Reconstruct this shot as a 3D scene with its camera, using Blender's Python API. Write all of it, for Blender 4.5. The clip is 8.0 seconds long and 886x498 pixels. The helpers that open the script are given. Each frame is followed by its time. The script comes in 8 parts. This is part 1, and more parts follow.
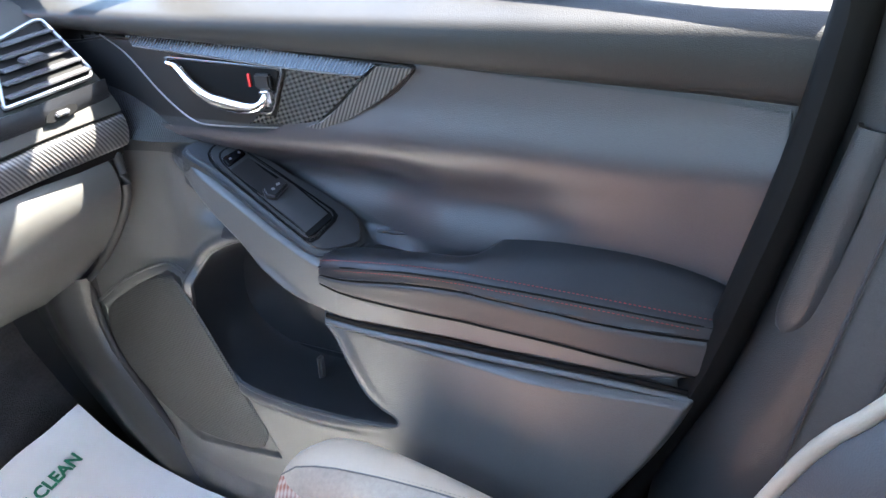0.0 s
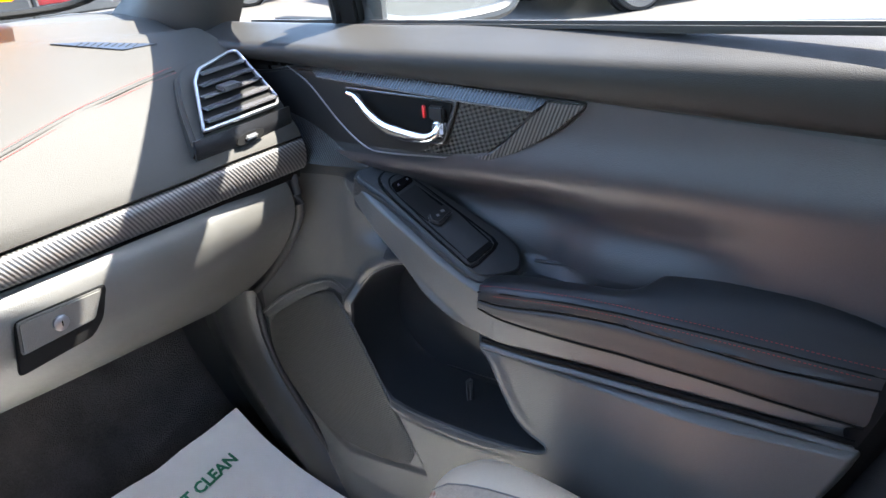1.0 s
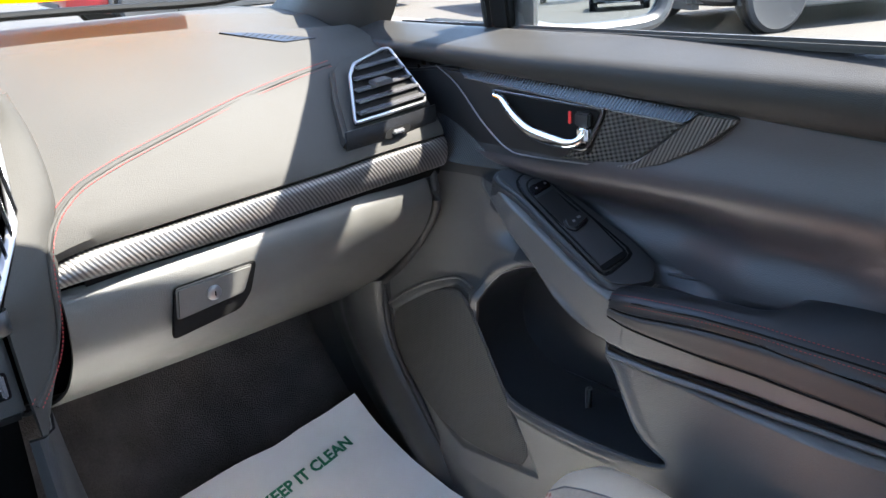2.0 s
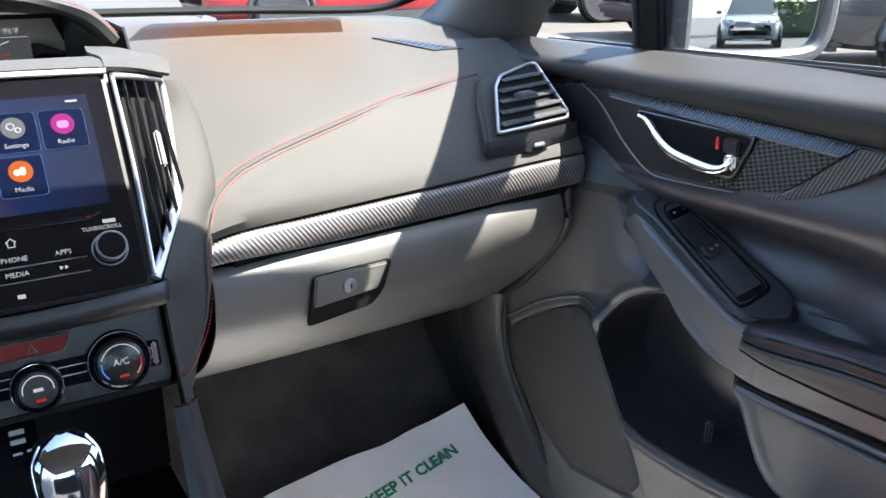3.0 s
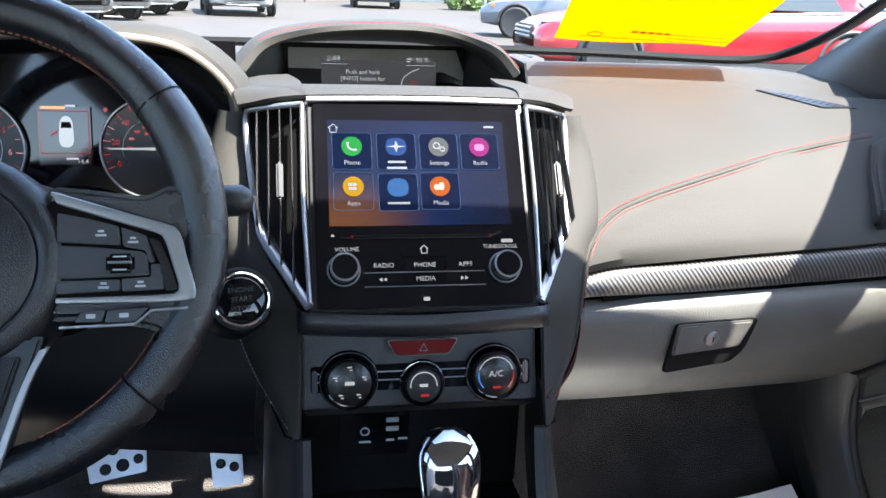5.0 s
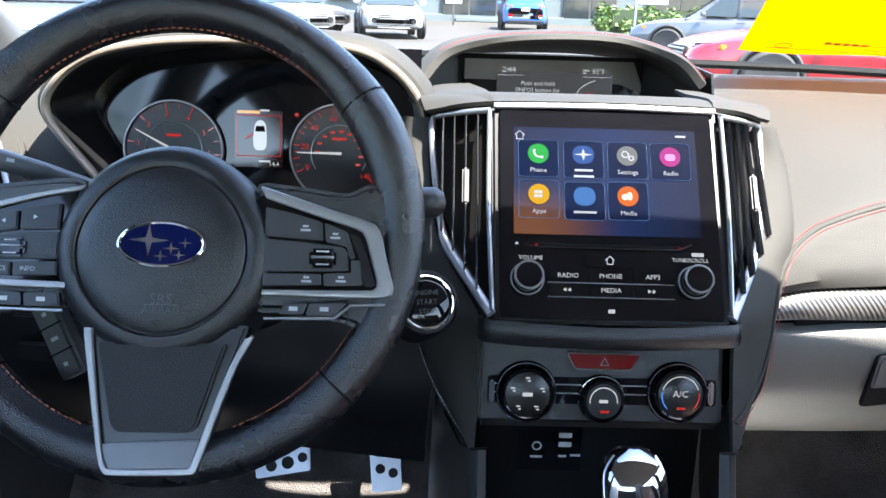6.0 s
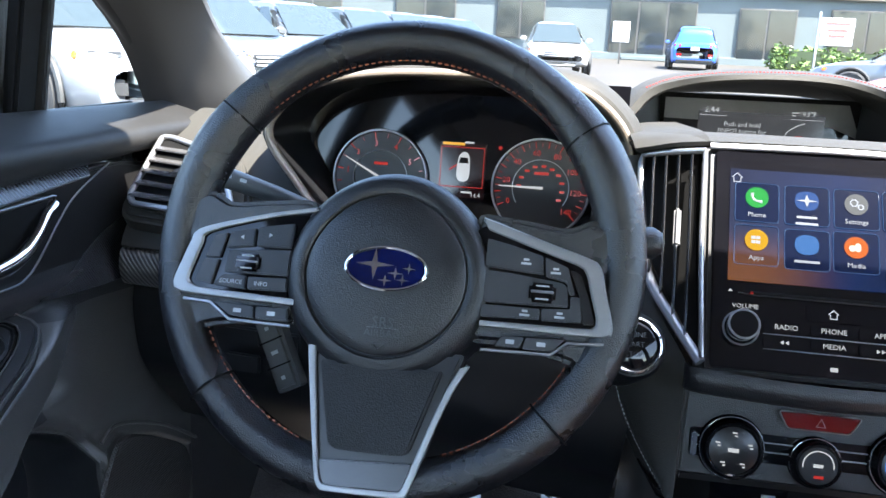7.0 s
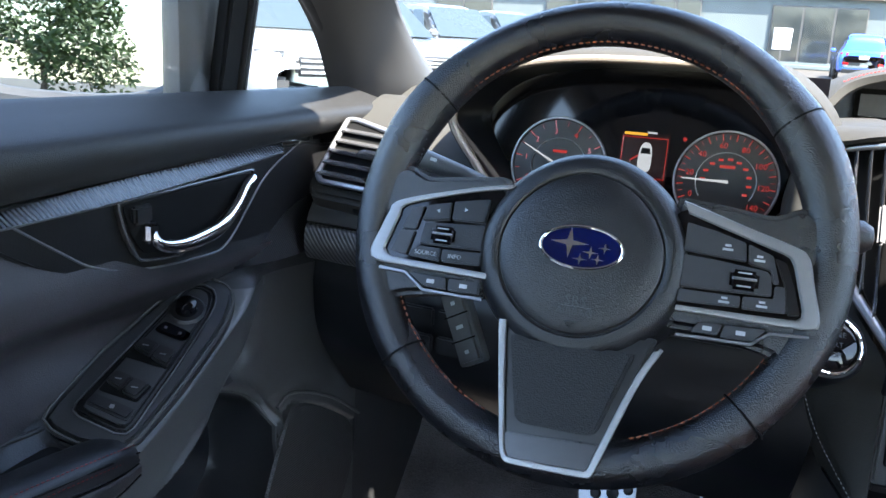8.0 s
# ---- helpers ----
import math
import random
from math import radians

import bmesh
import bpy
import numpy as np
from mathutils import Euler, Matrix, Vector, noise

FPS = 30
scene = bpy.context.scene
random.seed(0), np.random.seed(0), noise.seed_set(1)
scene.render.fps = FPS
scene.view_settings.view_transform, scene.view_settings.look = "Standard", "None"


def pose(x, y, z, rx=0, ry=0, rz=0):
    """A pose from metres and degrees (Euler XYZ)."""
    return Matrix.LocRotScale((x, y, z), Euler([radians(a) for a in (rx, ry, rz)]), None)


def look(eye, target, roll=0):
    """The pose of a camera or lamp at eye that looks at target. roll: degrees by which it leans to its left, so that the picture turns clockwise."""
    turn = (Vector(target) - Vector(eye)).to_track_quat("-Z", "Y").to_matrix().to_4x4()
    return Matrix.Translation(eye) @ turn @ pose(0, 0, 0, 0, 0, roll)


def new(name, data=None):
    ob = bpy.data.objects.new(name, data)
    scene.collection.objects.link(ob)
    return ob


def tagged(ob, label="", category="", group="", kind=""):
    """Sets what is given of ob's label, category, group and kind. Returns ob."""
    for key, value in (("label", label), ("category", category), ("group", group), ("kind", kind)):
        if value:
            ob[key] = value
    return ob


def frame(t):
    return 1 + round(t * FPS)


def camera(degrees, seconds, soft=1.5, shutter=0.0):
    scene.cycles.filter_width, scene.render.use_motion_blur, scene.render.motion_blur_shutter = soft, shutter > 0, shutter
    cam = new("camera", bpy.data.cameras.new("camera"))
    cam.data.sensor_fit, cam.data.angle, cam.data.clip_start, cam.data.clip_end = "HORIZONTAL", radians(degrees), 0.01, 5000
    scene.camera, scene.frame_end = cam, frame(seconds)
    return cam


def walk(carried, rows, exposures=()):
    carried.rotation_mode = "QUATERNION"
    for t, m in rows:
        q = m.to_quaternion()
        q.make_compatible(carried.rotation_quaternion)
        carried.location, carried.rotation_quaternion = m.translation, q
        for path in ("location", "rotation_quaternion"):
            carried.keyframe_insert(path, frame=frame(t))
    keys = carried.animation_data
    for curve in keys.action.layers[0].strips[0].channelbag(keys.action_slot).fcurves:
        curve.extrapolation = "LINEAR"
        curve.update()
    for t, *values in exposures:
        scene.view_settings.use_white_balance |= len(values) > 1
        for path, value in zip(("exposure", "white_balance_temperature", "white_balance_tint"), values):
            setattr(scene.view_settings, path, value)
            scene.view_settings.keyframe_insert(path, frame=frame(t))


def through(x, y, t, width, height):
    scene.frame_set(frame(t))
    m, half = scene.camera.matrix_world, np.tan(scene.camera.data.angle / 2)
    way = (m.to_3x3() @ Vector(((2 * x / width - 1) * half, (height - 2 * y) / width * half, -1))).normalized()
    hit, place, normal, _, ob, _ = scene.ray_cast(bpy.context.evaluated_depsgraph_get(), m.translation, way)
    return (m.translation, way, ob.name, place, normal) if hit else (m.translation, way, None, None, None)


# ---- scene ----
cam = camera(55.3, 8.0)
PATH = [
    (0, (0.086, 0.129, 1.305), (1.571, 1.172, 0.465), -4.3),
    (0.5, (0.063, 0.136, 1.31), (1.494, 1.274, 0.499), -4.4),
    (1, (0.037, 0.146, 1.318), (1.374, 1.428, 0.565), -4.6),
    (1.5, (0.017, 0.153, 1.317), (1.267, 1.535, 0.589), -4.0),
    (2.8, (-0.036, 0.166, 1.309), (0.992, 1.741, 0.627), -0.2),
    (3, (-0.042, 0.17, 1.305), (0.944, 1.778, 0.641), 0.2),
    (3.5, (-0.067, 0.176, 1.304), (0.782, 1.869, 0.663), 1.0),
    (4, (-0.09, 0.182, 1.306), (0.604, 1.955, 0.693), 1.5),
    (4.5, (-0.11, 0.189, 1.303), (0.43, 2.02, 0.709), 2.0),
    (4.7, (-0.117, 0.189, 1.303), (0.351, 2.042, 0.713), 2.1),
    (5.8, (-0.163, 0.204, 1.295), (-0.035, 2.118, 0.73), 2.3),
    (6, (-0.17, 0.205, 1.286), (-0.119, 2.128, 0.739), 1.9),
    (6.5, (-0.196, 0.208, 1.291), (-0.327, 2.14, 0.789), 2.5),
    (7, (-0.219, 0.207, 1.283), (-0.526, 2.124, 0.801), 2.7),
    (7.5, (-0.239, 0.201, 1.273), (-0.722, 2.083, 0.797), 2.8),
    (8, (-0.256, 0.189, 1.263), (-0.875, 2.027, 0.774), 3.4),
]

# ---- light ----
EXPOSURE = 3.8
walk(cam, [(t, look(eye, target, roll)) for t, eye, target, roll in PATH], exposures=[(0.0, EXPOSURE + 1.2), (0.5, EXPOSURE + 0.85), (1.0, EXPOSURE + 0.4), (1.5, EXPOSURE + 0.2), (2.8, EXPOSURE + 0.1), (4.0, EXPOSURE), (5.0, EXPOSURE), (6.0, EXPOSURE + 0.15), (7.0, EXPOSURE + 0.2), (8.0, EXPOSURE + 0.25)])

SUN_ELEVATION, SUN_AZIMUTH = 60.5, 124.5  # degrees up, and clockwise from straight ahead
to_sun = Vector((math.cos(radians(SUN_ELEVATION)) * math.sin(radians(SUN_AZIMUTH)), math.cos(radians(SUN_ELEVATION)) * math.cos(radians(SUN_AZIMUTH)), math.sin(radians(SUN_ELEVATION))))
world = bpy.data.worlds.new("world")
scene.world = world
world.use_nodes = True
sky = world.node_tree.nodes.new("ShaderNodeTexSky")
sky.sky_type, sky.sun_disc = "NISHITA", False
sky.sun_elevation, sky.sun_rotation = radians(SUN_ELEVATION), radians(SUN_AZIMUTH)
world.node_tree.links.new(sky.outputs[0], world.node_tree.nodes["Background"].inputs[0])
world.node_tree.nodes["Background"].inputs[1].default_value = 0.125
sun_data = bpy.data.lights.new("sun", "SUN")
sun_data.energy, sun_data.angle, sun_data.color = 3.2, radians(0.6), (1.0, 0.95, 0.87)
sun = new("sun", sun_data)
sun.matrix_world = look(to_sun * 30, (0, 0, 0))


# ---- materials ----
def material(name, color, rough=0.5, metal=0.0, vary=0.15, grain=0.0, scale=400.0, coarse=12.0, spec=0.5, emit=None, power=0.0, coat=0.0, bump=0.0004, speck=0.0):
    """A procedural surface: colour varied at two scales, roughness varied with it, and a fine grain as relief."""
    m = bpy.data.materials.new(name)
    m.use_nodes = True
    n, l = m.node_tree.nodes, m.node_tree.links
    b = n["Principled BSDF"]
    b.inputs["Base Color"].default_value = (*color, 1)
    b.inputs["Roughness"].default_value, b.inputs["Metallic"].default_value = rough, metal
    b.inputs["Specular IOR Level"].default_value = spec
    b.inputs["Coat Weight"].default_value, b.inputs["Coat Roughness"].default_value = coat, 0.05
    if emit:
        b.inputs["Emission Color"].default_value, b.inputs["Emission Strength"].default_value = (*emit, 1), power
    tc = n.new("ShaderNodeTexCoord")
    if vary > 0:
        big, small = n.new("ShaderNodeTexNoise"), n.new("ShaderNodeTexNoise")
        big.inputs["Scale"].default_value, big.inputs["Detail"].default_value = coarse, 5
        small.inputs["Scale"].default_value, small.inputs["Detail"].default_value = scale * 0.5, 2
        mix = n.new("ShaderNodeMath")
        mix.operation = "MULTIPLY_ADD"
        mix.inputs[1].default_value = 0.35
        l.new(tc.outputs["Object"], big.inputs["Vector"])
        l.new(tc.outputs["Object"], small.inputs["Vector"])
        l.new(small.outputs["Fac"], mix.inputs[0])
        l.new(big.outputs["Fac"], mix.inputs[2])
        ramp = n.new("ShaderNodeValToRGB")
        ramp.color_ramp.elements[0].position, ramp.color_ramp.elements[1].position = 0.4, 0.95
        ramp.color_ramp.elements[0].color = (*[c * (1 - vary) for c in color], 1)
        ramp.color_ramp.elements[1].color = (*[min(1, c * (1 + vary) + speck) for c in color], 1)
        l.new(mix.outputs[0], ramp.inputs["Fac"])
        l.new(ramp.outputs["Color"], b.inputs["Base Color"])
        rr = n.new("ShaderNodeMapRange")
        rr.inputs["To Min"].default_value, rr.inputs["To Max"].default_value = max(0, rough * (1 - vary)), min(1, rough * (1 + vary))
        l.new(big.outputs["Fac"], rr.inputs["Value"])
        l.new(rr.outputs["Result"], b.inputs["Roughness"])
    if grain > 0:
        v = n.new("ShaderNodeTexVoronoi")
        v.inputs["Scale"].default_value = scale
        l.new(tc.outputs["Object"], v.inputs["Vector"])
        bp = n.new("ShaderNodeBump")
        bp.inputs["Strength"].default_value, bp.inputs["Distance"].default_value = grain, bump
        l.new(v.outputs["Distance"], bp.inputs["Height"])
        l.new(bp.outputs["Normal"], b.inputs["Normal"])
    return m


def woven(name, dark, light, rough, pitch, axes, relief=0.5, metal=0.0):
    """Ribs or weave: one or two sets of slanting bands, each a direction vector."""
    m = material(name, dark, rough, metal, vary=0)
    n, l = m.node_tree.nodes, m.node_tree.links
    b = n["Principled BSDF"]
    tc = n.new("ShaderNodeTexCoord")
    last = None
    for d in axes:
        dot = n.new("ShaderNodeVectorMath")
        dot.operation = "DOT_PRODUCT"
        dot.inputs[1].default_value = [c * 2 * math.pi / pitch for c in d]
        sine = n.new("ShaderNodeMath")
        sine.operation = "SINE"
        l.new(tc.outputs["Object"], dot.inputs[0])
        l.new(dot.outputs["Value"], sine.inputs[0])
        out = sine.outputs[0]
        if last:
            mul = n.new("ShaderNodeMath")
            mul.operation = "MULTIPLY"
            l.new(last, mul.inputs[0])
            l.new(out, mul.inputs[1])
            out = mul.outputs[0]
        last = out
    rng = n.new("ShaderNodeMapRange")
    rng.inputs["From Min"].default_value, rng.inputs["From Max"].default_value = -0.8, 0.8
    l.new(last, rng.inputs["Value"])
    mix = n.new("ShaderNodeMix")
    mix.data_type = "RGBA"
    mix.inputs["A"].default_value, mix.inputs["B"].default_value = (*dark, 1), (*light, 1)
    l.new(rng.outputs["Result"], mix.inputs["Factor"])
    l.new(mix.outputs["Result"], b.inputs["Base Color"])
    bp = n.new("ShaderNodeBump")
    bp.inputs["Strength"].default_value, bp.inputs["Distance"].default_value = relief, 0.0006
    l.new(rng.outputs["Result"], bp.inputs["Height"])
    l.new(bp.outputs["Normal"], b.inputs["Normal"])
    return m


def clear_glass(name, tint=(0.74, 0.77, 0.77), gloss=0.05):
    m = bpy.data.materials.new(name)
    m.use_nodes = True
    n, l = m.node_tree.nodes, m.node_tree.links
    n.remove(n["Principled BSDF"])
    t, g, mix = n.new("ShaderNodeBsdfTransparent"), n.new("ShaderNodeBsdfGlossy"), n.new("ShaderNodeMixShader")
    t.inputs["Color"].default_value = (*tint, 1)
    g.inputs["Roughness"].default_value = 0.02
    mix.inputs[0].default_value = gloss
    l.new(t.outputs[0], mix.inputs[1])
    l.new(g.outputs[0], mix.inputs[2])
    l.new(mix.outputs[0], n["Material Output"].inputs[0])
    return m


def paper(name, color, through=0.5, clear=0.0, film_color=None):
    m = bpy.data.materials.new(name)
    m.use_nodes = True
    n, l = m.node_tree.nodes, m.node_tree.links
    n.remove(n["Principled BSDF"])
    d, t, mix = n.new("ShaderNodeBsdfDiffuse"), n.new("ShaderNodeBsdfTranslucent"), n.new("ShaderNodeMixShader")
    nz = n.new("ShaderNodeTexNoise")
    nz.inputs["Scale"].default_value = 30
    ramp = n.new("ShaderNodeValToRGB")
    ramp.color_ramp.elements[0].color = (*[c * 0.92 for c in color], 1)
    ramp.color_ramp.elements[1].color = (*color, 1)
    tc = n.new("ShaderNodeTexCoord")
    l.new(tc.outputs["Object"], nz.inputs["Vector"])
    l.new(nz.outputs["Fac"], ramp.inputs["Fac"])
    l.new(ramp.outputs["Color"], d.inputs["Color"])
    l.new(ramp.outputs["Color"], t.inputs["Color"])
    mix.inputs[0].default_value = through
    l.new(d.outputs[0], mix.inputs[1])
    l.new(t.outputs[0], mix.inputs[2])
    film, both = n.new("ShaderNodeBsdfTransparent"), n.new("ShaderNodeMixShader")
    film.inputs["Color"].default_value = (*(film_color or color), 1)
    both.inputs[0].default_value = clear
    l.new(mix.outputs[0], both.inputs[1])
    l.new(film.outputs[0], both.inputs[2])
    l.new(both.outputs[0], n["Material Output"].inputs[0])
    return m


PAD = material("soft_dash_skin", (0.0268, 0.0256, 0.0225), 0.7, spec=0.25, grain=0.4, scale=950, vary=0.14, coarse=6, bump=0.0005)
GLOVE_SKIN = material("charcoal_lid_plastic", (0.068, 0.067, 0.062), 0.45, grain=0.55, scale=850, vary=0.14, bump=0.0006)
PLASTIC = material("grained_black_plastic", (0.0105, 0.011, 0.0125), 0.34, grain=0.6, scale=950, vary=0.15)
SILL = material("soft_sill_skin", (0.0172, 0.0169, 0.0165), 0.52, spec=0.22, grain=0.5, scale=900, vary=0.12)
HARD = material("hard_grey_plastic", (0.068, 0.068, 0.066), 0.37, spec=0.7, grain=0.5, scale=800, vary=0.12)
POD = material("dark_pod_plastic", (0.026, 0.0268, 0.0288), 0.4, grain=0.6, scale=850, vary=0.15)
POST_PLASTIC = material("dark_post_plastic", (0.027, 0.0278, 0.0285), 0.36, grain=0.5, scale=800, vary=0.12)
SMOOTH_DARK = material("satin_dark_plastic", (0.0042, 0.0044, 0.0052), 0.34, vary=0.15, scale=300)
SATIN_TRIM = material("satin_trim", (0.009, 0.009, 0.0095), 0.36, vary=0.2, scale=700, grain=0.25)
LEATHER = material("black_leather", (0.005, 0.005, 0.0062), 0.27, grain=0.55, scale=900, vary=0.3, bump=0.0007, spec=0.7)
ARM_SKIN = material("armrest_leatherette", (0.0115, 0.012, 0.0135), 0.44, grain=0.4, scale=900, vary=0.2, bump=0.0003)
ARM_FACING = material("armrest_facing_skin", (0.03, 0.0285, 0.0285), 0.42, grain=0.4, scale=900, vary=0.15)
DOOR_SKIN = material("door_leatherette", (0.038, 0.0348, 0.0378), 0.38, grain=0.4, scale=800, vary=0.12, coarse=7)
PILLAR = material("grey_pillar_trim", (0.034, 0.033, 0.032), 0.6, grain=0.4, scale=900, vary=0.1)
SILVER = material("satin_silver", (0.31, 0.31, 0.318), 0.36, 0.8, vary=0.05, scale=200)
SPOKE_METAL = material("satin_spoke_metal", (0.27, 0.268, 0.268), 0.38, 0.55, vary=0.06, scale=200)
SLAT = material("vent_slat_plastic", (0.05, 0.05, 0.052), 0.22, vary=0.1, spec=0.7)
CHEEK = material("dark_satin_metal", (0.2, 0.2, 0.205), 0.36, 0.75, vary=0.08)
BRONZE = material("champagne_bezel", (0.21, 0.175, 0.14), 0.42, 0.3, vary=0.06)
CHROME = material("chrome", (0.75, 0.76, 0.78), 0.07, 1.0, vary=0.04)
GLOSS = material("gloss_black", (0.003, 0.003, 0.004), 0.05, vary=0.3, scale=60, spec=0.34)
# deep black also paints the shade of hollows, wells and slots as flat plates
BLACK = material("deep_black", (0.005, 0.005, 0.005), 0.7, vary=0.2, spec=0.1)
RUBBER = material("black_rubber", (0.015, 0.015, 0.016), 0.6, vary=0.2, grain=0.3)
CARPET = material("black_carpet", (0.085, 0.077, 0.073), 0.95, vary=0.5, grain=1.0, scale=500, bump=0.002, spec=0.1)
LINING = material("smooth_pocket_plastic", (0.018, 0.0185, 0.02), 0.3, vary=0.15, scale=300, grain=0.1)
DULL_THREAD = material("dull_red_thread", (0.19, 0.022, 0.022), 0.8, vary=0.3)
RED_THREAD = material("red_thread", (0.26, 0.02, 0.018), 0.7, vary=0.2)
ORANGE_THREAD = material("orange_thread", (0.3, 0.085, 0.035), 0.7, vary=0.2)
STEEL = material("brushed_steel", (0.45, 0.45, 0.45), 0.34, 1.0, vary=0.1)
CARBON_RIB = woven("ribbed_carbon_trim", (0.010, 0.0105, 0.012), (0.096, 0.09, 0.085), 0.32, 0.0044, [(0.8, 0, 0.6)], 0.7)
# pale ribs are tinted blue to paint in reflected sky
CARBON_RIB_DOOR = woven("ribbed_carbon_door", (0.008, 0.009, 0.011), (0.07, 0.075, 0.085), 0.2, 0.0042, [(0, 0.95, 0.3)], 0.3)
CARBON_TWILL = woven("carbon_twill", (0.005, 0.005, 0.0055), (0.06, 0.058, 0.054), 0.26, 0.0078, [(0, 0.8, 0.6), (0, -0.35, 0.95)], 0.6)
CARBON_RIB_FINE = woven("fine_ribbed_trim", (0.006, 0.0065, 0.008), (0.03, 0.031, 0.034), 0.24, 0.0026, [(0, 0.95, 0.3)], 0.4)
CARBON_RIB_TIP = woven("ribbed_carbon_tip", (0.012, 0.012, 0.012), (0.1, 0.096, 0.09), 0.3, 0.0040, [(0, 0.9, 0.4)], 0.8)
GRILLE = woven("speaker_grille_plastic", (0.06, 0.06, 0.056), (0.012, 0.012, 0.012), 0.55, 0.004, [(0, 0.75, 0.66), (0, -0.66, 0.75)], 0.9)
GLASS = clear_glass("window_glass")
MIRROR = material("mirror_glass", (0.4, 0.425, 0.42), 0.01, 1.0, vary=0)
WHITE_PAINT = material("white_car_paint", (0.75, 0.76, 0.77), 0.25, vary=0.03, coat=1.0)
HEADLINER = material("grey_headliner", (0.36, 0.355, 0.34), 0.9, vary=0.08, grain=0.5, scale=800)
SEAT_WHITE = material("light_grey_seat_vinyl", (0.36, 0.305, 0.235), 0.45, vary=0.08, grain=0.4, scale=700)
SEAT_SUEDE = material("grey_beige_suede", (0.27, 0.245, 0.205), 0.85, vary=0.25, grain=0.7, scale=400, spec=0.2)
SEAT_DARK = material("dark_seat_vinyl", (0.035, 0.037, 0.04), 0.5, vary=0.15, grain=0.5, scale=700)
SEAT_WEAVE = woven("orange_seat_weave", (0.2, 0.075, 0.05), (0.36, 0.3, 0.26), 0.8, 0.0085, [(0.7, 0.7, 0), (0.7, -0.7, 0)], 0.8)


# ---- modelling helpers ----
def rest(name, data, mat, parent=None, label="", smooth=True, angle=38, kind=""):
    if mat:
        data.materials.append(mat)
    if smooth:
        data.polygons.foreach_set("use_smooth", [True] * len(data.polygons))
        data.set_sharp_from_angle(angle=radians(angle))
    ob = new(name, data)
    if parent:
        ob.parent = parent
        if parent.parent is None:
            ob.matrix_parent_inverse = parent.matrix_basis.inverted()
    return tagged(ob, label, kind=kind)


def thing(name, at, label, category, group="", kind=""):
    """An Empty at the base of a thing, which carries its parts."""
    ob = new(name)
    ob.empty_display_size = 0.05
    ob.matrix_basis = Matrix.Translation(at)
    return tagged(ob, label, category, group, kind)


def part(name, bm, mat, parent=None, label="", xf=None, smooth=True, angle=38, kind=""):
    if xf is not None:
        bm.transform(xf)
        if xf.determinant() < 0:
            bmesh.ops.reverse_faces(bm, faces=bm.faces[:])
    me = bpy.data.meshes.new(name)
    bm.to_mesh(me)
    bm.free()
    return rest(name, me, mat, parent, label, smooth, angle, kind)


def axes_at(o, x, y):
    """The matrix of a flat working plane: origin, its right and its up; z comes out of it."""
    x, y = Vector(x).normalized(), Vector(y).normalized()
    y = (y - x * y.dot(x)).normalized()
    z = x.cross(y)
    m = Matrix((x, y, z)).transposed().to_4x4()
    m.translation = o
    return m


def rounded(points, times=2, closed=True):
    """Corner cutting: a smoother outline through an outline's corners."""
    p = [Vector(q) for q in points]
    for _ in range(times):
        out = []
        n = len(p)
        for i in range(n if closed else n - 1):
            a, b = p[i], p[(i + 1) % n]
            out += [a * 0.75 + b * 0.25, a * 0.25 + b * 0.75]
        if not closed:
            out = [p[0]] + out + [p[-1]]
        p = out
    return p


def corners(points, r):
    """An outline with each corner rounded off over the length r."""
    p = [Vector(q) for q in points]
    out = []
    for i, b in enumerate(p):
        a, c = p[i - 1], p[(i + 1) % len(p)]
        u, v = b + (a - b).normalized() * min(r, (a - b).length * 0.45), b + (c - b).normalized() * min(r, (c - b).length * 0.45)
        out += [u, u * 0.25 + b * 0.5 + v * 0.25, v]
    return out


def curve_through(points, count):
    """Points at even steps on a smooth line through the given ones."""
    p = [Vector(q) for q in points]
    p = [p[0] * 2 - p[1]] + p + [p[-1] * 2 - p[-2]]
    fine = []
    for i in range(1, len(p) - 2):
        for k in range(12):
            s = k / 12
            a, b, c, d = p[i - 1:i + 3]
            fine.append(0.5 * (2 * b + (c - a) * s + (2 * a - 5 * b + 4 * c - d) * s * s + (3 * b - a - 3 * c + d) * s ** 3))
    fine.append(p[-2])
    run = [0.0]
    for a, b in zip(fine, fine[1:]):
        run.append(run[-1] + (b - a).length)
    out, j = [], 0
    for k in range(count):
        want = run[-1] * k / (count - 1)
        while j < len(run) - 2 and run[j + 1] < want:
            j += 1
        s = (want - run[j]) / max(1e-9, run[j + 1] - run[j])
        out.append(fine[j].lerp(fine[j + 1], min(1, max(0, s))))
    return out


def slab(outline, depth, bevel=0.001, seg=2):
    """A plate with the given outline (x, y), its front at z = 0 and its back at -depth, with rounded front edges."""
    bm = bmesh.new()
    vs = [bm.verts.new((p[0], p[1], 0)) for p in outline]
    f = bm.faces.new(vs)
    f.normal_update()
    if f.normal.z < 0:
        f.normal_flip()
    ext = bmesh.ops.extrude_face_region(bm, geom=[f])
    new_verts = [g for g in ext["geom"] if isinstance(g, bmesh.types.BMVert)]
    bmesh.ops.translate(bm, verts=new_verts, vec=(0, 0, -depth))
    bmesh.ops.recalc_face_normals(bm, faces=bm.faces[:])
    if bevel:
        top = [e for e in bm.edges if all(abs(v.co.z) < 1e-7 for v in e.verts)]
        bmesh.ops.bevel(bm, geom=top, offset=bevel, segments=seg, affect="EDGES", clamp_overlap=True)
    return bm


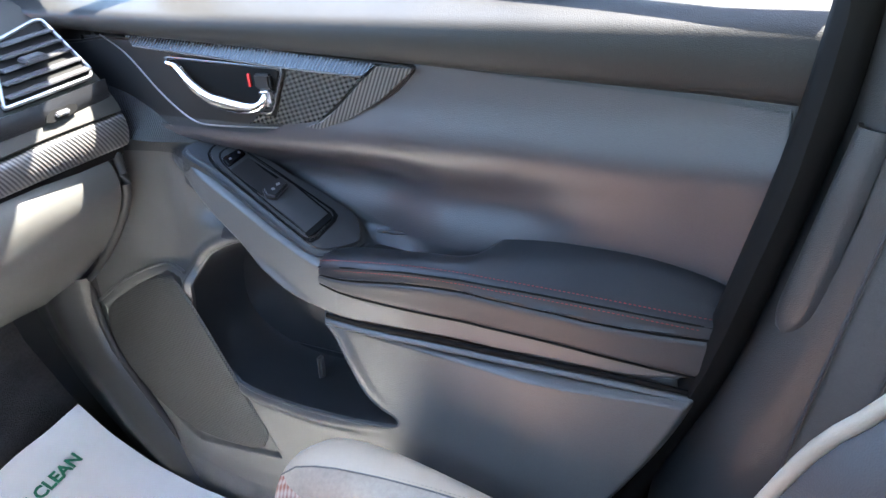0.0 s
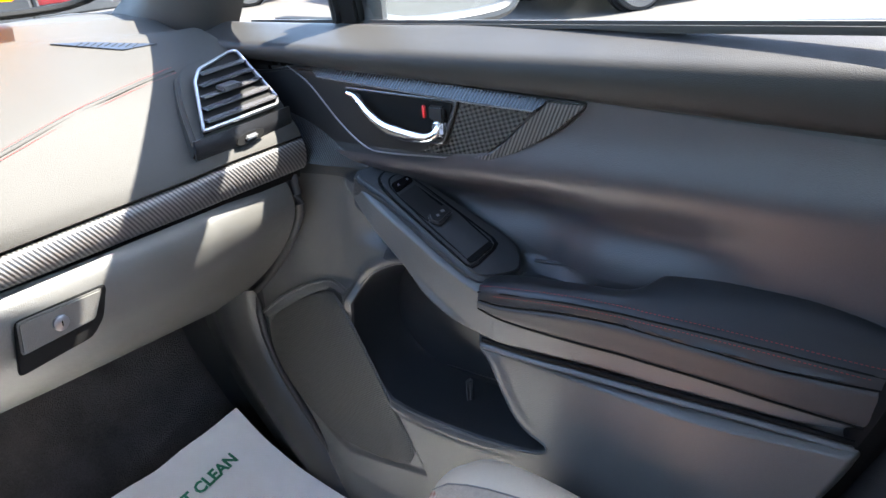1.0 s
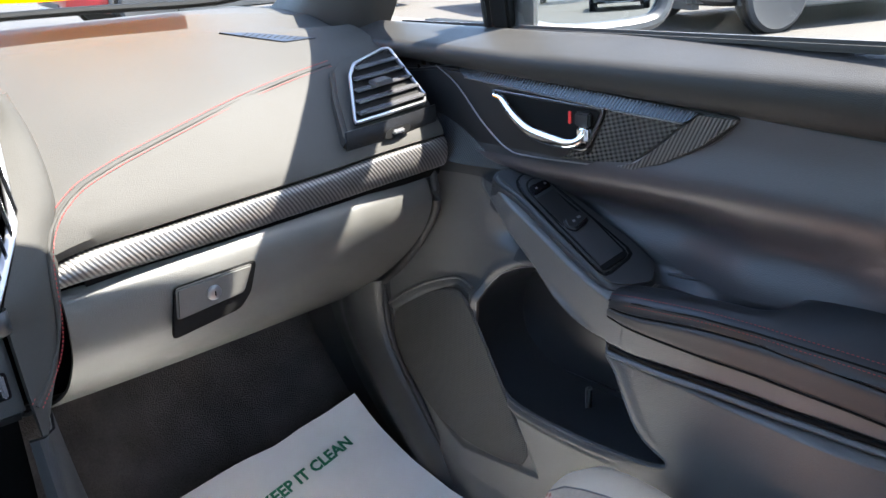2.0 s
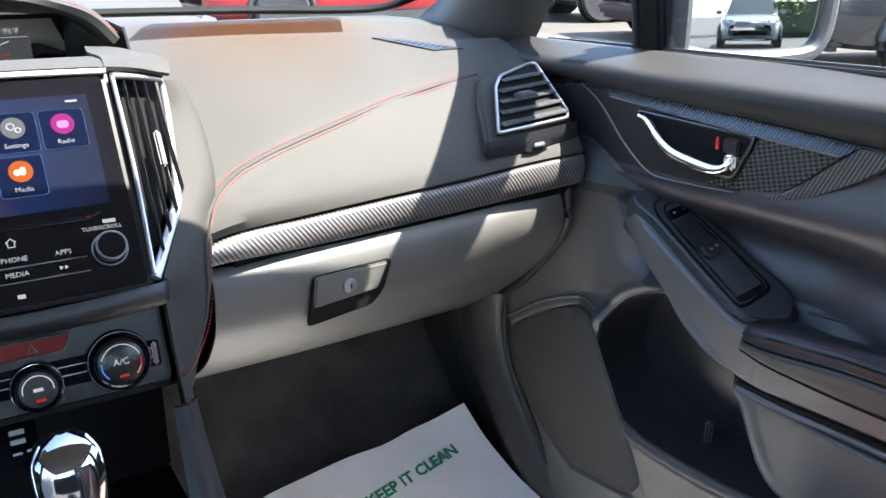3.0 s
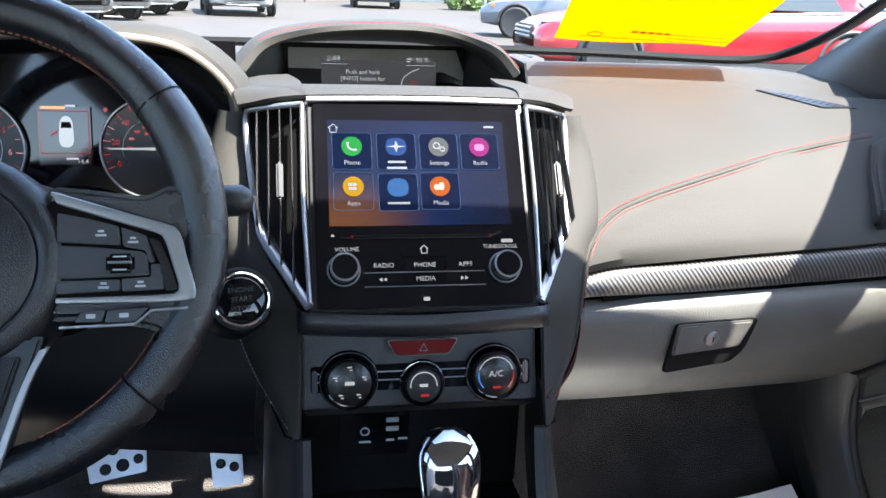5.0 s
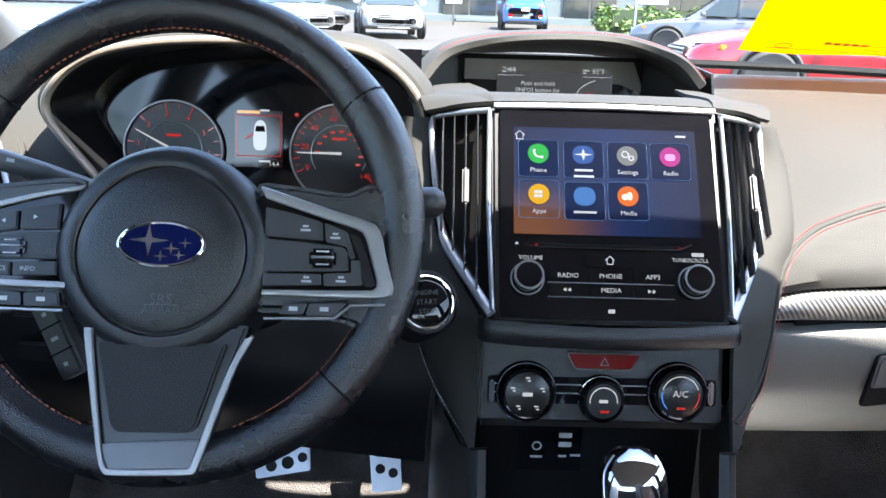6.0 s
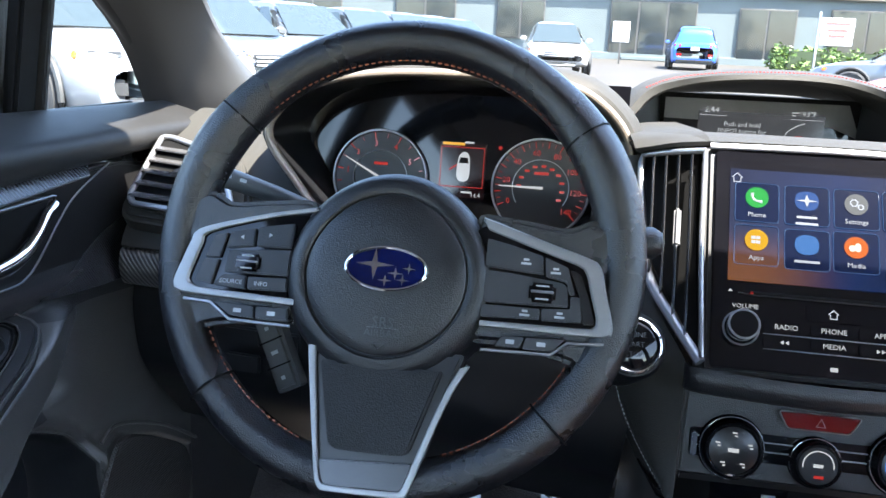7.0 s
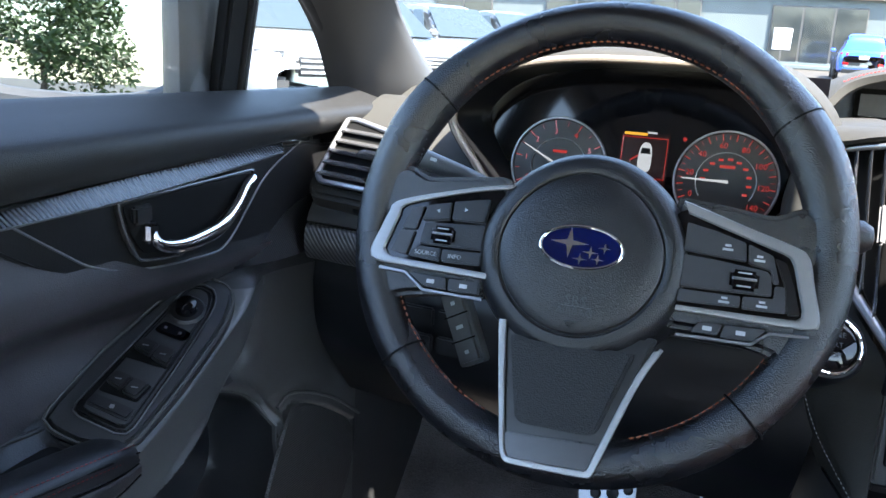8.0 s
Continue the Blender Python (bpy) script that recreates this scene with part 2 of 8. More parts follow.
def box(sx, sy, sz, bevel=0.002, seg=2, at=(0, 0, 0)):
    bm = bmesh.new()
    bmesh.ops.create_cube(bm, size=1)
    bmesh.ops.scale(bm, vec=(sx, sy, sz), verts=bm.verts[:])
    if bevel:
        bmesh.ops.bevel(bm, geom=bm.edges[:], offset=bevel, segments=seg, affect="EDGES", clamp_overlap=True)
    bmesh.ops.translate(bm, verts=bm.verts[:], vec=at)
    return bm


def turned(profile, steps=32):
    """A turned body round z from (radius, z) pairs."""
    bm = bmesh.new()
    rings = []
    for r, z in profile:
        rings.append([bm.verts.new((r * math.cos(2 * math.pi * k / steps), r * math.sin(2 * math.pi * k / steps), z)) for k in range(steps)])
    for a, b in zip(rings, rings[1:]):
        for k in range(steps):
            bm.faces.new((a[k], a[(k + 1) % steps], b[(k + 1) % steps], b[k]))
    for ring in (rings[0], rings[-1]):
        if (ring[0].co - ring[steps // 2].co).length > 1e-6:
            bm.faces.new(ring)
    bmesh.ops.remove_doubles(bm, verts=bm.verts[:], dist=1e-7)
    bmesh.ops.recalc_face_normals(bm, faces=bm.faces[:])
    return bm


def tube(path, rx, ry=None, steps=10, closed=False, up=(0, 0, 1)):
    """A bar of oval section along a path; rx across, ry along up. rx and ry may be lists."""
    p = [Vector(q) for q in path]
    n = len(p)
    bm = bmesh.new()
    rings = []
    for i in range(n):
        a, b = (p[i - 1], p[(i + 1) % n]) if closed else (p[max(0, i - 1)], p[min(n - 1, i + 1)])
        t = (b - a).normalized()
        u = Vector(up)
        side = t.cross(u).normalized()
        u = side.cross(t).normalized()
        a1 = rx[i] if isinstance(rx, (list, tuple)) else rx
        a2 = a1 if ry is None else (ry[i] if isinstance(ry, (list, tuple)) else ry)
        rings.append([bm.verts.new(p[i] + side * a1 * math.cos(2 * math.pi * k / steps) + u * a2 * math.sin(2 * math.pi * k / steps)) for k in range(steps)])
    pairs = list(zip(rings, rings[1:])) + ([(rings[-1], rings[0])] if closed else [])
    for a, b in pairs:
        for k in range(steps):
            bm.faces.new((a[k], a[(k + 1) % steps], b[(k + 1) % steps], b[k]))
    if not closed:
        bm.faces.new(rings[0])
        bm.faces.new(rings[-1])
    bmesh.ops.recalc_face_normals(bm, faces=bm.faces[:])
    return bm


def sheet(rows, thick=0.0, direction=None):
    """A surface through rows of points (all rows as long), given a back when thick."""
    bm = bmesh.new()
    grid = [[bm.verts.new(q) for q in row] for row in rows]
    for a, b in zip(grid, grid[1:]):
        for k in range(len(a) - 1):
            bm.faces.new((a[k], a[k + 1], b[k + 1], b[k]))
    bmesh.ops.recalc_face_normals(bm, faces=bm.faces[:])
    if thick:
        bm.normal_update()
        mean = sum((f.normal * f.calc_area() for f in bm.faces), Vector())
        if direction is not None and mean.dot(Vector(direction)) < 0:
            bmesh.ops.reverse_faces(bm, faces=bm.faces[:])
            bm.normal_update()
        bmesh.ops.solidify(bm, geom=bm.faces[:], thickness=thick)
    return bm


def skin(lines, count_along, count_across):
    """Rows for sheet(): smooth along each guiding line, smooth from line to line."""
    guides = [curve_through(g, count_along) for g in lines]
    return [curve_through([g[i] for g in guides], count_across) if len(guides) > 2 else [guides[0][i].lerp(guides[1][i], k / (count_across - 1)) for k in range(count_across)] for i in range(count_along)]


def stitches(path, pitch=0.0042, size=0.0005, lift=(0, 0, 0), cut=0.62):
    """Thread along a seam: short rounded dashes."""
    p = [Vector(q) for q in path]
    total = sum((b - a).length for a, b in zip(p, p[1:]))
    pts = curve_through(p, max(3, int(total / pitch)))
    bm = bmesh.new()
    for a, b in zip(pts, pts[1:]):
        d = (b - a) * cut
        mid = (a + b) / 2 + Vector(lift)
        t = d.normalized()
        s = t.orthogonal().normalized()
        u = t.cross(s)
        ring = []
        for e, w in ((-0.5, 0.5), (-0.25, 1), (0.25, 1), (0.5, 0.5)):
            ring.append([bm.verts.new(mid + d * e + (s * x + u * y) * size * w) for x, y in ((1, 0), (0, 1), (-1, 0), (0, -1))])
        for g, h in zip(ring, ring[1:]):
            for k in range(4):
                bm.faces.new((g[k], g[(k + 1) % 4], h[(k + 1) % 4], h[k]))
        bm.faces.new(ring[0][::-1])
        bm.faces.new(ring[-1])
    bmesh.ops.recalc_face_normals(bm, faces=bm.faces[:])
    return bm


waiting_text = []


def lettering(text, size, xf, mat, parent, name="lettering", align="CENTER", bold=0.0):
    waiting_text.append((text, size, xf, mat, parent, name, align, bold))


def write_all():
    made = []
    for text, size, xf, mat, parent, name, align, bold in waiting_text:
        c = bpy.data.curves.new(name, "FONT")
        c.body, c.size, c.align_x, c.align_y, c.resolution_u, c.extrude = text, size, align, "CENTER", 2, 0.0001
        c.offset = bold * size
        made.append(new(name, c))
    dg = bpy.context.evaluated_depsgraph_get()
    dg.update()
    for ob, (text, size, xf, mat, parent, name, align, bold) in zip(made, waiting_text):
        me = bpy.data.meshes.new_from_object(ob.evaluated_get(dg))
        data = ob.data
        bpy.data.objects.remove(ob)
        bpy.data.curves.remove(data)
        me.transform(xf)
        rest(name, me, mat, parent, smooth=False)


def bars(parent, mat, xf, rows, height, name="marking"):
    """Writing that cannot be read: plain bars, each (x, y, length) on the plane xf."""
    for x, y, length in rows:
        b = slab([(x - length / 2, y - height / 2), (x + length / 2, y - height / 2), (x + length / 2, y + height / 2), (x - length / 2, y + height / 2)], 0.0002, 0)
        part(name, b, mat, parent, xf=xf, smooth=False)


def lift(z):
    return Matrix.Translation((0, 0, z))


MIR = Matrix.Diagonal((-1, 1, 1, 1))


# ---- setting: car cell ----
floor = part("floor", sheet([[(-0.76, y, z), (0, y, z + 0.0), (0.76, y, z)] for y, z in ((-1.0, 0.42), (0.6, 0.42), (1.12, 0.43), (1.3, 0.5), (1.42, 0.62), (1.5, 0.8), (1.56, 1.19))], 0.03, (0, 0, 1)), CARPET, label="black carpeted footwell floor and toe board of the car", kind="structure")
tunnel = part("trim", box(0.2, 1.6, 0.3, 0.03, 3, (0.0, 0.62, 0.56)), CARPET, label="dark carpeted tunnel between the footwells", kind="structure")
for s, nm in ((1, "wall_right"), (-1, "wall_left")):
    part(nm, sheet([[(s * 0.705, 1.18, z), (s * 0.7, 1.3, z), (s * 0.68, 1.62, z)] for z in (0.42, 0.7, 1.0, 1.15)], 0.02, (-s, 0, 0)), POST_PLASTIC, label="dark moulded kick panel beside the footwell", kind="structure")
    # body side behind and under the doors
    part("wall_side", box(0.05, 1.5, 0.5, 0.01, 2, (s * 0.86, 0.45, 0.55)), WHITE_PAINT, label="white painted outer body side of the car", kind="structure")
    part("wall_rear", box(0.05, 1.3, 0.75, 0.01, 2, (s * 0.86, -0.95, 0.8)), WHITE_PAINT, label="white painted rear body side of the car", kind="structure")
HEADER = 0.80
ROOF = [[(x, y, z - 0.03 * (x / 0.62) ** 2) for x in (-0.62, -0.4, -0.2, 0, 0.2, 0.4, 0.62)] for y, z in ((HEADER, 1.545), (0.5, 1.56), (0.0, 1.58), (-0.8, 1.56), (-1.5, 1.48))]
ceiling = part("ceiling", sheet(ROOF, 0.03, (0, 0, -1)), HEADLINER, label="pale grey fabric headliner under the car roof", kind="structure")
part("wall_back", box(1.7, 0.05, 0.75, 0.02, 2, (0, -1.55, 0.8)), SEAT_DARK, label="dark rear wall of the car cabin", kind="structure")


def pillar_rows(s, lines, n=22, m=9):
    return skin([[(s * x, y, z) for x, y, z in g] for g in lines], n, m)


for s in (1, -1):
    inner = [(0.725, 1.56, 1.17), (0.715, 1.3, 1.29), (0.69, 1.05, 1.402), (0.62, 0.76, 1.525)]
    mid = [(0.69, 1.4, 1.165), (0.69, 1.235, 1.285), (0.672, 1.0, 1.40), (0.61, 0.74, 1.51)]
    if s < 0:  # upper part widened, unseen, to keep the sun off the driver's sill
        inner[2:], mid[2:] = [(0.640, 1.075, 1.40), (0.58, 0.79, 1.53)], [(0.630, 1.01, 1.395), (0.57, 0.76, 1.51)]
    near = [(0.735, 1.28, 1.165), (0.735, 1.18, 1.27), (0.715, 0.95, 1.40), (0.65, 0.70, 1.505)]
    outer = [(0.79, 1.26, 1.165), (0.785, 1.165, 1.28), (0.765, 0.93, 1.41), (0.69, 0.68, 1.515)]
    part("trim_pillar", sheet(pillar_rows(s, [inner, mid, near, outer]), 0.015, (-s, -1, 0)), PILLAR, label="grey grained windscreen pillar trim", kind="structure")
    part("trim_seal", tube([(s * x, y, z) for x, y, z in curve_through([(0.778, 1.275, 1.18), (0.772, 1.175, 1.28), (0.75, 0.945, 1.405), (0.68, 0.69, 1.51)], 24)], 0.011, 0.009), RUBBER, label="black rubber door seal along the pillar", kind="structure")
    part("trim_roof_rail", tube([(s * x, y, z) for x, y, z in curve_through([(0.66, 0.72, 1.515), (0.665, 0.3, 1.54), (0.66, -0.3, 1.54), (0.64, -1.2, 1.5)], 20)], 0.045, 0.03), PLASTIC, label="dark roof rail trim above the side windows", kind="structure")
    # middle pillar beside the seat: lower cover, upper cover
    low = skin([[(s * x, y, z) for x, y, z in g] for g in (
        [(0.80, 0.40, 0.42), (0.80, 0.37, 0.70), (0.80, 0.285, 0.93), (0.80, 0.235, 1.12), (0.74, 0.2, 1.40), (0.68, 0.18, 1.52)],
        [(0.772, 0.375, 0.42), (0.765, 0.335, 0.70), (0.768, 0.255, 0.93), (0.762, 0.205, 1.12), (0.715, 0.18, 1.40), (0.66, 0.16, 1.52)],
        [(0.742, 0.31, 0.42), (0.735, 0.275, 0.70), (0.738, 0.20, 0.93), (0.735, 0.165, 1.12), (0.7, 0.14, 1.40), (0.65, 0.12, 1.52)],
        [(0.745, 0.20, 0.42), (0.74, 0.18, 0.70), (0.742, 0.12, 0.93), (0.74, 0.09, 1.12), (0.7, 0.06, 1.40), (0.65, 0.04, 1.52)],
        [(0.79, 0.12, 0.42), (0.79, 0.10, 0.70), (0.79, 0.06, 0.93), (0.785, 0.03, 1.12), (0.74, 0.0, 1.40), (0.68, -0.02, 1.52)])], 30, 21)
    part("trim_middle_pillar", sheet(low, 0.012, (-s, 0, 0)), POST_PLASTIC, label="dark grey plastic cover of the middle door pillar", kind="structure")
    part("trim_door_seal", tube([(s * x, y, z) for x, y, z in curve_through([(0.778, 0.432, 0.5), (0.778, 0.392, 0.68), (0.778, 0.32, 0.84), (0.778, 0.279, 0.97), (0.778, 0.24, 1.12), (0.765, 0.212, 1.3), (0.69, 0.19, 1.5)], 26)], 0.021, 0.019), BLACK, label="black rubber seal in the door gap", kind="structure")

# upper pillar cover with its rounded lower end
for s in (1, -1):
    rows = []
    for k in range(13):
        z = 0.912 + 0.19 * (k / 12) ** 1.5
        f = (z - 0.93) / 0.19
        g = [Vector((0.80, 0.285 - 0.05 * f, z)), Vector((0.768 - 0.006 * f, 0.255 - 0.05 * f, z)), Vector((0.738 - 0.003 * f, 0.20 - 0.035 * f, z))]
        half = 0.36 * math.sqrt(max(0.0, 1 - (1 - min(1.0, (z - 0.9119) / 0.034)) ** 2)) + 0.005
        row = []
        for j in range(9):
            u = 1.13 + half * (j / 4 - 1)
            q = g[0].lerp(g[1], u) if u < 1 else g[1].lerp(g[2], u - 1)
            out = 0.007 * (1 - abs(j / 4 - 1) ** 4) * min(1.0, (z - 0.905) / 0.03) + 0.001
            row.append((s * (q.x - out * 0.85), q.y + out * 0.5, z))
        rows.append(row)
    part("trim_pillar_cover", sheet(rows, 0.004, (-s, 0.5, 0)), POST_PLASTIC, label="rounded upper cover of the middle door pillar", kind="structure")

# kick panel ahead of the passenger door, with its dark gap
rear = [(1.193, 0.785), (1.193, 0.749), (1.189, 0.711), (1.176, 0.675), (1.149, 0.638), (1.12, 0.606), (1.09, 0.572), (1.05, 0.535), (1.0, 0.495), (0.94, 0.455)]
kick = skin([[(x, y + d, z) for y, z in rear] for x, d in ((0.702, 0.0), (0.694, 0.004), (0.684, 0.02), (0.672, 0.05), (0.674, 0.085), (0.69, 0.13), (0.70, 0.2))], 30, 26)
part("trim_kick_panel", sheet(kick, 0.004, (-1, 0, 0)), POST_PLASTIC, label="dark plastic kick panel beside the footwell", kind="structure")
part("trim_kick_gap", tube([(0.7, y - 0.004, z) for y, z in rear], 0.006, 0.006), RUBBER, label="dark gap along the kick panel", kind="structure")

glass_rows = [[(x * k, y + 0.05 * (1 - (x / 0.7) ** 2), z) for x in (-0.74, -0.5, -0.25, 0, 0.25, 0.5, 0.74)] for y, z, k in ((1.56, 1.185, 1.0), (1.3, 1.305, 0.97), (1.05, 1.415, 0.93), (HEADER - 0.02, 1.56, 0.84))]
windscreen = part("window_1", sheet(glass_rows), GLASS, label="clear glass windscreen of the car", kind="structure")
windscreen.visible_shadow = False
part("trim_windscreen_edge", tube(curve_through([(-0.725, 1.545, 1.205), (-0.4, 1.59, 1.212), (0, 1.6, 1.214), (0.4, 1.59, 1.212), (0.6, 1.572, 1.208), (0.68, 1.55, 1.212), (0.715, 1.5, 1.232), (0.725, 1.4, 1.272), (0.72, 1.3, 1.318)], 60), 0.012, 0.007), BLACK, label="black border along the windscreen foot", kind="structure")

# ---- dashboard ----
dash = thing("dashboard", (0, 1.3, 1.0), "dark soft-touch dashboard with red stitching and ribbed carbon trim", "dashboard")
PX = [0.150, 0.205, 0.285, 0.365, 0.445, 0.52, 0.60, 0.70]
STITCH = list(zip(PX, [0.992, 1.005, 1.045, 1.07, 1.095, 1.118, 1.125, 1.13], [1.062, 1.078, 1.106, 1.119, 1.132, 1.137, 1.146, 1.15]))
LIP = list(zip(PX, [0.975, 0.985, 0.992, 0.997, 1.001, 1.006, 1.012, 1.018], [1.022, 1.031, 1.033, 1.036, 1.039, 1.042, 1.047, 1.050]))


def dash_lines(x0):
    pick = [i for i, x in enumerate(PX) if x >= x0 - 0.001]
    def flat(y, z, side=0.0):
        return [(PX[i], y, z - side * max(0, PX[i] - 0.55)) for i in pick]
    between = lambda a, b, f, dy, dz: [tuple(a[i][k] * (1 - f) + b[i][k] * f + (0, dy, dz)[k] for k in range(3)) for i in pick]
    top = [(x, 1.275, 1.193) for x in PX]
    return [flat(1.6, 1.195), flat(1.45, 1.207, 0.06), flat(1.352, 1.209, 0.1), flat(1.335, 1.2065, 0.1), flat(1.285, 1.1945, 0.1), flat(1.265, 1.1915, 0.1),
            between(top, STITCH, 0.35, 0, 0.006), between(top, STITCH, 0.75, 0, 0.0055), between(STITCH, LIP, 0.0, 0, 0), between(STITCH, LIP, 0.3, -0.005, 0.001), between(STITCH, LIP, 0.62, -0.010, 0.0), between(STITCH, LIP, 0.86, -0.008, -0.002), between(STITCH, LIP, 1.0, 0.004, -0.001), between(STITCH, LIP, 1.0, 0.02, -0.004)]


part("upper_pad", sheet(skin(dash_lines(0.15), 60, 64), 0.004, (0, -1, 1)), PAD, dash, "soft charcoal pad before the passenger")
part("driver_pad", sheet([[(-q.x, q.y, q.z) for q in r] for r in skin(dash_lines(0.52), 20, 64)], 0.004, (0, -1, 1)), PAD, dash, "soft charcoal pad beside the instruments")
part("top_pad", sheet(skin([[(x, y, z) for x in (-0.56, -0.4, -0.3, -0.19)] for y, z in ((1.6, 1.195), (1.45, 1.207), (1.345, 1.209), (1.275, 1.194), (1.18, 1.188))], 12, 14), 0.004, (0, 0, 1)), PAD, dash)
part("top_pad", sheet(skin([[(x, y, z) for x in (-0.19, -0.05, 0.05, 0.17)] for y, z in ((1.6, 1.195), (1.5, 1.206), (1.41, 1.209))], 12, 8), 0.004, (0, 0, 1)), PAD, dash)
SEAM = curve_through([(0.5985, 1.1301, 1.1488), (0.5407, 1.1239, 1.1412), (0.4923, 1.1105, 1.1352), (0.4224, 1.0855, 1.126), (0.3612, 1.0645, 1.1155), (0.3108, 1.0473, 1.1063), (0.2791, 1.0370, 1.1), (0.2479, 1.0255, 1.0928), (0.225, 1.0160, 1.0862), (0.2043, 1.0031, 1.0765), (0.1915, 0.9927, 1.0675), (0.1797, 0.9780, 1.0567), (0.1709, 0.9640, 1.0401), (0.1663, 0.9540, 1.0163), (0.1635, 0.9485, 0.9873), (0.1555, 0.9380, 0.9613), (0.1384, 0.9150, 0.9453), (0.1205, 0.897, 0.9315)], 120)
part("seam_roll", tube(SEAM, 0.0019, 0.0017, 8, up=(0, -0.75, 0.66)), PAD, dash, "raised roll along the stitched seam")
for off in (0.0046, -0.0046):
    line = []
    for k, q in enumerate(SEAM):
        t = (SEAM[min(k + 1, 119)] - SEAM[max(k - 1, 0)]).normalized()
        out = Vector((0, -0.75, 0.66)) if k < 78 else Vector((-0.35, -0.9, 0.2))
        line.append(q + t.cross(out).normalized() * off + out.normalized() * 0.0016)
    part("stitching", stitches(line, 0.0042, 0.00055), RED_THREAD, dash, "red thread seam", kind="stuff")
# demister slot near the windscreen corner
SLOT = axes_at((0.560, 1.222, 1.1815), (0.84, -0.54, -0.14), (0.5, 0.8, 0.25))
slot = part("demister_slot", slab(corners([(-0.066, -0.001), (0.024, -0.014), (0.066, 0.010), (-0.022, 0.009)], 0.003), 0.004, 0.001), SMOOTH_DARK, dash, "dark slotted demister outlet", xf=SLOT @ lift(0.0014))
for k in range(9):
    part("fin", box(0.0012, 0.014, 0.0014, 0.0004, 1), BLACK, slot, xf=SLOT @ Matrix.Translation((-0.03 + 0.0085 * k, -0.001 + 0.0004 * k, 0.0012)) @ Matrix.Rotation(radians(-30), 4, "Z"))

# ribbed strip and its dark gap
STRIP_TOP = list(zip(PX, [0.977, 0.986, 0.992, 0.997, 1.002, 1.007, 1.013, 1.02], [1.016, 1.0295, 1.031, 1.034, 1.037, 1.04, 1.045, 1.049]))
STRIP_LOW = list(zip(PX, [0.972, 0.979, 0.99, 0.999, 1.008, 1.013, 1.018, 1.024], [1.002, 1.003, 1.0, 1.0, 1.001, 1.003, 1.006, 1.009]))


def strip_rows(x0, n):
    a, b = [q for q in STRIP_TOP if q[0] >= x0], [q for q in STRIP_LOW if q[0] >= x0]
    blend = lambda f, dy: [tuple(p * (1 - f) + r * f for p, r in zip(u, v)) for u, v in zip(a, b)]
    push = lambda rows, dy: [(x, y + dy, z) for x, y, z in rows]
    return skin([push(blend(0, 0), 0.012), blend(0.02, 0), push(blend(0.35, 0), -0.006), push(blend(0.7, 0), -0.006), blend(1, 0), push(blend(1, 0), 0.014)], n, 22)


part("carbon_strip", sheet(strip_rows(0.149, 60), 0.003, (0, -1, 0)), CARBON_RIB, dash, "dark ribbed carbon-look trim strip")
part("carbon_strip", sheet([[(-q.x, q.y, q.z) for q in r] for r in strip_rows(0.5, 20)], 0.003, (0, -1, 0)), CARBON_RIB, dash, "dark ribbed carbon-look trim strip")

# glovebox
glove = [[(0.178, 0.992, 0.994), (0.4, 1.006, 0.995), (0.675, 1.04, 0.996)], [(0.178, 0.98, 0.985), (0.4, 0.996, 0.985), (0.678, 1.032, 0.984)],
         [(0.178, 0.978, 0.955), (0.4, 0.994, 0.955), (0.68, 1.032, 0.95)], [(0.176, 0.99, 0.91), (0.4, 1.008, 0.91), (0.686, 1.07, 0.897)],
         [(0.172, 1.06, 0.845), (0.4, 1.075, 0.843), (0.694, 1.15, 0.826)], [(0.165, 1.275, 0.727), (0.4, 1.275, 0.729), (0.70, 1.28, 0.735)], [(0.165, 1.30, 0.73), (0.4, 1.30, 0.733), (0.70, 1.30, 0.74)]]
glovebox = part("glovebox_lid", sheet(skin(glove, 40, 50), 0.004, (0, -1, 0)), GLOVE_SKIN, dash, "charcoal grained glovebox lid")
GLOVE = axes_at((0.333, 0.9855, 0.945), (1, 0.075, 0), (0, -0.05, 1))
# flat black plate on the lid paints the shade behind the handle
part("recess_shade", slab(corners([(-0.054, -0.036), (0.03, -0.028), (0.046, -0.012), (0.057, 0.0245), (-0.0447, 0.0225)], 0.006), 0.004, 0.001), BLACK, glovebox, xf=GLOVE @ lift(0.0025))
part("handle", slab(corners([(-0.047, -0.014), (0.036, -0.008), (0.05, 0.023), (-0.044, 0.022)], 0.004), 0.007, 0.002), GLOVE_SKIN, glovebox, "charcoal pull handle", xf=GLOVE @ lift(0.0055))
part("lock", turned([(0.0, 0.0035), (0.006, 0.0035), (0.0085, 0.002), (0.009, -0.003)]), CHEEK, glovebox, "round metal key lock", xf=GLOVE @ Matrix.Translation((-0.002, 0.005, 0.0055)))
part("key_slot", box(0.0015, 0.006, 0.001, 0.0003, 1), BLACK, glovebox, xf=GLOVE @ Matrix.Translation((-0.002, 0.005, 0.0091)))
part("strip_gap", sheet(skin([[(x, y + 0.006, z + 0.004) for x, y, z in STRIP_LOW[1:]], [(x, y + 0.012, z - 0.014) for x, y, z in STRIP_LOW[1:]]], 20, 3), 0.004, (0, -1, 0)), BLACK, dash)
part("underside", sheet(skin([[(0.10, 1.28, 0.74), (0.70, 1.28, 0.745)], [(0.10, 1.5, 0.85), (0.69, 1.5, 0.85)]], 4, 4), 0.01, (0, 0, -1)), BLACK, dash)
part("end_seal", tube(curve_through([(0.69, 1.04, 1.0), (0.692, 1.036, 0.95), (0.696, 1.075, 0.895), (0.704, 1.15, 0.822), (0.706, 1.22, 0.765)], 24), 0.007, 0.007), RUBBER, dash)


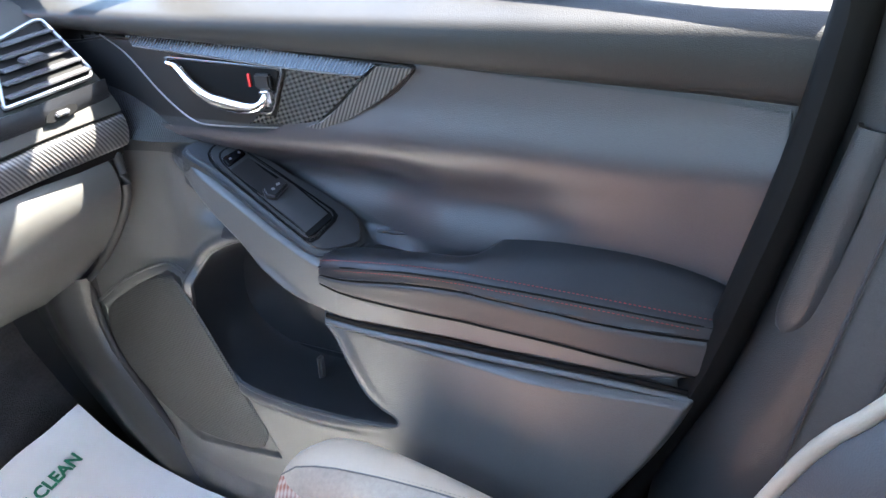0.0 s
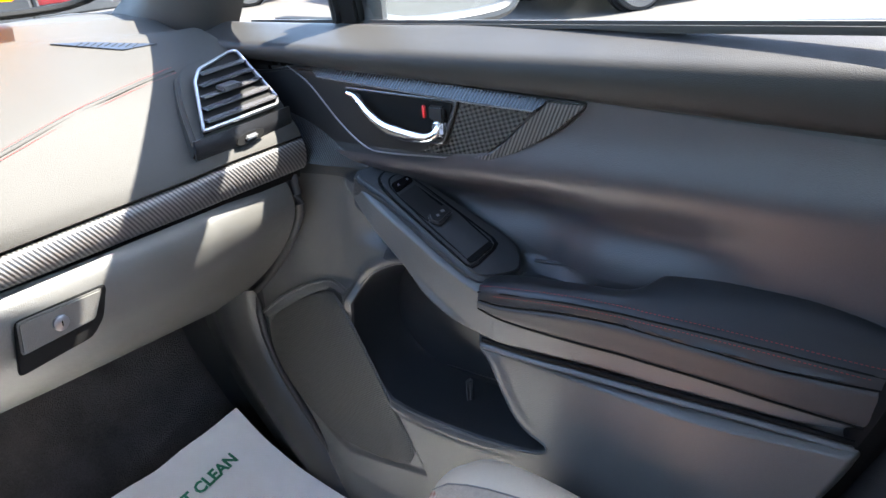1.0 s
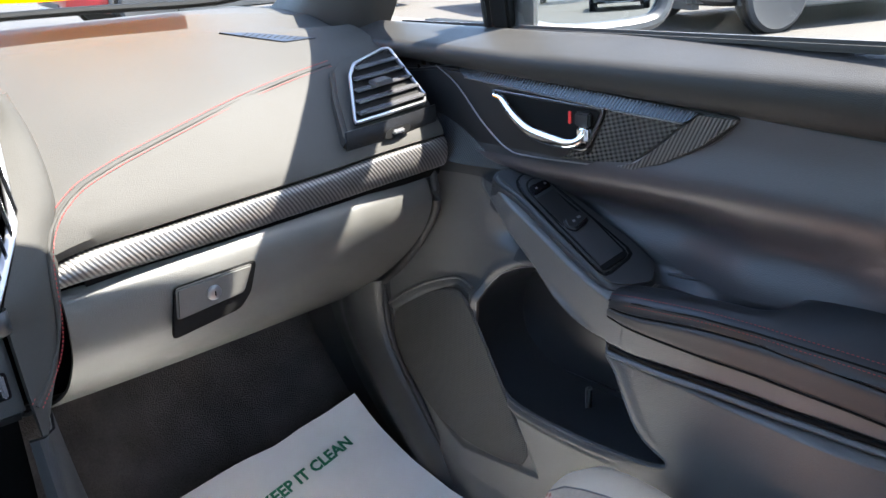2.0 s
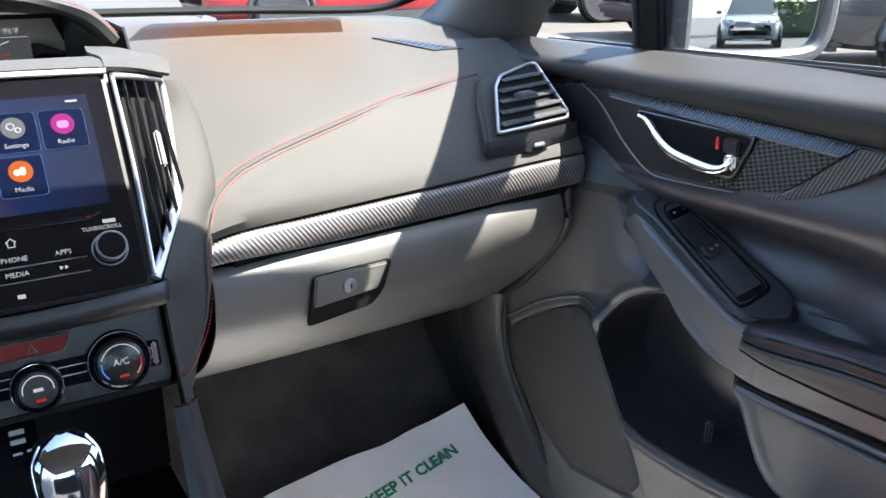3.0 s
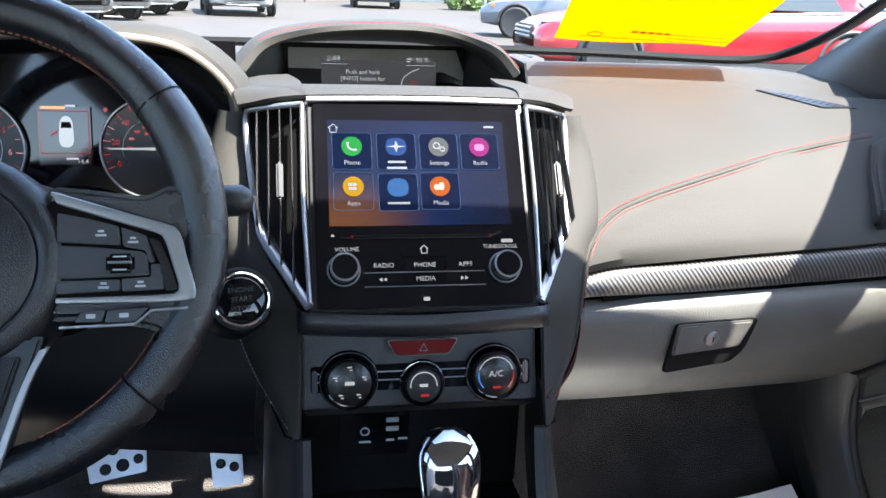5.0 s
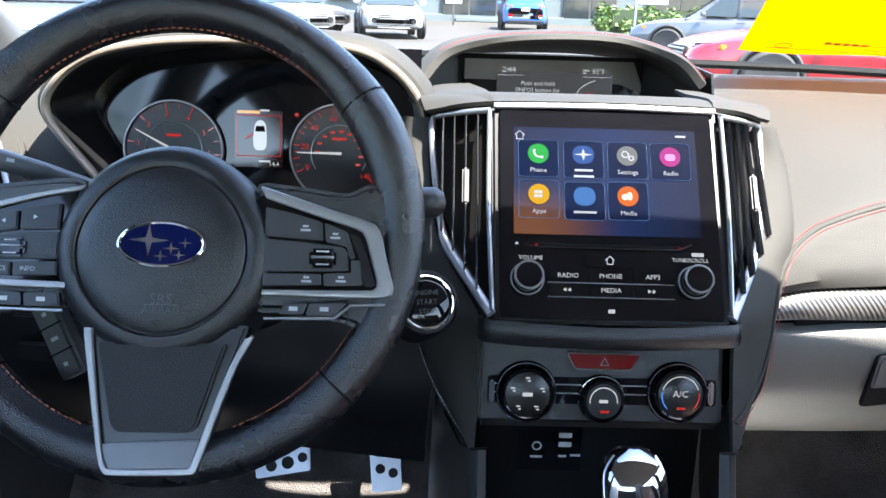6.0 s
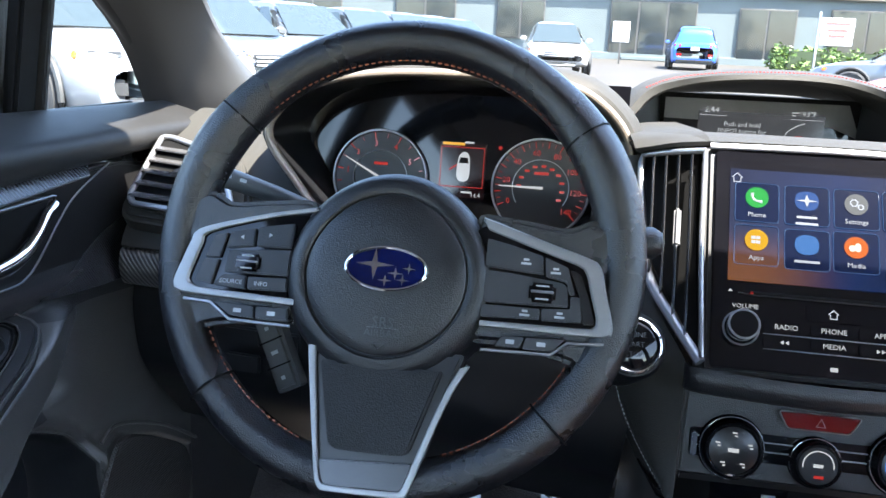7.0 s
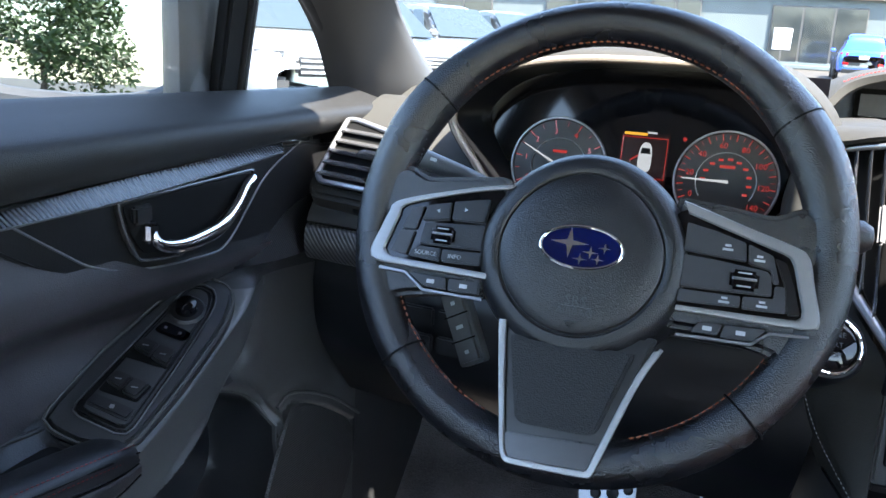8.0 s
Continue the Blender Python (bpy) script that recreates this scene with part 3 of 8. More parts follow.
def side_vent(s):
    """Outer air vent with its pod: five slats in a silver-edged opening."""
    m = axes_at((0.553, 1.014, 1.085), (0.125, 0.0145, 0.007), (0.02, 0.092, 0.068))
    m = (Matrix.Translation((-0.010, -0.006, 0)) @ MIR @ m) if s < 0 else m
    vent = part("vent_pod", slab(corners([Vector((a, b, 0)) for a, b in ((-0.016, -0.006), (0.018, 0.064), (0.047, 0.108), (0.08, 0.122), (0.150, 0.118), (0.158, 0.1), (0.147, 0.01), (0.136, -0.008))], 0.010), 0.07, 0.005, 3), PAD, dash, "charcoal pod of the outer air vent", xf=m @ lift(-0.005))
    opening = [(0.0047, 0.006), (0.124, 0.005), (0.1335, 0.0148), (0.144, 0.106), (0.133, 0.108), (0.0723, 0.0953), (0.052, 0.0785)]
    ring = corners([Vector((a, b, 0)) for a, b in opening], 0.004)
    # black plate behind the slats stands for the shade inside the vent
    part("cavity_shade", slab(ring, 0.004, 0), BLACK, vent, xf=m @ lift(0.003))
    part("vent_frame", tube([(q.x, q.y, 0.005) for q in ring], 0.0022 if s > 0 else 0.0034, 0.003, 8, True), SILVER, vent, "satin silver surround", xf=m)
    for k in range(5):
        v = 0.017 + 0.0175 * k
        left, right = 0.010 + 0.0475 * (v - 0.006) / 0.0715 if v < 0.0785 else 0.066, 0.131 + 0.0105 * v / 0.1
        tilt = Matrix.Translation(((left + right) / 2, v, 0.006)) @ Matrix.Rotation(radians(-28), 4, "X")
        part("slat", box(right - left, 0.0118, 0.0022, 0.0008, 2), SLAT, vent, xf=m @ tilt)
    part("thumb_tab", box(0.03, 0.018, 0.006, 0.002, 2), SLAT, vent, xf=m @ Matrix.Translation((0.082, 0.052, 0.011)) @ Matrix.Rotation(radians(-28), 4, "X"))
    lower = sheet(skin([[(s * x, y, z) for x, y, z in g] for g in ([(0.540, 1.012, 1.085), (0.62, 1.021, 1.088), (0.695, 1.031, 1.092)], [(0.540, 1.012, 1.07), (0.62, 1.02, 1.072), (0.695, 1.03, 1.076)], [(0.545, 1.026, 1.054), (0.62, 1.03, 1.056), (0.70, 1.038, 1.058)], [(0.545, 1.05, 1.046), (0.62, 1.05, 1.048), (0.7, 1.055, 1.05)])], 16, 12), 0.004, (0, -1, 0))
    part("vent_base", lower, PLASTIC, vent)
    t = axes_at((0.622, 1.0185, 1.071), (1, 0.11, 0.05), (0, 0.15, 1))
    t = (MIR @ t) if s < 0 else t
    part("shutter_slot", slab(rounded([(-0.026, -0.007), (0.02, -0.006), (0.024, 0.006), (-0.018, 0.006)], 1), 0.002, 0), BLACK, vent, xf=t)
    part("shutter_wheel", box(0.02, 0.006, 0.006, 0.002, 2), SILVER, vent, xf=t @ lift(0.001))


side_vent(1)
side_vent(-1)

# ---- doors ----
def sd_polygon(poly, a, b):
    """Signed distance to a polygon, negative inside, for arrays of places."""
    d = np.full(a.shape, 1e9)
    inside = np.zeros(a.shape, bool)
    n = len(poly)
    for i in range(n):
        (x1, y1), (x2, y2) = poly[i][:2], poly[(i + 1) % n][:2]
        ex, ey = x2 - x1, y2 - y1
        k = np.clip(((a - x1) * ex + (b - y1) * ey) / (ex * ex + ey * ey + 1e-12), 0, 1)
        d = np.minimum(d, np.hypot(a - x1 - k * ex, b - y1 - k * ey))
        cross = (y1 > b) != (y2 > b)
        inside ^= cross & (a < (x2 - x1) * (b - y1) / (y2 - y1 + 1e-12) + x1)
    return np.where(inside, -d, d)


def step(v, lo, hi):
    k = np.clip((v - lo) / (hi - lo), 0, 1)
    return k * k * (3 - 2 * k)


BAND = [(0.99, 0.985), (0.955, 1.0), (0.91, 0.982), (0.745, 0.893), (0.63, 0.883), (0.30, 0.89), (0.316, 0.831), (0.501, 0.836), (0.628, 0.838), (0.735, 0.832), (0.808, 0.858), (0.864, 0.899), (0.93, 0.95)]
POCKET = [(0.979, 0.842), (0.994, 0.762), (0.967, 0.716), (0.898, 0.687), (0.788, 0.689), (0.662, 0.703), (0.638, 0.719), (0.687, 0.732), (0.719, 0.778), (0.738, 0.812), (0.80, 0.848), (0.871, 0.886), (0.919, 0.879)]
POCKET = [(q.x, q.y) for q in rounded(POCKET, 2)]
BAND = [(q.x, q.y) for q in rounded(BAND, 2)]
SPEAKER = [(1.181, 0.739), (1.094, 0.796), (1.032, 0.823), (1.005, 0.817), (0.925, 0.713), (0.84, 0.601), (0.993, 0.577), (1.084, 0.601), (1.157, 0.653), (1.182, 0.696)]


# inner edge of the armrest along the door: places, and how far out it lies
ARM_Y = [0.752, 0.742, 0.70, 0.62, 0.56, 0.53, 0.47, 0.40, 0.335, 0.305, 0.296]
ARM_X = [0.722, 0.711, 0.708, 0.716, 0.724, 0.727, 0.735, 0.745, 0.758, 0.766, 0.776]


def wall_x(y):
    return np.clip(0.785 - 0.10 * (y - 0.5), 0.70, 0.802)


def panel_x(y, z):
    """How far out the door's inner skin lies at (y, z)."""
    x = wall_x(y)
    # soft hollow in the insert, over the armrest
    x = x + 0.016 * np.exp(-((z - 0.975) / 0.03) ** 2) * step(y, 0.42, 0.55) * (1 - step(y, 0.8, 0.95))
    x = x - 0.010 * np.exp(-((z - 1.035) / 0.035) ** 2)
    x = x + 0.03 * step(y, 0.60, 0.72) * (1 - step(y, 0.92, 0.99)) * step(z, 0.89, 0.92) * (1 - step(z, 0.975, 1.025))
    x = np.minimum(x, 0.816)
    low = 0.716 - 0.12 * (0.80 - z)
    low = np.clip(low, 0.685, 0.73) + 0.03 * step(-y, -0.5, -0.3)
    x = x * step(z, 0.815, 0.84) + low * (1 - step(z, 0.815, 0.84))
    bulge = step(y, 1.0, 1.12) * (1 - step(z, 0.995, 1.025))
    x = x * (1 - bulge) + 0.705 * bulge
    band = 1 - step(sd_polygon(BAND, y, z), -0.004, 0.014)
    reach = np.where(y < 0.72, np.interp(y, ARM_Y[:1:-1], ARM_X[:1:-1]) + 0.001, 0.7095) + 0.022 * step(y, 0.9, 1.0)
    x = np.minimum(x, x * (1 - band) + reach * band)
    lip = sd_polygon(POCKET, y, z)
    x = x - 0.006 * np.exp(-((lip - 0.008) / 0.007) ** 2) * step(y, 0.64, 0.78)
    spk = sd_polygon(SPEAKER, y, z)
    x = x + 0.005 * (1 - step(spk, -0.003, 0.002))
    return x


def door(s):
    d = thing("passenger_door" if s > 0 else "driver_door", (s * 0.78, 0.7, 0.5), "dark passenger door panel with carbon trim, armrest, map pocket and speaker" if s > 0 else "dark driver's door panel with carbon trim, switches and chrome handle", "car door")
    mx = Matrix.Identity(4) if s > 0 else MIR
    ny, nz = 380, 280
    kk, zz = np.meshgrid(np.linspace(0, 1, ny), np.linspace(0.47, 1.135, nz), indexing="ij")
    rear = 0.258 + (1.10 - zz) * 0.20 + np.clip(0.86 - zz, 0, 1) ** 1.6 * 0.9
    yy = rear + (1.185 - rear) * kk
    xx = panel_x(yy, zz)
    edge = np.clip(1 - (yy - rear) / 0.009, 0, 1)
    xx = xx + 0.03 * edge ** 2
    verts = np.stack([s * xx, yy, zz], -1).reshape(-1, 3)
    quads = [(i * nz + j, i * nz + j + 1, (i + 1) * nz + j + 1, (i + 1) * nz + j) for i in range(ny - 1) for j in range(nz - 1)]
    if s < 0:
        quads = [q[::-1] for q in quads]
    # the map pocket's opening, cut clean through the panel
    dist = sd_polygon(POCKET, yy, zz).reshape(-1)
    flat = verts[:, 1:]
    cut = [q for q in quads if sum(dist[k] for k in q) < 0]
    keep = [q for q in quads if sum(dist[k] for k in q) >= 0]
    brim = sorted({k for q in cut for k in q} & {k for q in keep for k in q})
    loop = np.array(POCKET)
    for k in brim:
        best = None
        for a, b in zip(loop, np.roll(loop, -1, 0)):
            f = min(1, max(0, float((flat[k] - a) @ (b - a) / ((b - a) @ (b - a) + 1e-12))))
            c = a + (b - a) * f
            gap = float(np.hypot(*(flat[k] - c)))
            if best is None or gap < best[0]:
                best = (gap, c)
        verts[k] = (s * float(panel_x(np.array(best[1][0]), np.array(best[1][1]))), *best[1])
    used = sorted({k for q in keep for k in q})
    index = {k: i for i, k in enumerate(used)}
    me = bpy.data.meshes.new("door_panel")
    me.from_pydata(verts[used].tolist(), [], [[index[k] for k in q] for q in keep])
    rest("door_panel", me, HARD, d, "moulded dark plastic door panel", angle=50)
    me.materials.append(POD)
    py, pz = np.array([p.center.y for p in me.polygons]), np.array([p.center.z for p in me.polygons])
    tray = (pz > 0.885) & (py < 0.93) & (sd_polygon(BAND, py, pz) > 0.01)
    me.polygons.foreach_set("material_index", ((pz > 0.992) | tray).astype(np.int32))
    loop = [Vector((float(panel_x(np.array(y), np.array(z))), y, z)) for y, z in POCKET]
    normals = []
    for k in range(len(loop)):
        t = loop[(k + 1) % len(loop)] - loop[k - 1]
        normals.append(Vector((0, t.z, -t.y)).normalized())
    if sd_polygon(POCKET, np.array(loop[0].y + normals[0].y * 0.002), np.array(loop[0].z + normals[0].z * 0.002)) > 0:
        normals = [-v for v in normals]
    rings = []
    for inset, dx, floor_x in ((-0.0025, -0.0005, None), (-0.0005, -0.0016, None), (0.0012, -0.0004, None), (0.002, 0.004, None), (0.003, 0.02, None), (0.006, None, 0.79), (0.012, None, 0.802)):
        rings.append([Vector((floor_x if floor_x else q.x + dx, q.y + v.y * inset, q.z + v.z * inset)) for q, v in zip(loop, normals)])
    part("pocket_rim", sheet([r + r[:1] for r in rings[:4]]), HARD, d, xf=mx)
    lining = sheet([r + r[:1] for r in rings[3:]])
    bmesh.ops.remove_doubles(lining, verts=lining.verts[:], dist=1e-6)
    bmesh.ops.holes_fill(lining, edges=[e for e in lining.edges if e.is_boundary and e.verts[0].co.x > 0.8], sides=0)
    part("pocket_lining", lining, LINING, d, "smooth dark grey lining of the map pocket", xf=mx)
    part("front_filler", box(0.03, 0.22, 0.1, 0.008, 2, (s * 0.742, 1.2, 1.118)), PLASTIC, d)
    part("door_core", box(0.03, 0.95, 0.7, 0.004, 1, (s * 0.838, 0.74, 0.83)), BLACK, d)
    # leather insert laid over the upper panel
    ins = []
    for u in np.linspace(0, 1, 60):
        row = []
        for v in np.linspace(0, 1, 30):
            y = 0.272 + u * 0.715
            top = 1.119 - 0.07 * (0.62 - y) if y < 0.62 else max(1.119 - (y - 0.62) * 0.42, 1.033)
            bottom = min(top - 0.002, 0.915 + 0.02 * u * (1 - u) + max(0, y - 0.70) * 0.40)
            z = bottom + (top - bottom) * v
            row.append((s * (float(panel_x(np.array(y), np.array(z))) - 0.003), y, z))
        ins.append(row)
    part("leather_insert", sheet(ins), DOOR_SKIN, d, "smooth dark leatherette insert")
    # sill pad under the window
    prof = [(0.012, -0.075), (-0.014, -0.066), (-0.023, -0.052), (-0.0245, -0.038), (-0.020, -0.028), (-0.008, -0.0215), (0.02, -0.0105), (0.05, 0.0), (0.06, -0.01)]
    rows = []
    for k in range(40):
        y = 0.232 + (1.235 - 0.232) * k / 39
        topz = 1.184 + max(0.0, 0.9 - y) * 0.03 if s > 0 else 1.190 + (1.2 - y) * 0.008
        botz = 1.140 - 0.052 * max(0, 1.1 - y)
        base = float(wall_x(np.array(y))) - 0.003
        line = [(s * (base + dx), y, topz + dz * (topz - botz) / 0.075) for dx, dz in prof]
        rows.append(curve_through(line, 26))
    part("sill_pad", sheet(rows, 0.004, (-s, 0, 1)), SILL, d, "dark grained sill pad under the window")
    # trim wing round the handle
    face = axes_at((0.7455, 0.8, 1.08), (0.1, -1, 0), (0, 0, 1))  # right is rearward, up is up, out towards the seats
    at_face = lambda pts, n=40: [face @ q for q in curve_through(pts, n)]
    wing = [(-0.385, 0.044), (-0.30, 0.05), (-0.255, 0.0565), (-0.078, 0.051), (0.181, 0.0375), (0.1517, 0.0087), (0.1077, -0.0174), (0.0534, -0.0383), (-0.0197, -0.0472), (-0.1077, -0.0534), (-0.1839, -0.056), (-0.25, -0.052), (-0.385, -0.045)]
    trim = part("trim_panel", slab(corners([Vector((a, b, 0)) for a, b in wing], 0.012), 0.02, 0.003, 3), SATIN_TRIM, d, "satin black door trim", xf=mx @ face)
    if s > 0:
        rib = ([(-0.218, 0.0585, -0.003), (-0.0375, 0.0500, -0.003), (0.1334, 0.0385, -0.003)], [(-0.197, 0.0492, 0.0065), (-0.1066, 0.0426, 0.0065), (0.0238, 0.0330, 0.0065), (0.119, 0.0285, 0.0065)])
        bright = [(-0.2572, 0.0585, 0.001), (-0.2199, 0.0361, 0.001), (-0.1731, -0.0108, 0.001), (-0.1323, -0.0391, 0.001), (-0.0967, -0.0431, 0.001), (-0.0185, -0.0395, 0.001), (0.03, -0.0365, 0.001), (0.0463, -0.0331, 0.001), (0.0782, -0.013, 0.001), (0.1095, 0.0105, 0.001), (0.1391, 0.034, 0.001)]
        cup = [(-0.153, 0.0364), (0.0177, 0.0304), (0.0087, 0.0114), (-0.0061, -0.0208), (-0.0404, -0.0221), (-0.0847, -0.0175), (-0.119, 0.0023)]
        hollow = [(-0.145, 0.0335), (0.0125, 0.0275), (-0.0075, -0.0165), (-0.0551, -0.0155), (-0.0875, -0.0053), (-0.113, 0.0095)]
        lever = [(-0.1431, 0.0314, 0.009), (-0.1284, 0.0276, 0.013), (-0.1047, 0.0087, 0.018), (-0.0809, -0.0048, 0.019), (-0.0477, -0.0112, 0.019), (-0.0226, -0.0126, 0.018), (-0.0086, -0.007, 0.016), (-0.0034, 0.0047, 0.01)]
        twill = [(-0.205, 0.0505), (0.119, 0.0285), (0.0874, -0.0005), (0.0546, -0.0264), (0.0147, -0.0335), (-0.045, -0.0365), (-0.030, -0.0255), (-0.003, -0.0245), (0.0225, 0.033), (-0.16, 0.0395)]
        part("carbon_inlay", slab([Vector((a, b, 0)) for a, b in twill], 0.004, 0.0008), CARBON_TWILL, trim, "glossy carbon weave inlay", xf=mx @ face @ lift(0.0025))
        tip = [(0.1348, 0.0375), (0.1795, 0.037), (0.1375, 0.0036), (0.0926, -0.0218), (0.0536, -0.0355), (0.0334, -0.0345), (0.06, -0.0265), (0.0874, -0.004), (0.112, 0.018)]
        part("carbon_tip", slab(corners([Vector((a, b, 0)) for a, b in tip], 0.004), 0.006, 0.003, 3), CARBON_RIB_TIP, trim, "ribbed carbon end piece", xf=mx @ face @ lift(0.0035))
    else:
        rib = ([(-0.2086, 0.0592, -0.003), (0.0334, 0.0462, -0.003), (0.1521, 0.0364, -0.003)], [(-0.1989, 0.0513, 0.0065), (0.0015, 0.0336, 0.0065), (0.1233, 0.0288, 0.0065), (0.15, 0.028, 0.0065)])
        bright = [(-0.2425, 0.0582, 0.001), (-0.179, 0.0268, 0.001), (-0.1313, -0.0208, 0.001), (-0.112, -0.0365, 0.001), (-0.0871, -0.0419, 0.001), (-0.0026, -0.0375, 0.001), (0.0555, -0.0243, 0.001), (0.0943, -0.0014, 0.001), (0.1453, 0.033, 0.001)]
        cup = [(0.036, 0.0292), (-0.0336, 0.0323), (-0.1529, 0.0373), (-0.139, 0.0143), (-0.0875, -0.016), (-0.0393, -0.0321), (0.0116, -0.027), (0.026, -0.0035)]
        hollow = [(0.030, 0.0262), (-0.0336, 0.0293), (-0.1469, 0.0343), (-0.134, 0.0163), (-0.0845, -0.012), (-0.0393, -0.0251), (0.0066, -0.021), (0.020, -0.0035)]
        lever = [(-0.1431, 0.0304, 0.009), (-0.1284, 0.0226, 0.013), (-0.1047, 0.0027, 0.018), (-0.0809, -0.0108, 0.019), (-0.0477, -0.0172, 0.019), (-0.0226, -0.0176, 0.018), (-0.0016, -0.012, 0.016), (0.003, 0.0017, 0.01)]
    facet = [[(a, b + 0.0005, 0.0) for a, b, c in rib[0]], [(a, b - 0.001, 0.0085) for a, b, c in rib[1]]]
    part("ribbed_edge", sheet([[mx @ (face @ Vector(q)) for q in row] for row in skin(facet, 50, 5)], 0.001, (-s, 0, 1)), CARBON_RIB_DOOR, trim, "ribbed carbon upper edge")
    part("edge_line", tube(at_face([(a, b, c + 0.0006) for a, b, c in facet[1]], 40), 0.0009, 0.0009, 6, up=(1, 0, 0)), CHEEK, trim, "satin metal line under the ribbed edge", xf=mx)
    under = [facet[1], [(a, b - 0.003, 0.0022) for a, b, c in rib[1]]]
    part("edge_return", sheet([[mx @ (face @ Vector(q)) for q in row] for row in skin(under, 50, 3)], 0.001, (-s, 0, -1)), SATIN_TRIM, trim)
    part("bright_line", tube(at_face(bright, 60), 0.0011, 0.0011, 6, up=(1, 0, 0)), SILVER, trim, "thin bright line", xf=mx)
    bezel = part("handle_cup", slab(corners([Vector((a, b, 0)) for a, b in cup], 0.006), 0.006, 0.002), SATIN_TRIM, trim, "dark bezel of the handle cup", xf=mx @ face @ lift(0.0045))
    # bezel edge takes the paler slat plastic, so that it looks lit
    part("cup_edge", tube([face @ Vector((q.x, q.y, 0.005)) for q in corners([Vector((a, b, 0)) for a, b in cup], 0.006)], 0.0018, 0.0022, 8, True, up=(1, 0, 0)), SLAT, bezel, xf=mx)
    # no real hollow: a black plate paints the shade behind the lever
    part("hollow_shade", slab(corners([Vector((a, b, 0)) for a, b in hollow], 0.005), 0.003, 0.0005), BLACK, bezel, xf=mx @ face @ lift(0.006))
    n = 40
    part("door_handle", tube(at_face(lever, n), [0.0042 + 0.0036 * math.sin(math.pi * (k / (n - 1)) ** 1.3) for k in range(n)], 0.006, 12, up=(1, 0, 0)), CHROME, trim, "curved chrome door handle", xf=mx)
    part("handle_root", box(0.016, 0.019, 0.014, 0.003, 2), CHROME, trim, xf=mx @ face @ Matrix.Translation((-0.006 if s > 0 else 0.004, -0.001, 0.010)))
    part("lock_knob", box(0.022, 0.017, 0.008, 0.0025, 2), SATIN_TRIM, trim, xf=mx @ face @ Matrix.Translation((-0.008 if s > 0 else 0.012, 0.0165, 0.010)))
    if s > 0:
        part("lock_mark", box(0.004, 0.015, 0.004, 0.001, 1), material("red_mark", (0.5, 0.02, 0.02), 0.4, vary=0.1), trim, "red unlocked mark", xf=mx @ face @ Matrix.Translation((-0.026, 0.017, 0.0115)))
    # front return of the trim, with ribbed patch, to the dashboard
    part("trim_corner", sheet(skin([[(s * x, y, z) for x, y, z in g] for g in ([(0.722, 1.10, 1.135), (0.715, 1.10, 1.08), (0.70, 1.07, 1.045)], [(0.722, 1.07, 1.10), (0.716, 1.06, 1.06), (0.70, 1.04, 1.02)], [(0.728, 1.0, 1.06), (0.722, 1.0, 1.04), (0.712, 1.0, 1.012)], [(0.745, 0.93, 1.035), (0.738, 0.93, 1.025), (0.735, 0.93, 1.012)])], 12, 20), 0.004, (-s, -1, 0)), CARBON_RIB_FINE, d)
    # speaker grille and its bright line
    spk = [(y, z, 0) for y, z in SPEAKER]
    gr = [[q.x, q.y] for q in rounded(spk, 2)]
    me = bmesh.new()
    cy, cz = sum(q[0] for q in gr) / len(gr), sum(q[1] for q in gr) / len(gr)
    rim_x = np.array([float(panel_x(np.array(cy + (y - cy) * 0.97), np.array(cz + (z - cz) * 0.97))) for y, z in gr])
    plane = np.linalg.lstsq(np.array([(1, y - cy, z - cz) for y, z in gr]), rim_x, rcond=None)[0]
    rings = []
    for f in (1.0, 0.97, 0.75, 0.5, 0.25):
        ring = []
        for y, z in gr:
            a, b = cy + (y - cy) * f, cz + (z - cz) * f
            base = float(plane @ (1, a - cy, b - cz)) - 0.002
            ring.append(me.verts.new((base - (0.001 if f == 1.0 else 0.004 + 0.004 * (1 - f)), a, b)))
        rings.append(ring)
    for a, b in zip(rings, rings[1:]):
        for k in range(len(a)):
            me.faces.new((a[k], a[(k + 1) % len(a)], b[(k + 1) % len(a)], b[k]))
    me.faces.new(rings[-1])
    bmesh.ops.recalc_face_normals(me, faces=me.faces[:])
    part("speaker_grille", me, GRILLE, d, "dusty perforated speaker grille", xf=mx)
    rim = curve_through([(float(panel_x(np.array(y), np.array(z))) - 0.002, y, z) for y, z in ((1.19, 0.745), (1.10, 0.806), (1.035, 0.833), (1.0, 0.826))], 24)
    part("grille_edge", tube(rim, 0.0025, 0.0025, 8), HARD, d, xf=mx)
    armrest(s, d, mx)
    switches(s, d, mx)
    gap = [(float(np.interp(y, ARM_Y[::-1], ARM_X[::-1])) - 0.0005, y, z) for y, z in ((0.738, 0.8335), (0.676, 0.835), (0.604, 0.8355), (0.538, 0.8345), (0.476, 0.834), (0.39, 0.832), (0.33, 0.827))]
    part("panel_gap", tube(curve_through(gap, 30), 0.0026, 0.0032, 8), BLACK, d, xf=mx)
    part("panel_ledge", tube(curve_through([(x - 0.0005, y, z - 0.0075) for x, y, z in gap], 30), 0.0045, 0.0042, 10), HARD, d, "moulded ledge under the armrest", xf=mx)
    # pocket lining rib
    part("pocket_clip", box(0.012, 0.008, 0.05, 0.003, 2, (0.765, 0.815, 0.70)), HARD, d, xf=mx)
    return d


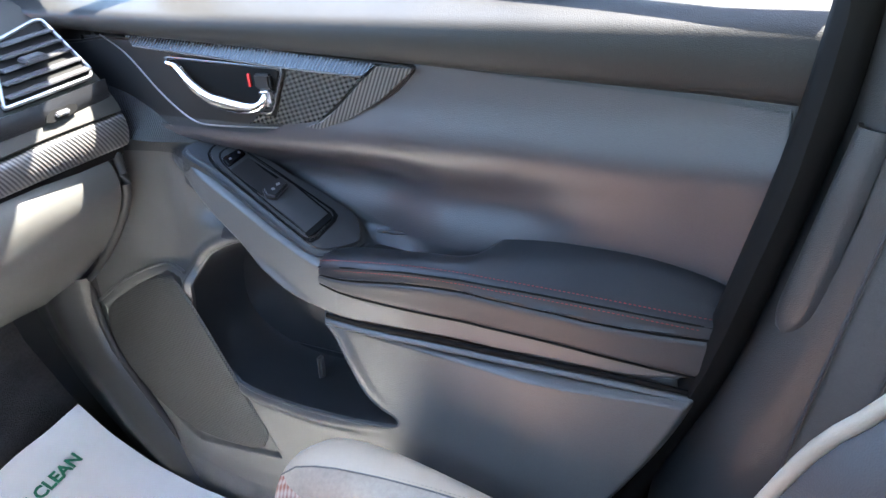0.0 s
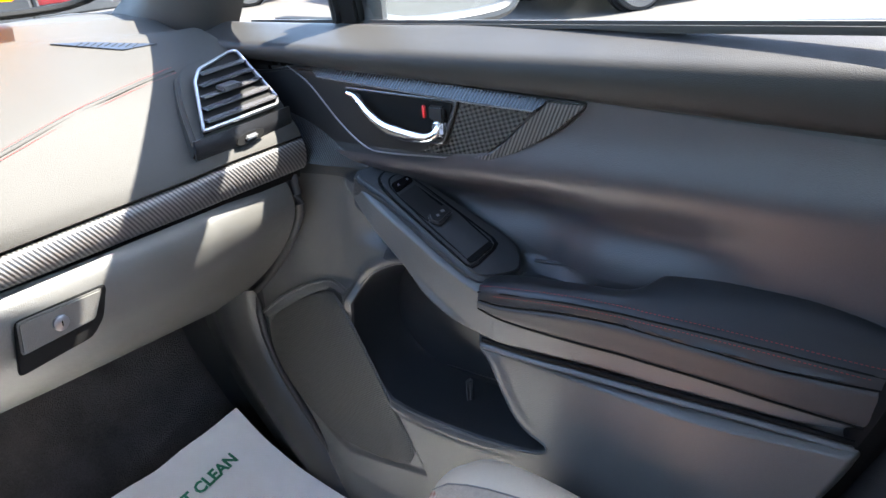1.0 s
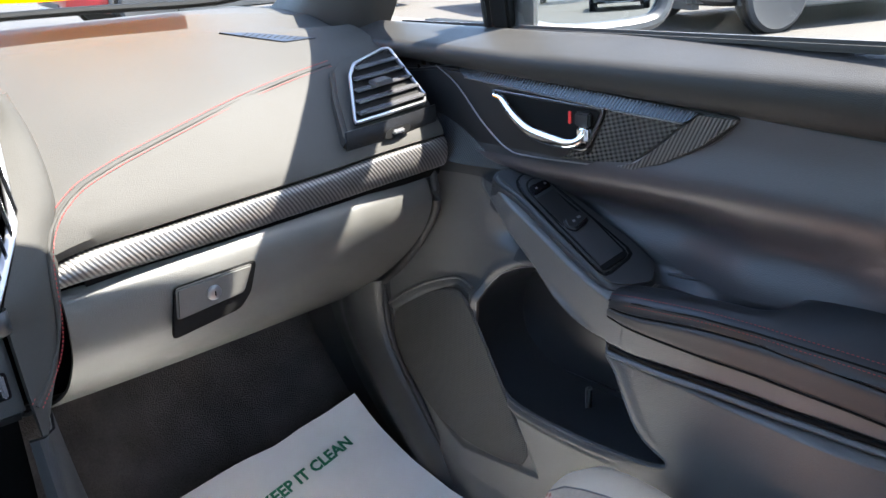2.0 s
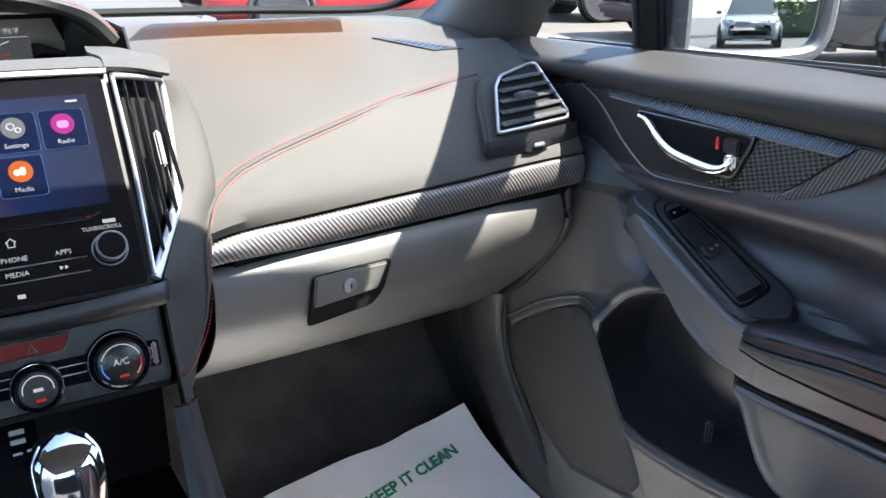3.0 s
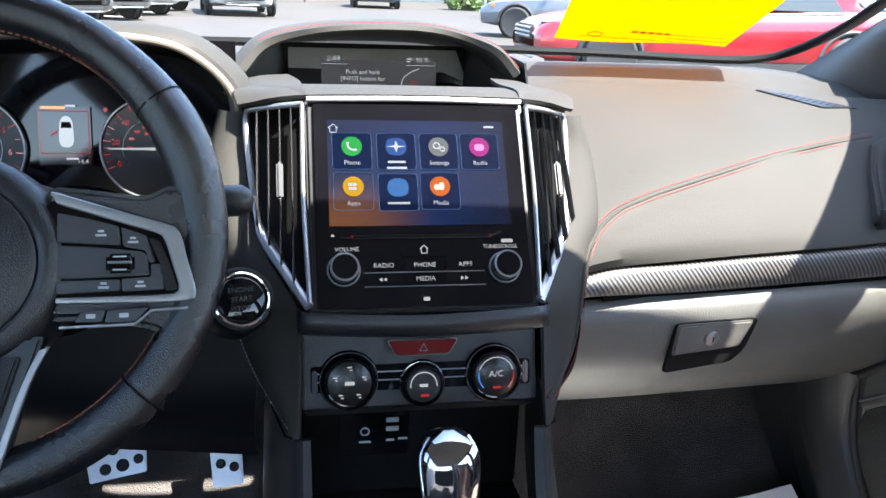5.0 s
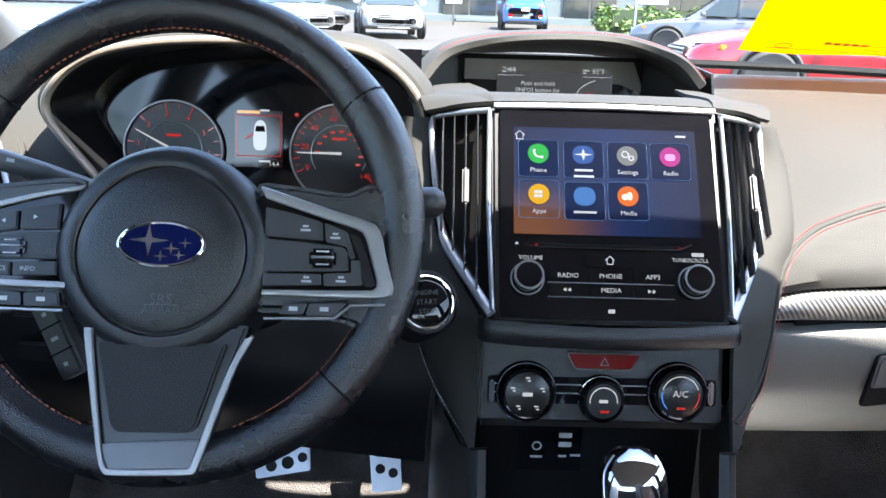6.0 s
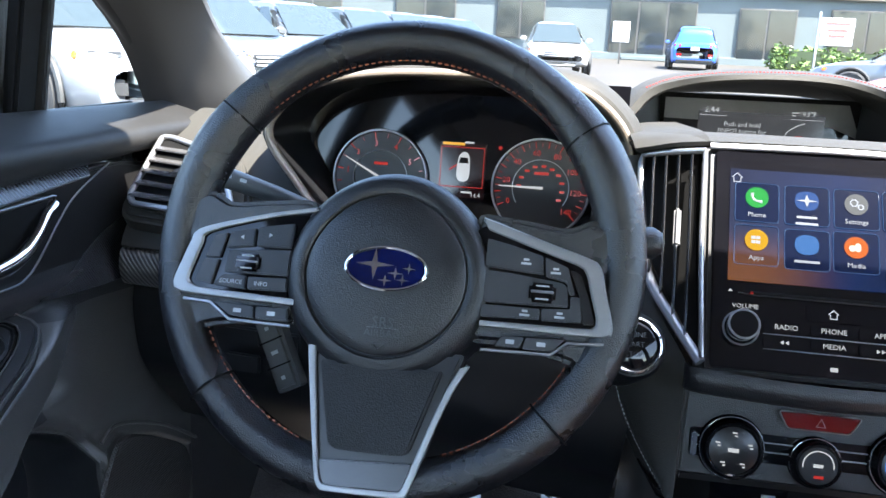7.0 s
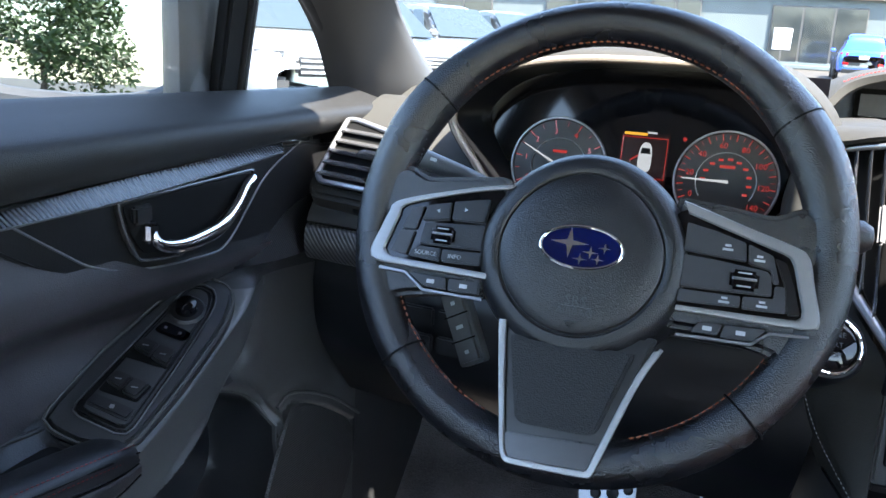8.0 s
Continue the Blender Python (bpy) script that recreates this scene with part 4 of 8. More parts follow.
def armrest(s, d, mx):
    ys, xi = ARM_Y, ARM_X
    zi = [0.894, 0.902, 0.911, 0.9185, 0.9195, 0.919, 0.9175, 0.9145, 0.909, 0.906, 0.90]
    zl = [0.884, 0.885, 0.888, 0.897, 0.8985, 0.897, 0.893, 0.888, 0.8865, 0.886, 0.886]
    zb = [0.894, 0.902, 0.911, 0.919, 0.926, 0.942, 0.948, 0.946, 0.933, 0.923, 0.912]
    xb = [0.74, 0.745, 0.748, 0.752, 0.758, 0.80, 0.80, 0.80, 0.80, 0.80, 0.80]
    lines = [[], [], [], [], [], [], [], []]
    for y, a, zin, zbk, b, zlow in zip(ys, xi, zi, zb, xb, zl):
        sec = [(b, zbk - 0.02), (b, zbk), (a * 0.5 + b * 0.5, (zin + zbk) / 2 + 0.003), (a + 0.008, zin), (a, zin - 0.006), (a - 0.001, (zin + zlow) / 2 - 0.003), (a + 0.001, zlow + 0.001), (b, zlow - 0.003)]
        for k, (x, z) in enumerate(sec):
            lines[k].append((x, y, z))
    pad = part("armrest_pad", sheet(skin(lines, 50, 40), 0.002, (-1, 0, 1)), ARM_SKIN, d, "padded black leatherette armrest", xf=mx)
    for k, (dx, dz) in enumerate(((0.0, -0.004), (-0.0008, -0.011))):
        path = [(a + dx - 0.0002 + (0.004 if k == 0 else 0), y, z + dz + (0.0035 if k == 0 else 0)) for a, y, z in list(zip(xi, ys, zi))[1:10]]
        part("stitching", stitches(path, 0.0045, 0.00055), DULL_THREAD, pad, "dark red thread seam", xf=mx, kind="stuff")
    part("seam_fold", tube([(a - 0.0001, y, z - 0.0072) for a, y, z in list(zip(xi, ys, zi))[1:10]], 0.0012), BLACK, pad, xf=mx)
    # lower layers: facing panel and ledge under the pad
    f1 = [(a, y, z) for a, y, z in zip(xi, ys, zl)][1:10]
    f3 = [(a - 0.001, y, z) for a, y, z in zip(xi[1:10], ys[1:10], (0.875, 0.871, 0.867, 0.8655, 0.864, 0.8605, 0.854, 0.8472, 0.8445))]
    f2 = [(p[0] * 0.5 + q[0] * 0.5 - 0.002, p[1], p[2] * 0.5 + q[2] * 0.5) for p, q in zip(f1, f3)]
    part("armrest_facing", sheet(skin([[(x + 0.012, y, z + 0.001) for x, y, z in f1], [(x - 0.001, y, z - 0.001) for x, y, z in f1], f2, f3, [(x + 0.014, y, z - 0.002) for x, y, z in f3]], 50, 24), 0.002, (-1, 0, 0)), ARM_FACING, d, "leatherette facing under the armrest", xf=mx)
    part("facing_gap", tube(curve_through([(x + 0.0005, y, z - 0.0012) for x, y, z in f3], 40), 0.0016, 0.0016), BLACK, d, xf=mx)
    part("pad_gap", tube(curve_through([(x - 0.0002, y, z + 0.0002) for x, y, z in f1], 40), 0.0013, 0.0013), BLACK, d, xf=mx)
    part("pull_cup", box(0.035, 0.17, 0.05, 0.008, 3, (0.772, 0.63, 0.878)), SMOOTH_DARK, d, "open pull cup behind the armrest", xf=mx)
    part("cup_rim", tube(curve_through([(0.79, 0.715, 0.912), (0.788, 0.64, 0.922), (0.787, 0.555, 0.933)], 12), 0.0025), POD, d, xf=mx)


def switches(s, d, mx):
    m = mx @ axes_at(Vector((0.712, 0.745, 0.909)), (0.9307, -0.3403, 0.1341), (0.2298, 0.8292, 0.5095))
    ring = lambda pts, r: corners([Vector((a, b, 0)) for a, b in pts], r)
    if s > 0:
        outer = [(0.0011, -0.0014), (-0.0157, 0.0669), (-0.0378, 0.1642), (-0.058, 0.214), (-0.0299, 0.2221), (0.0076, 0.2045), (0.0316, 0.1478), (0.0628, 0.066), (0.078, 0.018), (0.061, -0.0156), (0.0388, -0.0143)]
        bezel = [(0.0034, 0.0117), (-0.0157, 0.0916), (-0.034, 0.1704), (-0.0321, 0.1918), (-0.0129, 0.2014), (0.0031, 0.1963), (0.0246, 0.1358), (0.0569, 0.0316)]
        inner = [(0.0075, 0.0199), (-0.0096, 0.0907), (-0.0247, 0.169), (-0.02, 0.184), (-0.004, 0.187), (0.0076, 0.1786), (0.0157, 0.1479), (0.0336, 0.0971), (0.0477, 0.0326)]
    else:
        outer = [(0.0897, -0.0023), (0.0664, 0.075), (0.0164, 0.1884), (-0.0109, 0.1972), (-0.0381, 0.1825), (-0.0397, 0.1398), (-0.02, 0.06), (0.0044, -0.0172), (0.05, -0.018)]
        bezel = [(0.0665, 0.0105), (0.046, 0.072), (0.008, 0.1813), (-0.0171, 0.1789), (-0.0235, 0.1542), (-0.01, 0.08), (0.0091, -0.0058)]
        inner = [(0.0615, 0.0135), (0.042, 0.072), (0.005, 0.1763), (-0.0141, 0.1729), (-0.0185, 0.1522), (-0.005, 0.08), (0.0131, 0.0008)]
    pod = part("switch_pod", slab(ring(outer, 0.016), 0.06, 0.006, 3), POD, d, "dark raised switch pod", xf=m)
    part("pod_groove", slab(ring(bezel, 0.012), 0.001, 0), BLACK, pod, xf=m @ lift(0.0004))
    shrink = lambda pts, f: [(sum(a for a, b in pts) / len(pts) + (a - sum(q for q, b in pts) / len(pts)) * f, sum(b for a, b in pts) / len(pts) + (b - sum(q for a2, q in pts) / len(pts)) * (1 - (1 - f) * 0.35)) for a, b in pts]
    plate = part("switch_plate", slab(ring(shrink(bezel, 0.93), 0.012), 0.004, 0.0018, 2), POD, pod, "switch plate with a raised edge", xf=m @ lift(0.0022))
    if s < 0:
        part("plate_edge", tube([(q.x, q.y, 0.0022) for q in ring(bezel, 0.012)], 0.0009, 0.0009, 6, True), CHEEK, plate, "thin bright edge of the switch plate", xf=m)
        # paler tube paints the light caught along the pod's surround
        part("pod_lit_edge", tube([(q.x * 0.985, q.y * 0.985, 0.0006) for q in ring(outer, 0.016)], 0.0014, 0.0012, 6, True), HARD, pod, xf=m)
    part("plate_groove", slab(ring(inner, 0.008), 0.001, 0), BLACK, plate, xf=m @ lift(0.0026))
    part("plate_face", slab(ring(shrink(inner, 0.93), 0.008), 0.003, 0.001, 2), POD, plate, xf=m @ lift(0.0036))
    top = m @ lift(0.0036)
    if s > 0:
        part("pod_slot", slab(ring([(0.004, 0.0285), (0.0425, 0.0395), (0.0445, 0.032), (0.006, 0.0215)], 0.002), 0.001, 0), BLACK, plate, xf=top @ lift(0.0005))
        lock = part("lock_switch", slab(ring([(-0.0212, 0.1723), (0.0053, 0.1765), (0.0078, 0.1641), (-0.0207, 0.156)], 0.004), 0.005, 0.002), GLOSS, plate, "two-way gloss black lock switch", xf=top @ lift(0.003))
        bars(lock, SILVER, top @ lift(0.0032), [(-0.0135, 0.1655, 0.003), (0.0005, 0.1692, 0.003)], 0.003)
        part("window_well", slab(ring([(-0.0225, 0.1508), (0.0068, 0.1584), (0.0256, 0.104), (0.0076, 0.0923), (-0.0081, 0.0986)], 0.003), 0.001, 0), BLACK, plate, xf=top @ lift(0.0006))
        part("well_floor", sheet([[(a, b, z) for a, b in ((x0, y0), (x1, y1))] for x0, y0, x1, y1, z in ((-0.0215, 0.150, 0.0062, 0.157, 0.0026), (-0.0145, 0.125, 0.0125, 0.132, 0.0012), (-0.008, 0.1, 0.02, 0.107, 0.0014))], 0.0004, (0, 0, 1)), SATIN_TRIM, plate, xf=top)
        key = part("window_switch", slab(ring([(-0.0051, 0.1065), (0.0218, 0.1121), (0.0247, 0.0967), (0.0013, 0.0863), (-0.0074, 0.0944)], 0.003), 0.009, 0.0025, 3), PLASTIC, plate, "window switch", xf=top @ lift(0.006))
        bars(key, SILVER, top @ lift(0.0062), [(0.005, 0.0985, 0.004), (0.0135, 0.102, 0.005)], 0.0035)
    else:
        knob_at = m @ Matrix.Translation((0.002, 0.143, 0.0036))
        base = part("knob_base", turned([(0.0, 0.0025), (0.016, 0.0025), (0.0185, 0.0)], 28), PLASTIC, plate, xf=knob_at)
        part("mirror_knob", turned([(0.0, 0.014), (0.006, 0.0135), (0.0095, 0.011), (0.0105, 0.004), (0.012, 0.0)], 24), GLOSS, base, "round mirror knob", xf=knob_at)
        b = part("lock_switch", slab(ring([(0.0245, 0.1114), (0.018, 0.1247), (-0.0112, 0.1156), (-0.0065, 0.1038)], 0.004), 0.005, 0.002), GLOSS, plate, "gloss black lock switch", xf=top @ lift(0.003))
        bars(b, SILVER, top @ lift(0.0032), [(0.014, 0.1155, 0.003), (-0.001, 0.1115, 0.003)], 0.003)
        for k1, dx, dy in ((0.0, 0.0, 0.0), (1.0, 0.0, 0.0)):
            pts = [(0.036, 0.087), (0.0314, 0.0997), (-0.0063, 0.0894), (-0.002, 0.0704), (0.04, 0.0822 - 0.006)] if not k1 else [(0.0466, 0.0458), (0.041, 0.0585), (0.0049, 0.0485), (0.0126, 0.0300), (0.049, 0.036)]
            part("window_well", slab(ring(pts, 0.002), 0.001, 0), BLACK, plate, xf=top @ lift(0.0006))
            (ax, ay), (bx, by), (cx, cy), (ex, ey) = pts[:4]
            for lo, hi in ((0.03, 0.49), (0.51, 0.97)):
                mixp = lambda p, q, f: (p[0] * (1 - f) + q[0] * f, p[1] * (1 - f) + q[1] * f)
                key = part("window_switch", slab(ring([mixp((ax, ay), (ex, ey), lo), mixp((ax, ay), (ex, ey), hi), mixp((bx, by), (cx, cy), hi), mixp((bx, by), (cx, cy), lo)], 0.003), 0.009, 0.002), SATIN_TRIM, plate, "window switch", xf=top @ lift(0.006))
                c = mixp(mixp((ax, ay), (ex, ey), (lo + hi) / 2), mixp((bx, by), (cx, cy), (lo + hi) / 2), 0.45)
                bars(key, SILVER, top @ lift(0.0062), [(c[0], c[1], 0.006)], 0.0013)
        key = part("lock_out_switch", slab(ring([(0.0547, 0.0204), (0.0511, 0.0324), (0.0111, 0.022), (0.0139, 0.0095)], 0.003), 0.006, 0.002), PLASTIC, plate, xf=top @ lift(0.003))
        bars(key, SILVER, top @ lift(0.0032), [(0.031, 0.0205, 0.004)], 0.004)


door(1)
door(-1)


# ---- glowing and marking materials ----
def glow(name, color, power):
    return material(name, tuple(c * 0.03 for c in color), 0.1, vary=0, emit=color, power=power * 0.62)


PALE = glow("pale_backlit_mark", (0.8, 0.84, 0.88), 0.07)
ICON_TEXT = glow("screen_text", (0.85, 0.9, 1.0), 0.07)
RED_GLOW = glow("red_backlight", (1.0, 0.06, 0.05), 0.045)
ORANGE_GLOW = glow("amber_backlight", (1.0, 0.5, 0.05), 0.09)
BLUE_GLOW = glow("blue_backlight", (0.1, 0.35, 1.0), 0.08)
KEY_GREY = material("grey_key_plastic", (0.03, 0.031, 0.034), 0.45, vary=0.1)
GREY_MARK = material("grey_print", (0.4, 0.41, 0.42), 0.5, vary=0.05)

# ---- centre stack: screen unit ----
SCREEN = axes_at((0, 0.900, 1.028), (1, 0, 0), (0, 0.537, 0.843))
unit = thing("infotainment_unit", (0, 0.9, 1.02), "glossy black touch screen unit with icons and two ringed knobs", "car stereo")
part("glass_panel", slab(corners([(-0.099, 0.0), (0.099, 0.0), (0.1, 0.006), (0.1, 0.196), (0.098, 0.2), (-0.098, 0.2), (-0.1, 0.196), (-0.1, 0.006)], 0.003), 0.012, 0.001), GLOSS, unit, xf=SCREEN)


def screen_material():
    """The lit picture of the display: navy, bluer in the middle, amber towards its lower left."""
    m = material("lit_display", (0.004, 0.005, 0.01), 0.08, vary=0)
    n, l = m.node_tree.nodes, m.node_tree.links
    tc, sep = n.new("ShaderNodeTexCoord"), n.new("ShaderNodeSeparateXYZ")
    l.new(tc.outputs["Generated"], sep.inputs[0])
    ramp = n.new("ShaderNodeValToRGB")
    e = ramp.color_ramp.elements
    e[0].position, e[0].color = 0.0, (0.012, 0.016, 0.05, 1)
    e[1].position, e[1].color = 1.0, (0.008, 0.012, 0.035, 1)
    e.new(0.55).color = (0.012, 0.045, 0.2, 1)
    l.new(sep.outputs["X"], ramp.inputs["Fac"])
    fall = []
    for axis, lo, hi in (("X", 0.1, 0.62), ("Z", 0.1, 0.5)):
        r = n.new("ShaderNodeMapRange")
        r.interpolation_type = "SMOOTHSTEP"
        r.inputs["From Min"].default_value, r.inputs["From Max"].default_value = lo, hi
        r.inputs["To Min"].default_value, r.inputs["To Max"].default_value = 1.0, 0.0
        l.new(sep.outputs[axis], r.inputs["Value"])
        fall.append(r.outputs["Result"])
    both = n.new("ShaderNodeMath")
    both.operation = "MULTIPLY"
    l.new(fall[0], both.inputs[0])
    l.new(fall[1], both.inputs[1])
    mix = n.new("ShaderNodeMix")
    mix.data_type = "RGBA"
    mix.inputs["B"].default_value = (0.42, 0.16, 0.05, 1)
    l.new(both.outputs[0], mix.inputs["Factor"])
    l.new(ramp.outputs["Color"], mix.inputs["A"])
    b = n["Principled BSDF"]
    l.new(mix.outputs["Result"], b.inputs["Emission Color"])
    b.inputs["Emission Strength"].default_value = 0.03
    return m


display = part("display", slab([(-0.087, 0.077), (0.084, 0.077), (0.084, 0.182), (-0.087, 0.182)], 0.001, 0), screen_material(), unit, "lit navy touch display", xf=SCREEN @ lift(0.0007))
D = SCREEN @ lift(0.001)
TILE_FILL = glow("tile_fill", (0.012, 0.035, 0.15), 0.03)
TILE = glow("tile_edge", (0.1, 0.25, 0.6), 0.035)
icons = [(-0.064, 0.152, (0.05, 0.6, 0.12), "Phone"), (-0.022, 0.152, (0.06, 0.16, 0.5), ""), (0.019, 0.152, (0.3, 0.32, 0.34), "Settings"), (0.059, 0.152, (0.65, 0.06, 0.4), "Radio"),
         (-0.064, 0.112, (0.9, 0.5, 0.03), "Apps"), (-0.022, 0.111, (0.08, 0.25, 0.65), ""), (0.018, 0.112, (0.9, 0.2, 0.04), "Media")]
for k, (x, y, c, word) in enumerate(icons):
    tile = [(x - 0.0185, y - 0.02), (x + 0.0185, y - 0.02), (x + 0.0185, y + 0.0165), (x - 0.0185, y + 0.0165)]
    if word != "Apps":
        part("tile", slab(corners(tile, 0.002), 0.0002, 0), TILE_FILL, display, xf=D)
    part("tile_outline", tube([(q.x, q.y, 0.0003) for q in corners([(a, b, 0) for a, b in tile], 0.003)], 0.0003, 0.0002, 4, True), TILE, display, xf=D)
    disc = turned([(0.0, 0.0003), (0.0098, 0.0003), (0.0098, 0.0)], 28) if word else slab(rounded([(-0.010, -0.009), (0.010, -0.009), (0.010, 0.009), (-0.010, 0.009)], 2), 0.0003, 0)
    icon = part("icon", disc, glow("icon_colour", c, 0.065), display, "round lit menu icon", xf=D @ Matrix.Translation((x, y + 0.003, 0.0004)))
    mark = D @ Matrix.Translation((x, y + 0.003, 0.0009))
    if word == "Phone":
        part("symbol", tube(curve_through([(-0.004, 0.004, 0), (-0.0035, -0.001, 0), (0.0, -0.0035, 0), (0.0045, -0.0038, 0)], 10), [0.0016, 0.0013, 0.0009, 0.0009, 0.0009, 0.0009, 0.0009, 0.0009, 0.0013, 0.0016], 0.0003, 6), ICON_TEXT, display, xf=mark)
    elif word == "Settings":
        for dx, dy, r in ((-0.002, 0.001, 0.0035), (0.0035, -0.0025, 0.0025)):
            part("symbol", tube([(dx + r * (1.0 if i % 2 else 0.75) * math.cos(i * math.pi / 8), dy + r * (1.0 if i % 2 else 0.75) * math.sin(i * math.pi / 8), 0) for i in range(16)], 0.0006, 0.0002, 4, True), ICON_TEXT, display, xf=mark)
    elif word == "Radio":
        part("symbol", slab(corners([(-0.005, -0.004), (0.005, -0.004), (0.005, 0.003), (-0.005, 0.003)], 0.003), 0.0002, 0), glow("pink_mark", (1, 0.35, 0.7), 0.12), display, xf=mark)
    elif word == "Apps":
        for dx, dy in ((-0.003, 0.002), (0.001, 0.002), (-0.003, -0.002), (0.001, -0.002)):
            part("symbol", slab([(dx - 0.0014, dy - 0.0014), (dx + 0.0022, dy - 0.0014), (dx + 0.0022, dy + 0.0014), (dx - 0.0014, dy + 0.0014)], 0.0002, 0), ICON_TEXT, display, xf=mark)
    elif word == "Media":
        part("symbol", slab(corners([(-0.001, -0.004), (0.004, -0.004), (0.004, 0.004), (-0.001, 0.004)], 0.003), 0.0002, 0), glow("peach_mark", (1, 0.75, 0.6), 0.13), display, xf=mark)
        part("symbol", turned([(0, 0.0002), (0.003, 0.0002), (0.003, 0)], 14), glow("peach_mark", (1, 0.75, 0.6), 0.13), display, xf=mark @ Matrix.Translation((-0.003, -0.001, 0)))
    elif k == 1:
        part("symbol", slab([(-0.009, 0.0), (-0.0018, 0.0011), (0, 0.006), (0.0018, 0.0011), (0.009, 0), (0.0018, -0.0011), (0, -0.006), (-0.0018, -0.0011)], 0.0002, 0), ICON_TEXT, display, xf=mark)
    if word:
        lettering(word, 0.0062, D @ Matrix.Translation((x, y - 0.0135, 0.0006)), ICON_TEXT, display)
bars(display, ICON_TEXT, D @ lift(0.0005), [(-0.022, 0.1395, 0.017), (-0.022, 0.1335, 0.019), (-0.022, 0.0985, 0.021), (0.07, 0.176, 0.01)], 0.0022)
part("home_symbol", tube([(x - 0.081, y + 0.1735, 0) for x, y in ((-0.0045, 0.0), (0, 0.0042), (0.0045, 0.0), (0.003, 0.0), (0.003, -0.0042), (-0.003, -0.0042), (-0.003, 0.0))], 0.0005, 0.0002, 4, True), ICON_TEXT, display, xf=D)
part("disc_slot", box(0.134, 0.0022, 0.002, 0.0008, 2), BLACK, unit, xf=SCREEN @ Matrix.Translation((-0.002, 0.067, 0.001)))
part("slot_lip", tube([(-0.078, 0.066, 0.001), (-0.066, 0.0645, 0.0016), (0.062, 0.0645, 0.0016), (0.074, 0.07, 0.001)], 0.0008, 0.0006, 6), SMOOTH_DARK, unit, xf=SCREEN)
for x in (-0.067, 0.063):
    part("indicator", turned([(0, 0.0004), (0.0014, 0.0004), (0.0014, 0)], 12), RED_GLOW, unit, xf=SCREEN @ Matrix.Translation((x, 0.0665, 0.0012)))
part("home_button", slab(corners([(-0.023, 0.0465), (0.0215, 0.0465), (0.0215, 0.0605), (-0.023, 0.0605)], 0.003), 0.001, 0.0004), GLOSS, unit, xf=SCREEN @ lift(0.0012))
part("home_symbol", tube([(x - 0.001, y + 0.0535, 0) for x, y in ((-0.004, 0.0), (0, 0.0037), (0.004, 0.0), (0.0026, 0.0), (0.0026, -0.0037), (-0.0026, -0.0037), (-0.0026, 0.0))], 0.0005, 0.0002, 4, True), PALE, unit, xf=SCREEN @ lift(0.0014))
for row, words in ((0.0385, ("RADIO", "PHONE", "APPS")), (0.0255, ("", "MEDIA", ""))):
    for k, word in enumerate(words):
        x = (-0.039, -0.001, 0.037)[k]
        key = part("key", slab(corners([(x - 0.0185, row - 0.0056), (x + 0.0185, row - 0.0056), (x + 0.0185, row + 0.0056), (x - 0.0185, row + 0.0056)], 0.003), 0.002, 0.0006), GLOSS, unit, xf=SCREEN @ lift(0.0016))
        if word:
            lettering(word, 0.0062, SCREEN @ Matrix.Translation((x, row, 0.0019)), PALE, key)
        else:
            for dx in (-0.0035, 0.0005):
                f = 1 if k else -1
                part("skip_mark", slab([(x + dx - f * 0.0016, row - 0.0018), (x + dx + f * 0.0016, row), (x + dx - f * 0.0016, row + 0.0018)], 0.0002, 0), PALE, key, xf=SCREEN @ lift(0.0019))
    part("key_edge", box(0.113, 0.0008, 0.0012, 0.0003, 1), SILVER, unit, xf=SCREEN @ Matrix.Translation((-0.001, row - 0.0064, 0.001)))
lettering("VOLUME", 0.0056, SCREEN @ Matrix.Translation((-0.072, 0.0545, 0.0004)), PALE, unit)
lettering("TUNE/SCROLL", 0.0052, SCREEN @ Matrix.Translation((0.072, 0.0555, 0.0004)), PALE, unit)
bars(unit, PALE, SCREEN @ lift(0.0004), [(0.079, 0.061, 0.011), (-0.001, 0.007, 0.006)], 0.0035)
part("eject_mark", slab([(-0.0865, 0.067), (-0.0825, 0.067), (-0.0845, 0.0695)], 0.0002, 0), PALE, unit, xf=SCREEN @ lift(0.0004))
for x in (-0.0755, 0.0745):
    knob = part("knob", turned([(0.0, 0.016), (0.0108, 0.0158), (0.0122, 0.0145), (0.0126, 0.004), (0.0132, 0.0)], 40), GLOSS, unit, "gloss black knob with a chrome ring", xf=SCREEN @ Matrix.Translation((x, 0.035, 0.0)))
    part("knob_ring", tube([(0.0121 * math.cos(a * math.pi / 20), 0.0121 * math.sin(a * math.pi / 20), 0.0150) for a in range(40)], 0.0011, 0.0009, 6, True), SILVER, knob, xf=SCREEN @ Matrix.Translation((x, 0.035, 0.0)))
    part("base_ring", tube([(0.0145 * math.cos(a * math.pi / 20), 0.0145 * math.sin(a * math.pi / 20), 0.0015) for a in range(40)], 0.0009, 0.0012, 6, True), SILVER, knob, xf=SCREEN @ Matrix.Translation((x, 0.035, 0.0)))

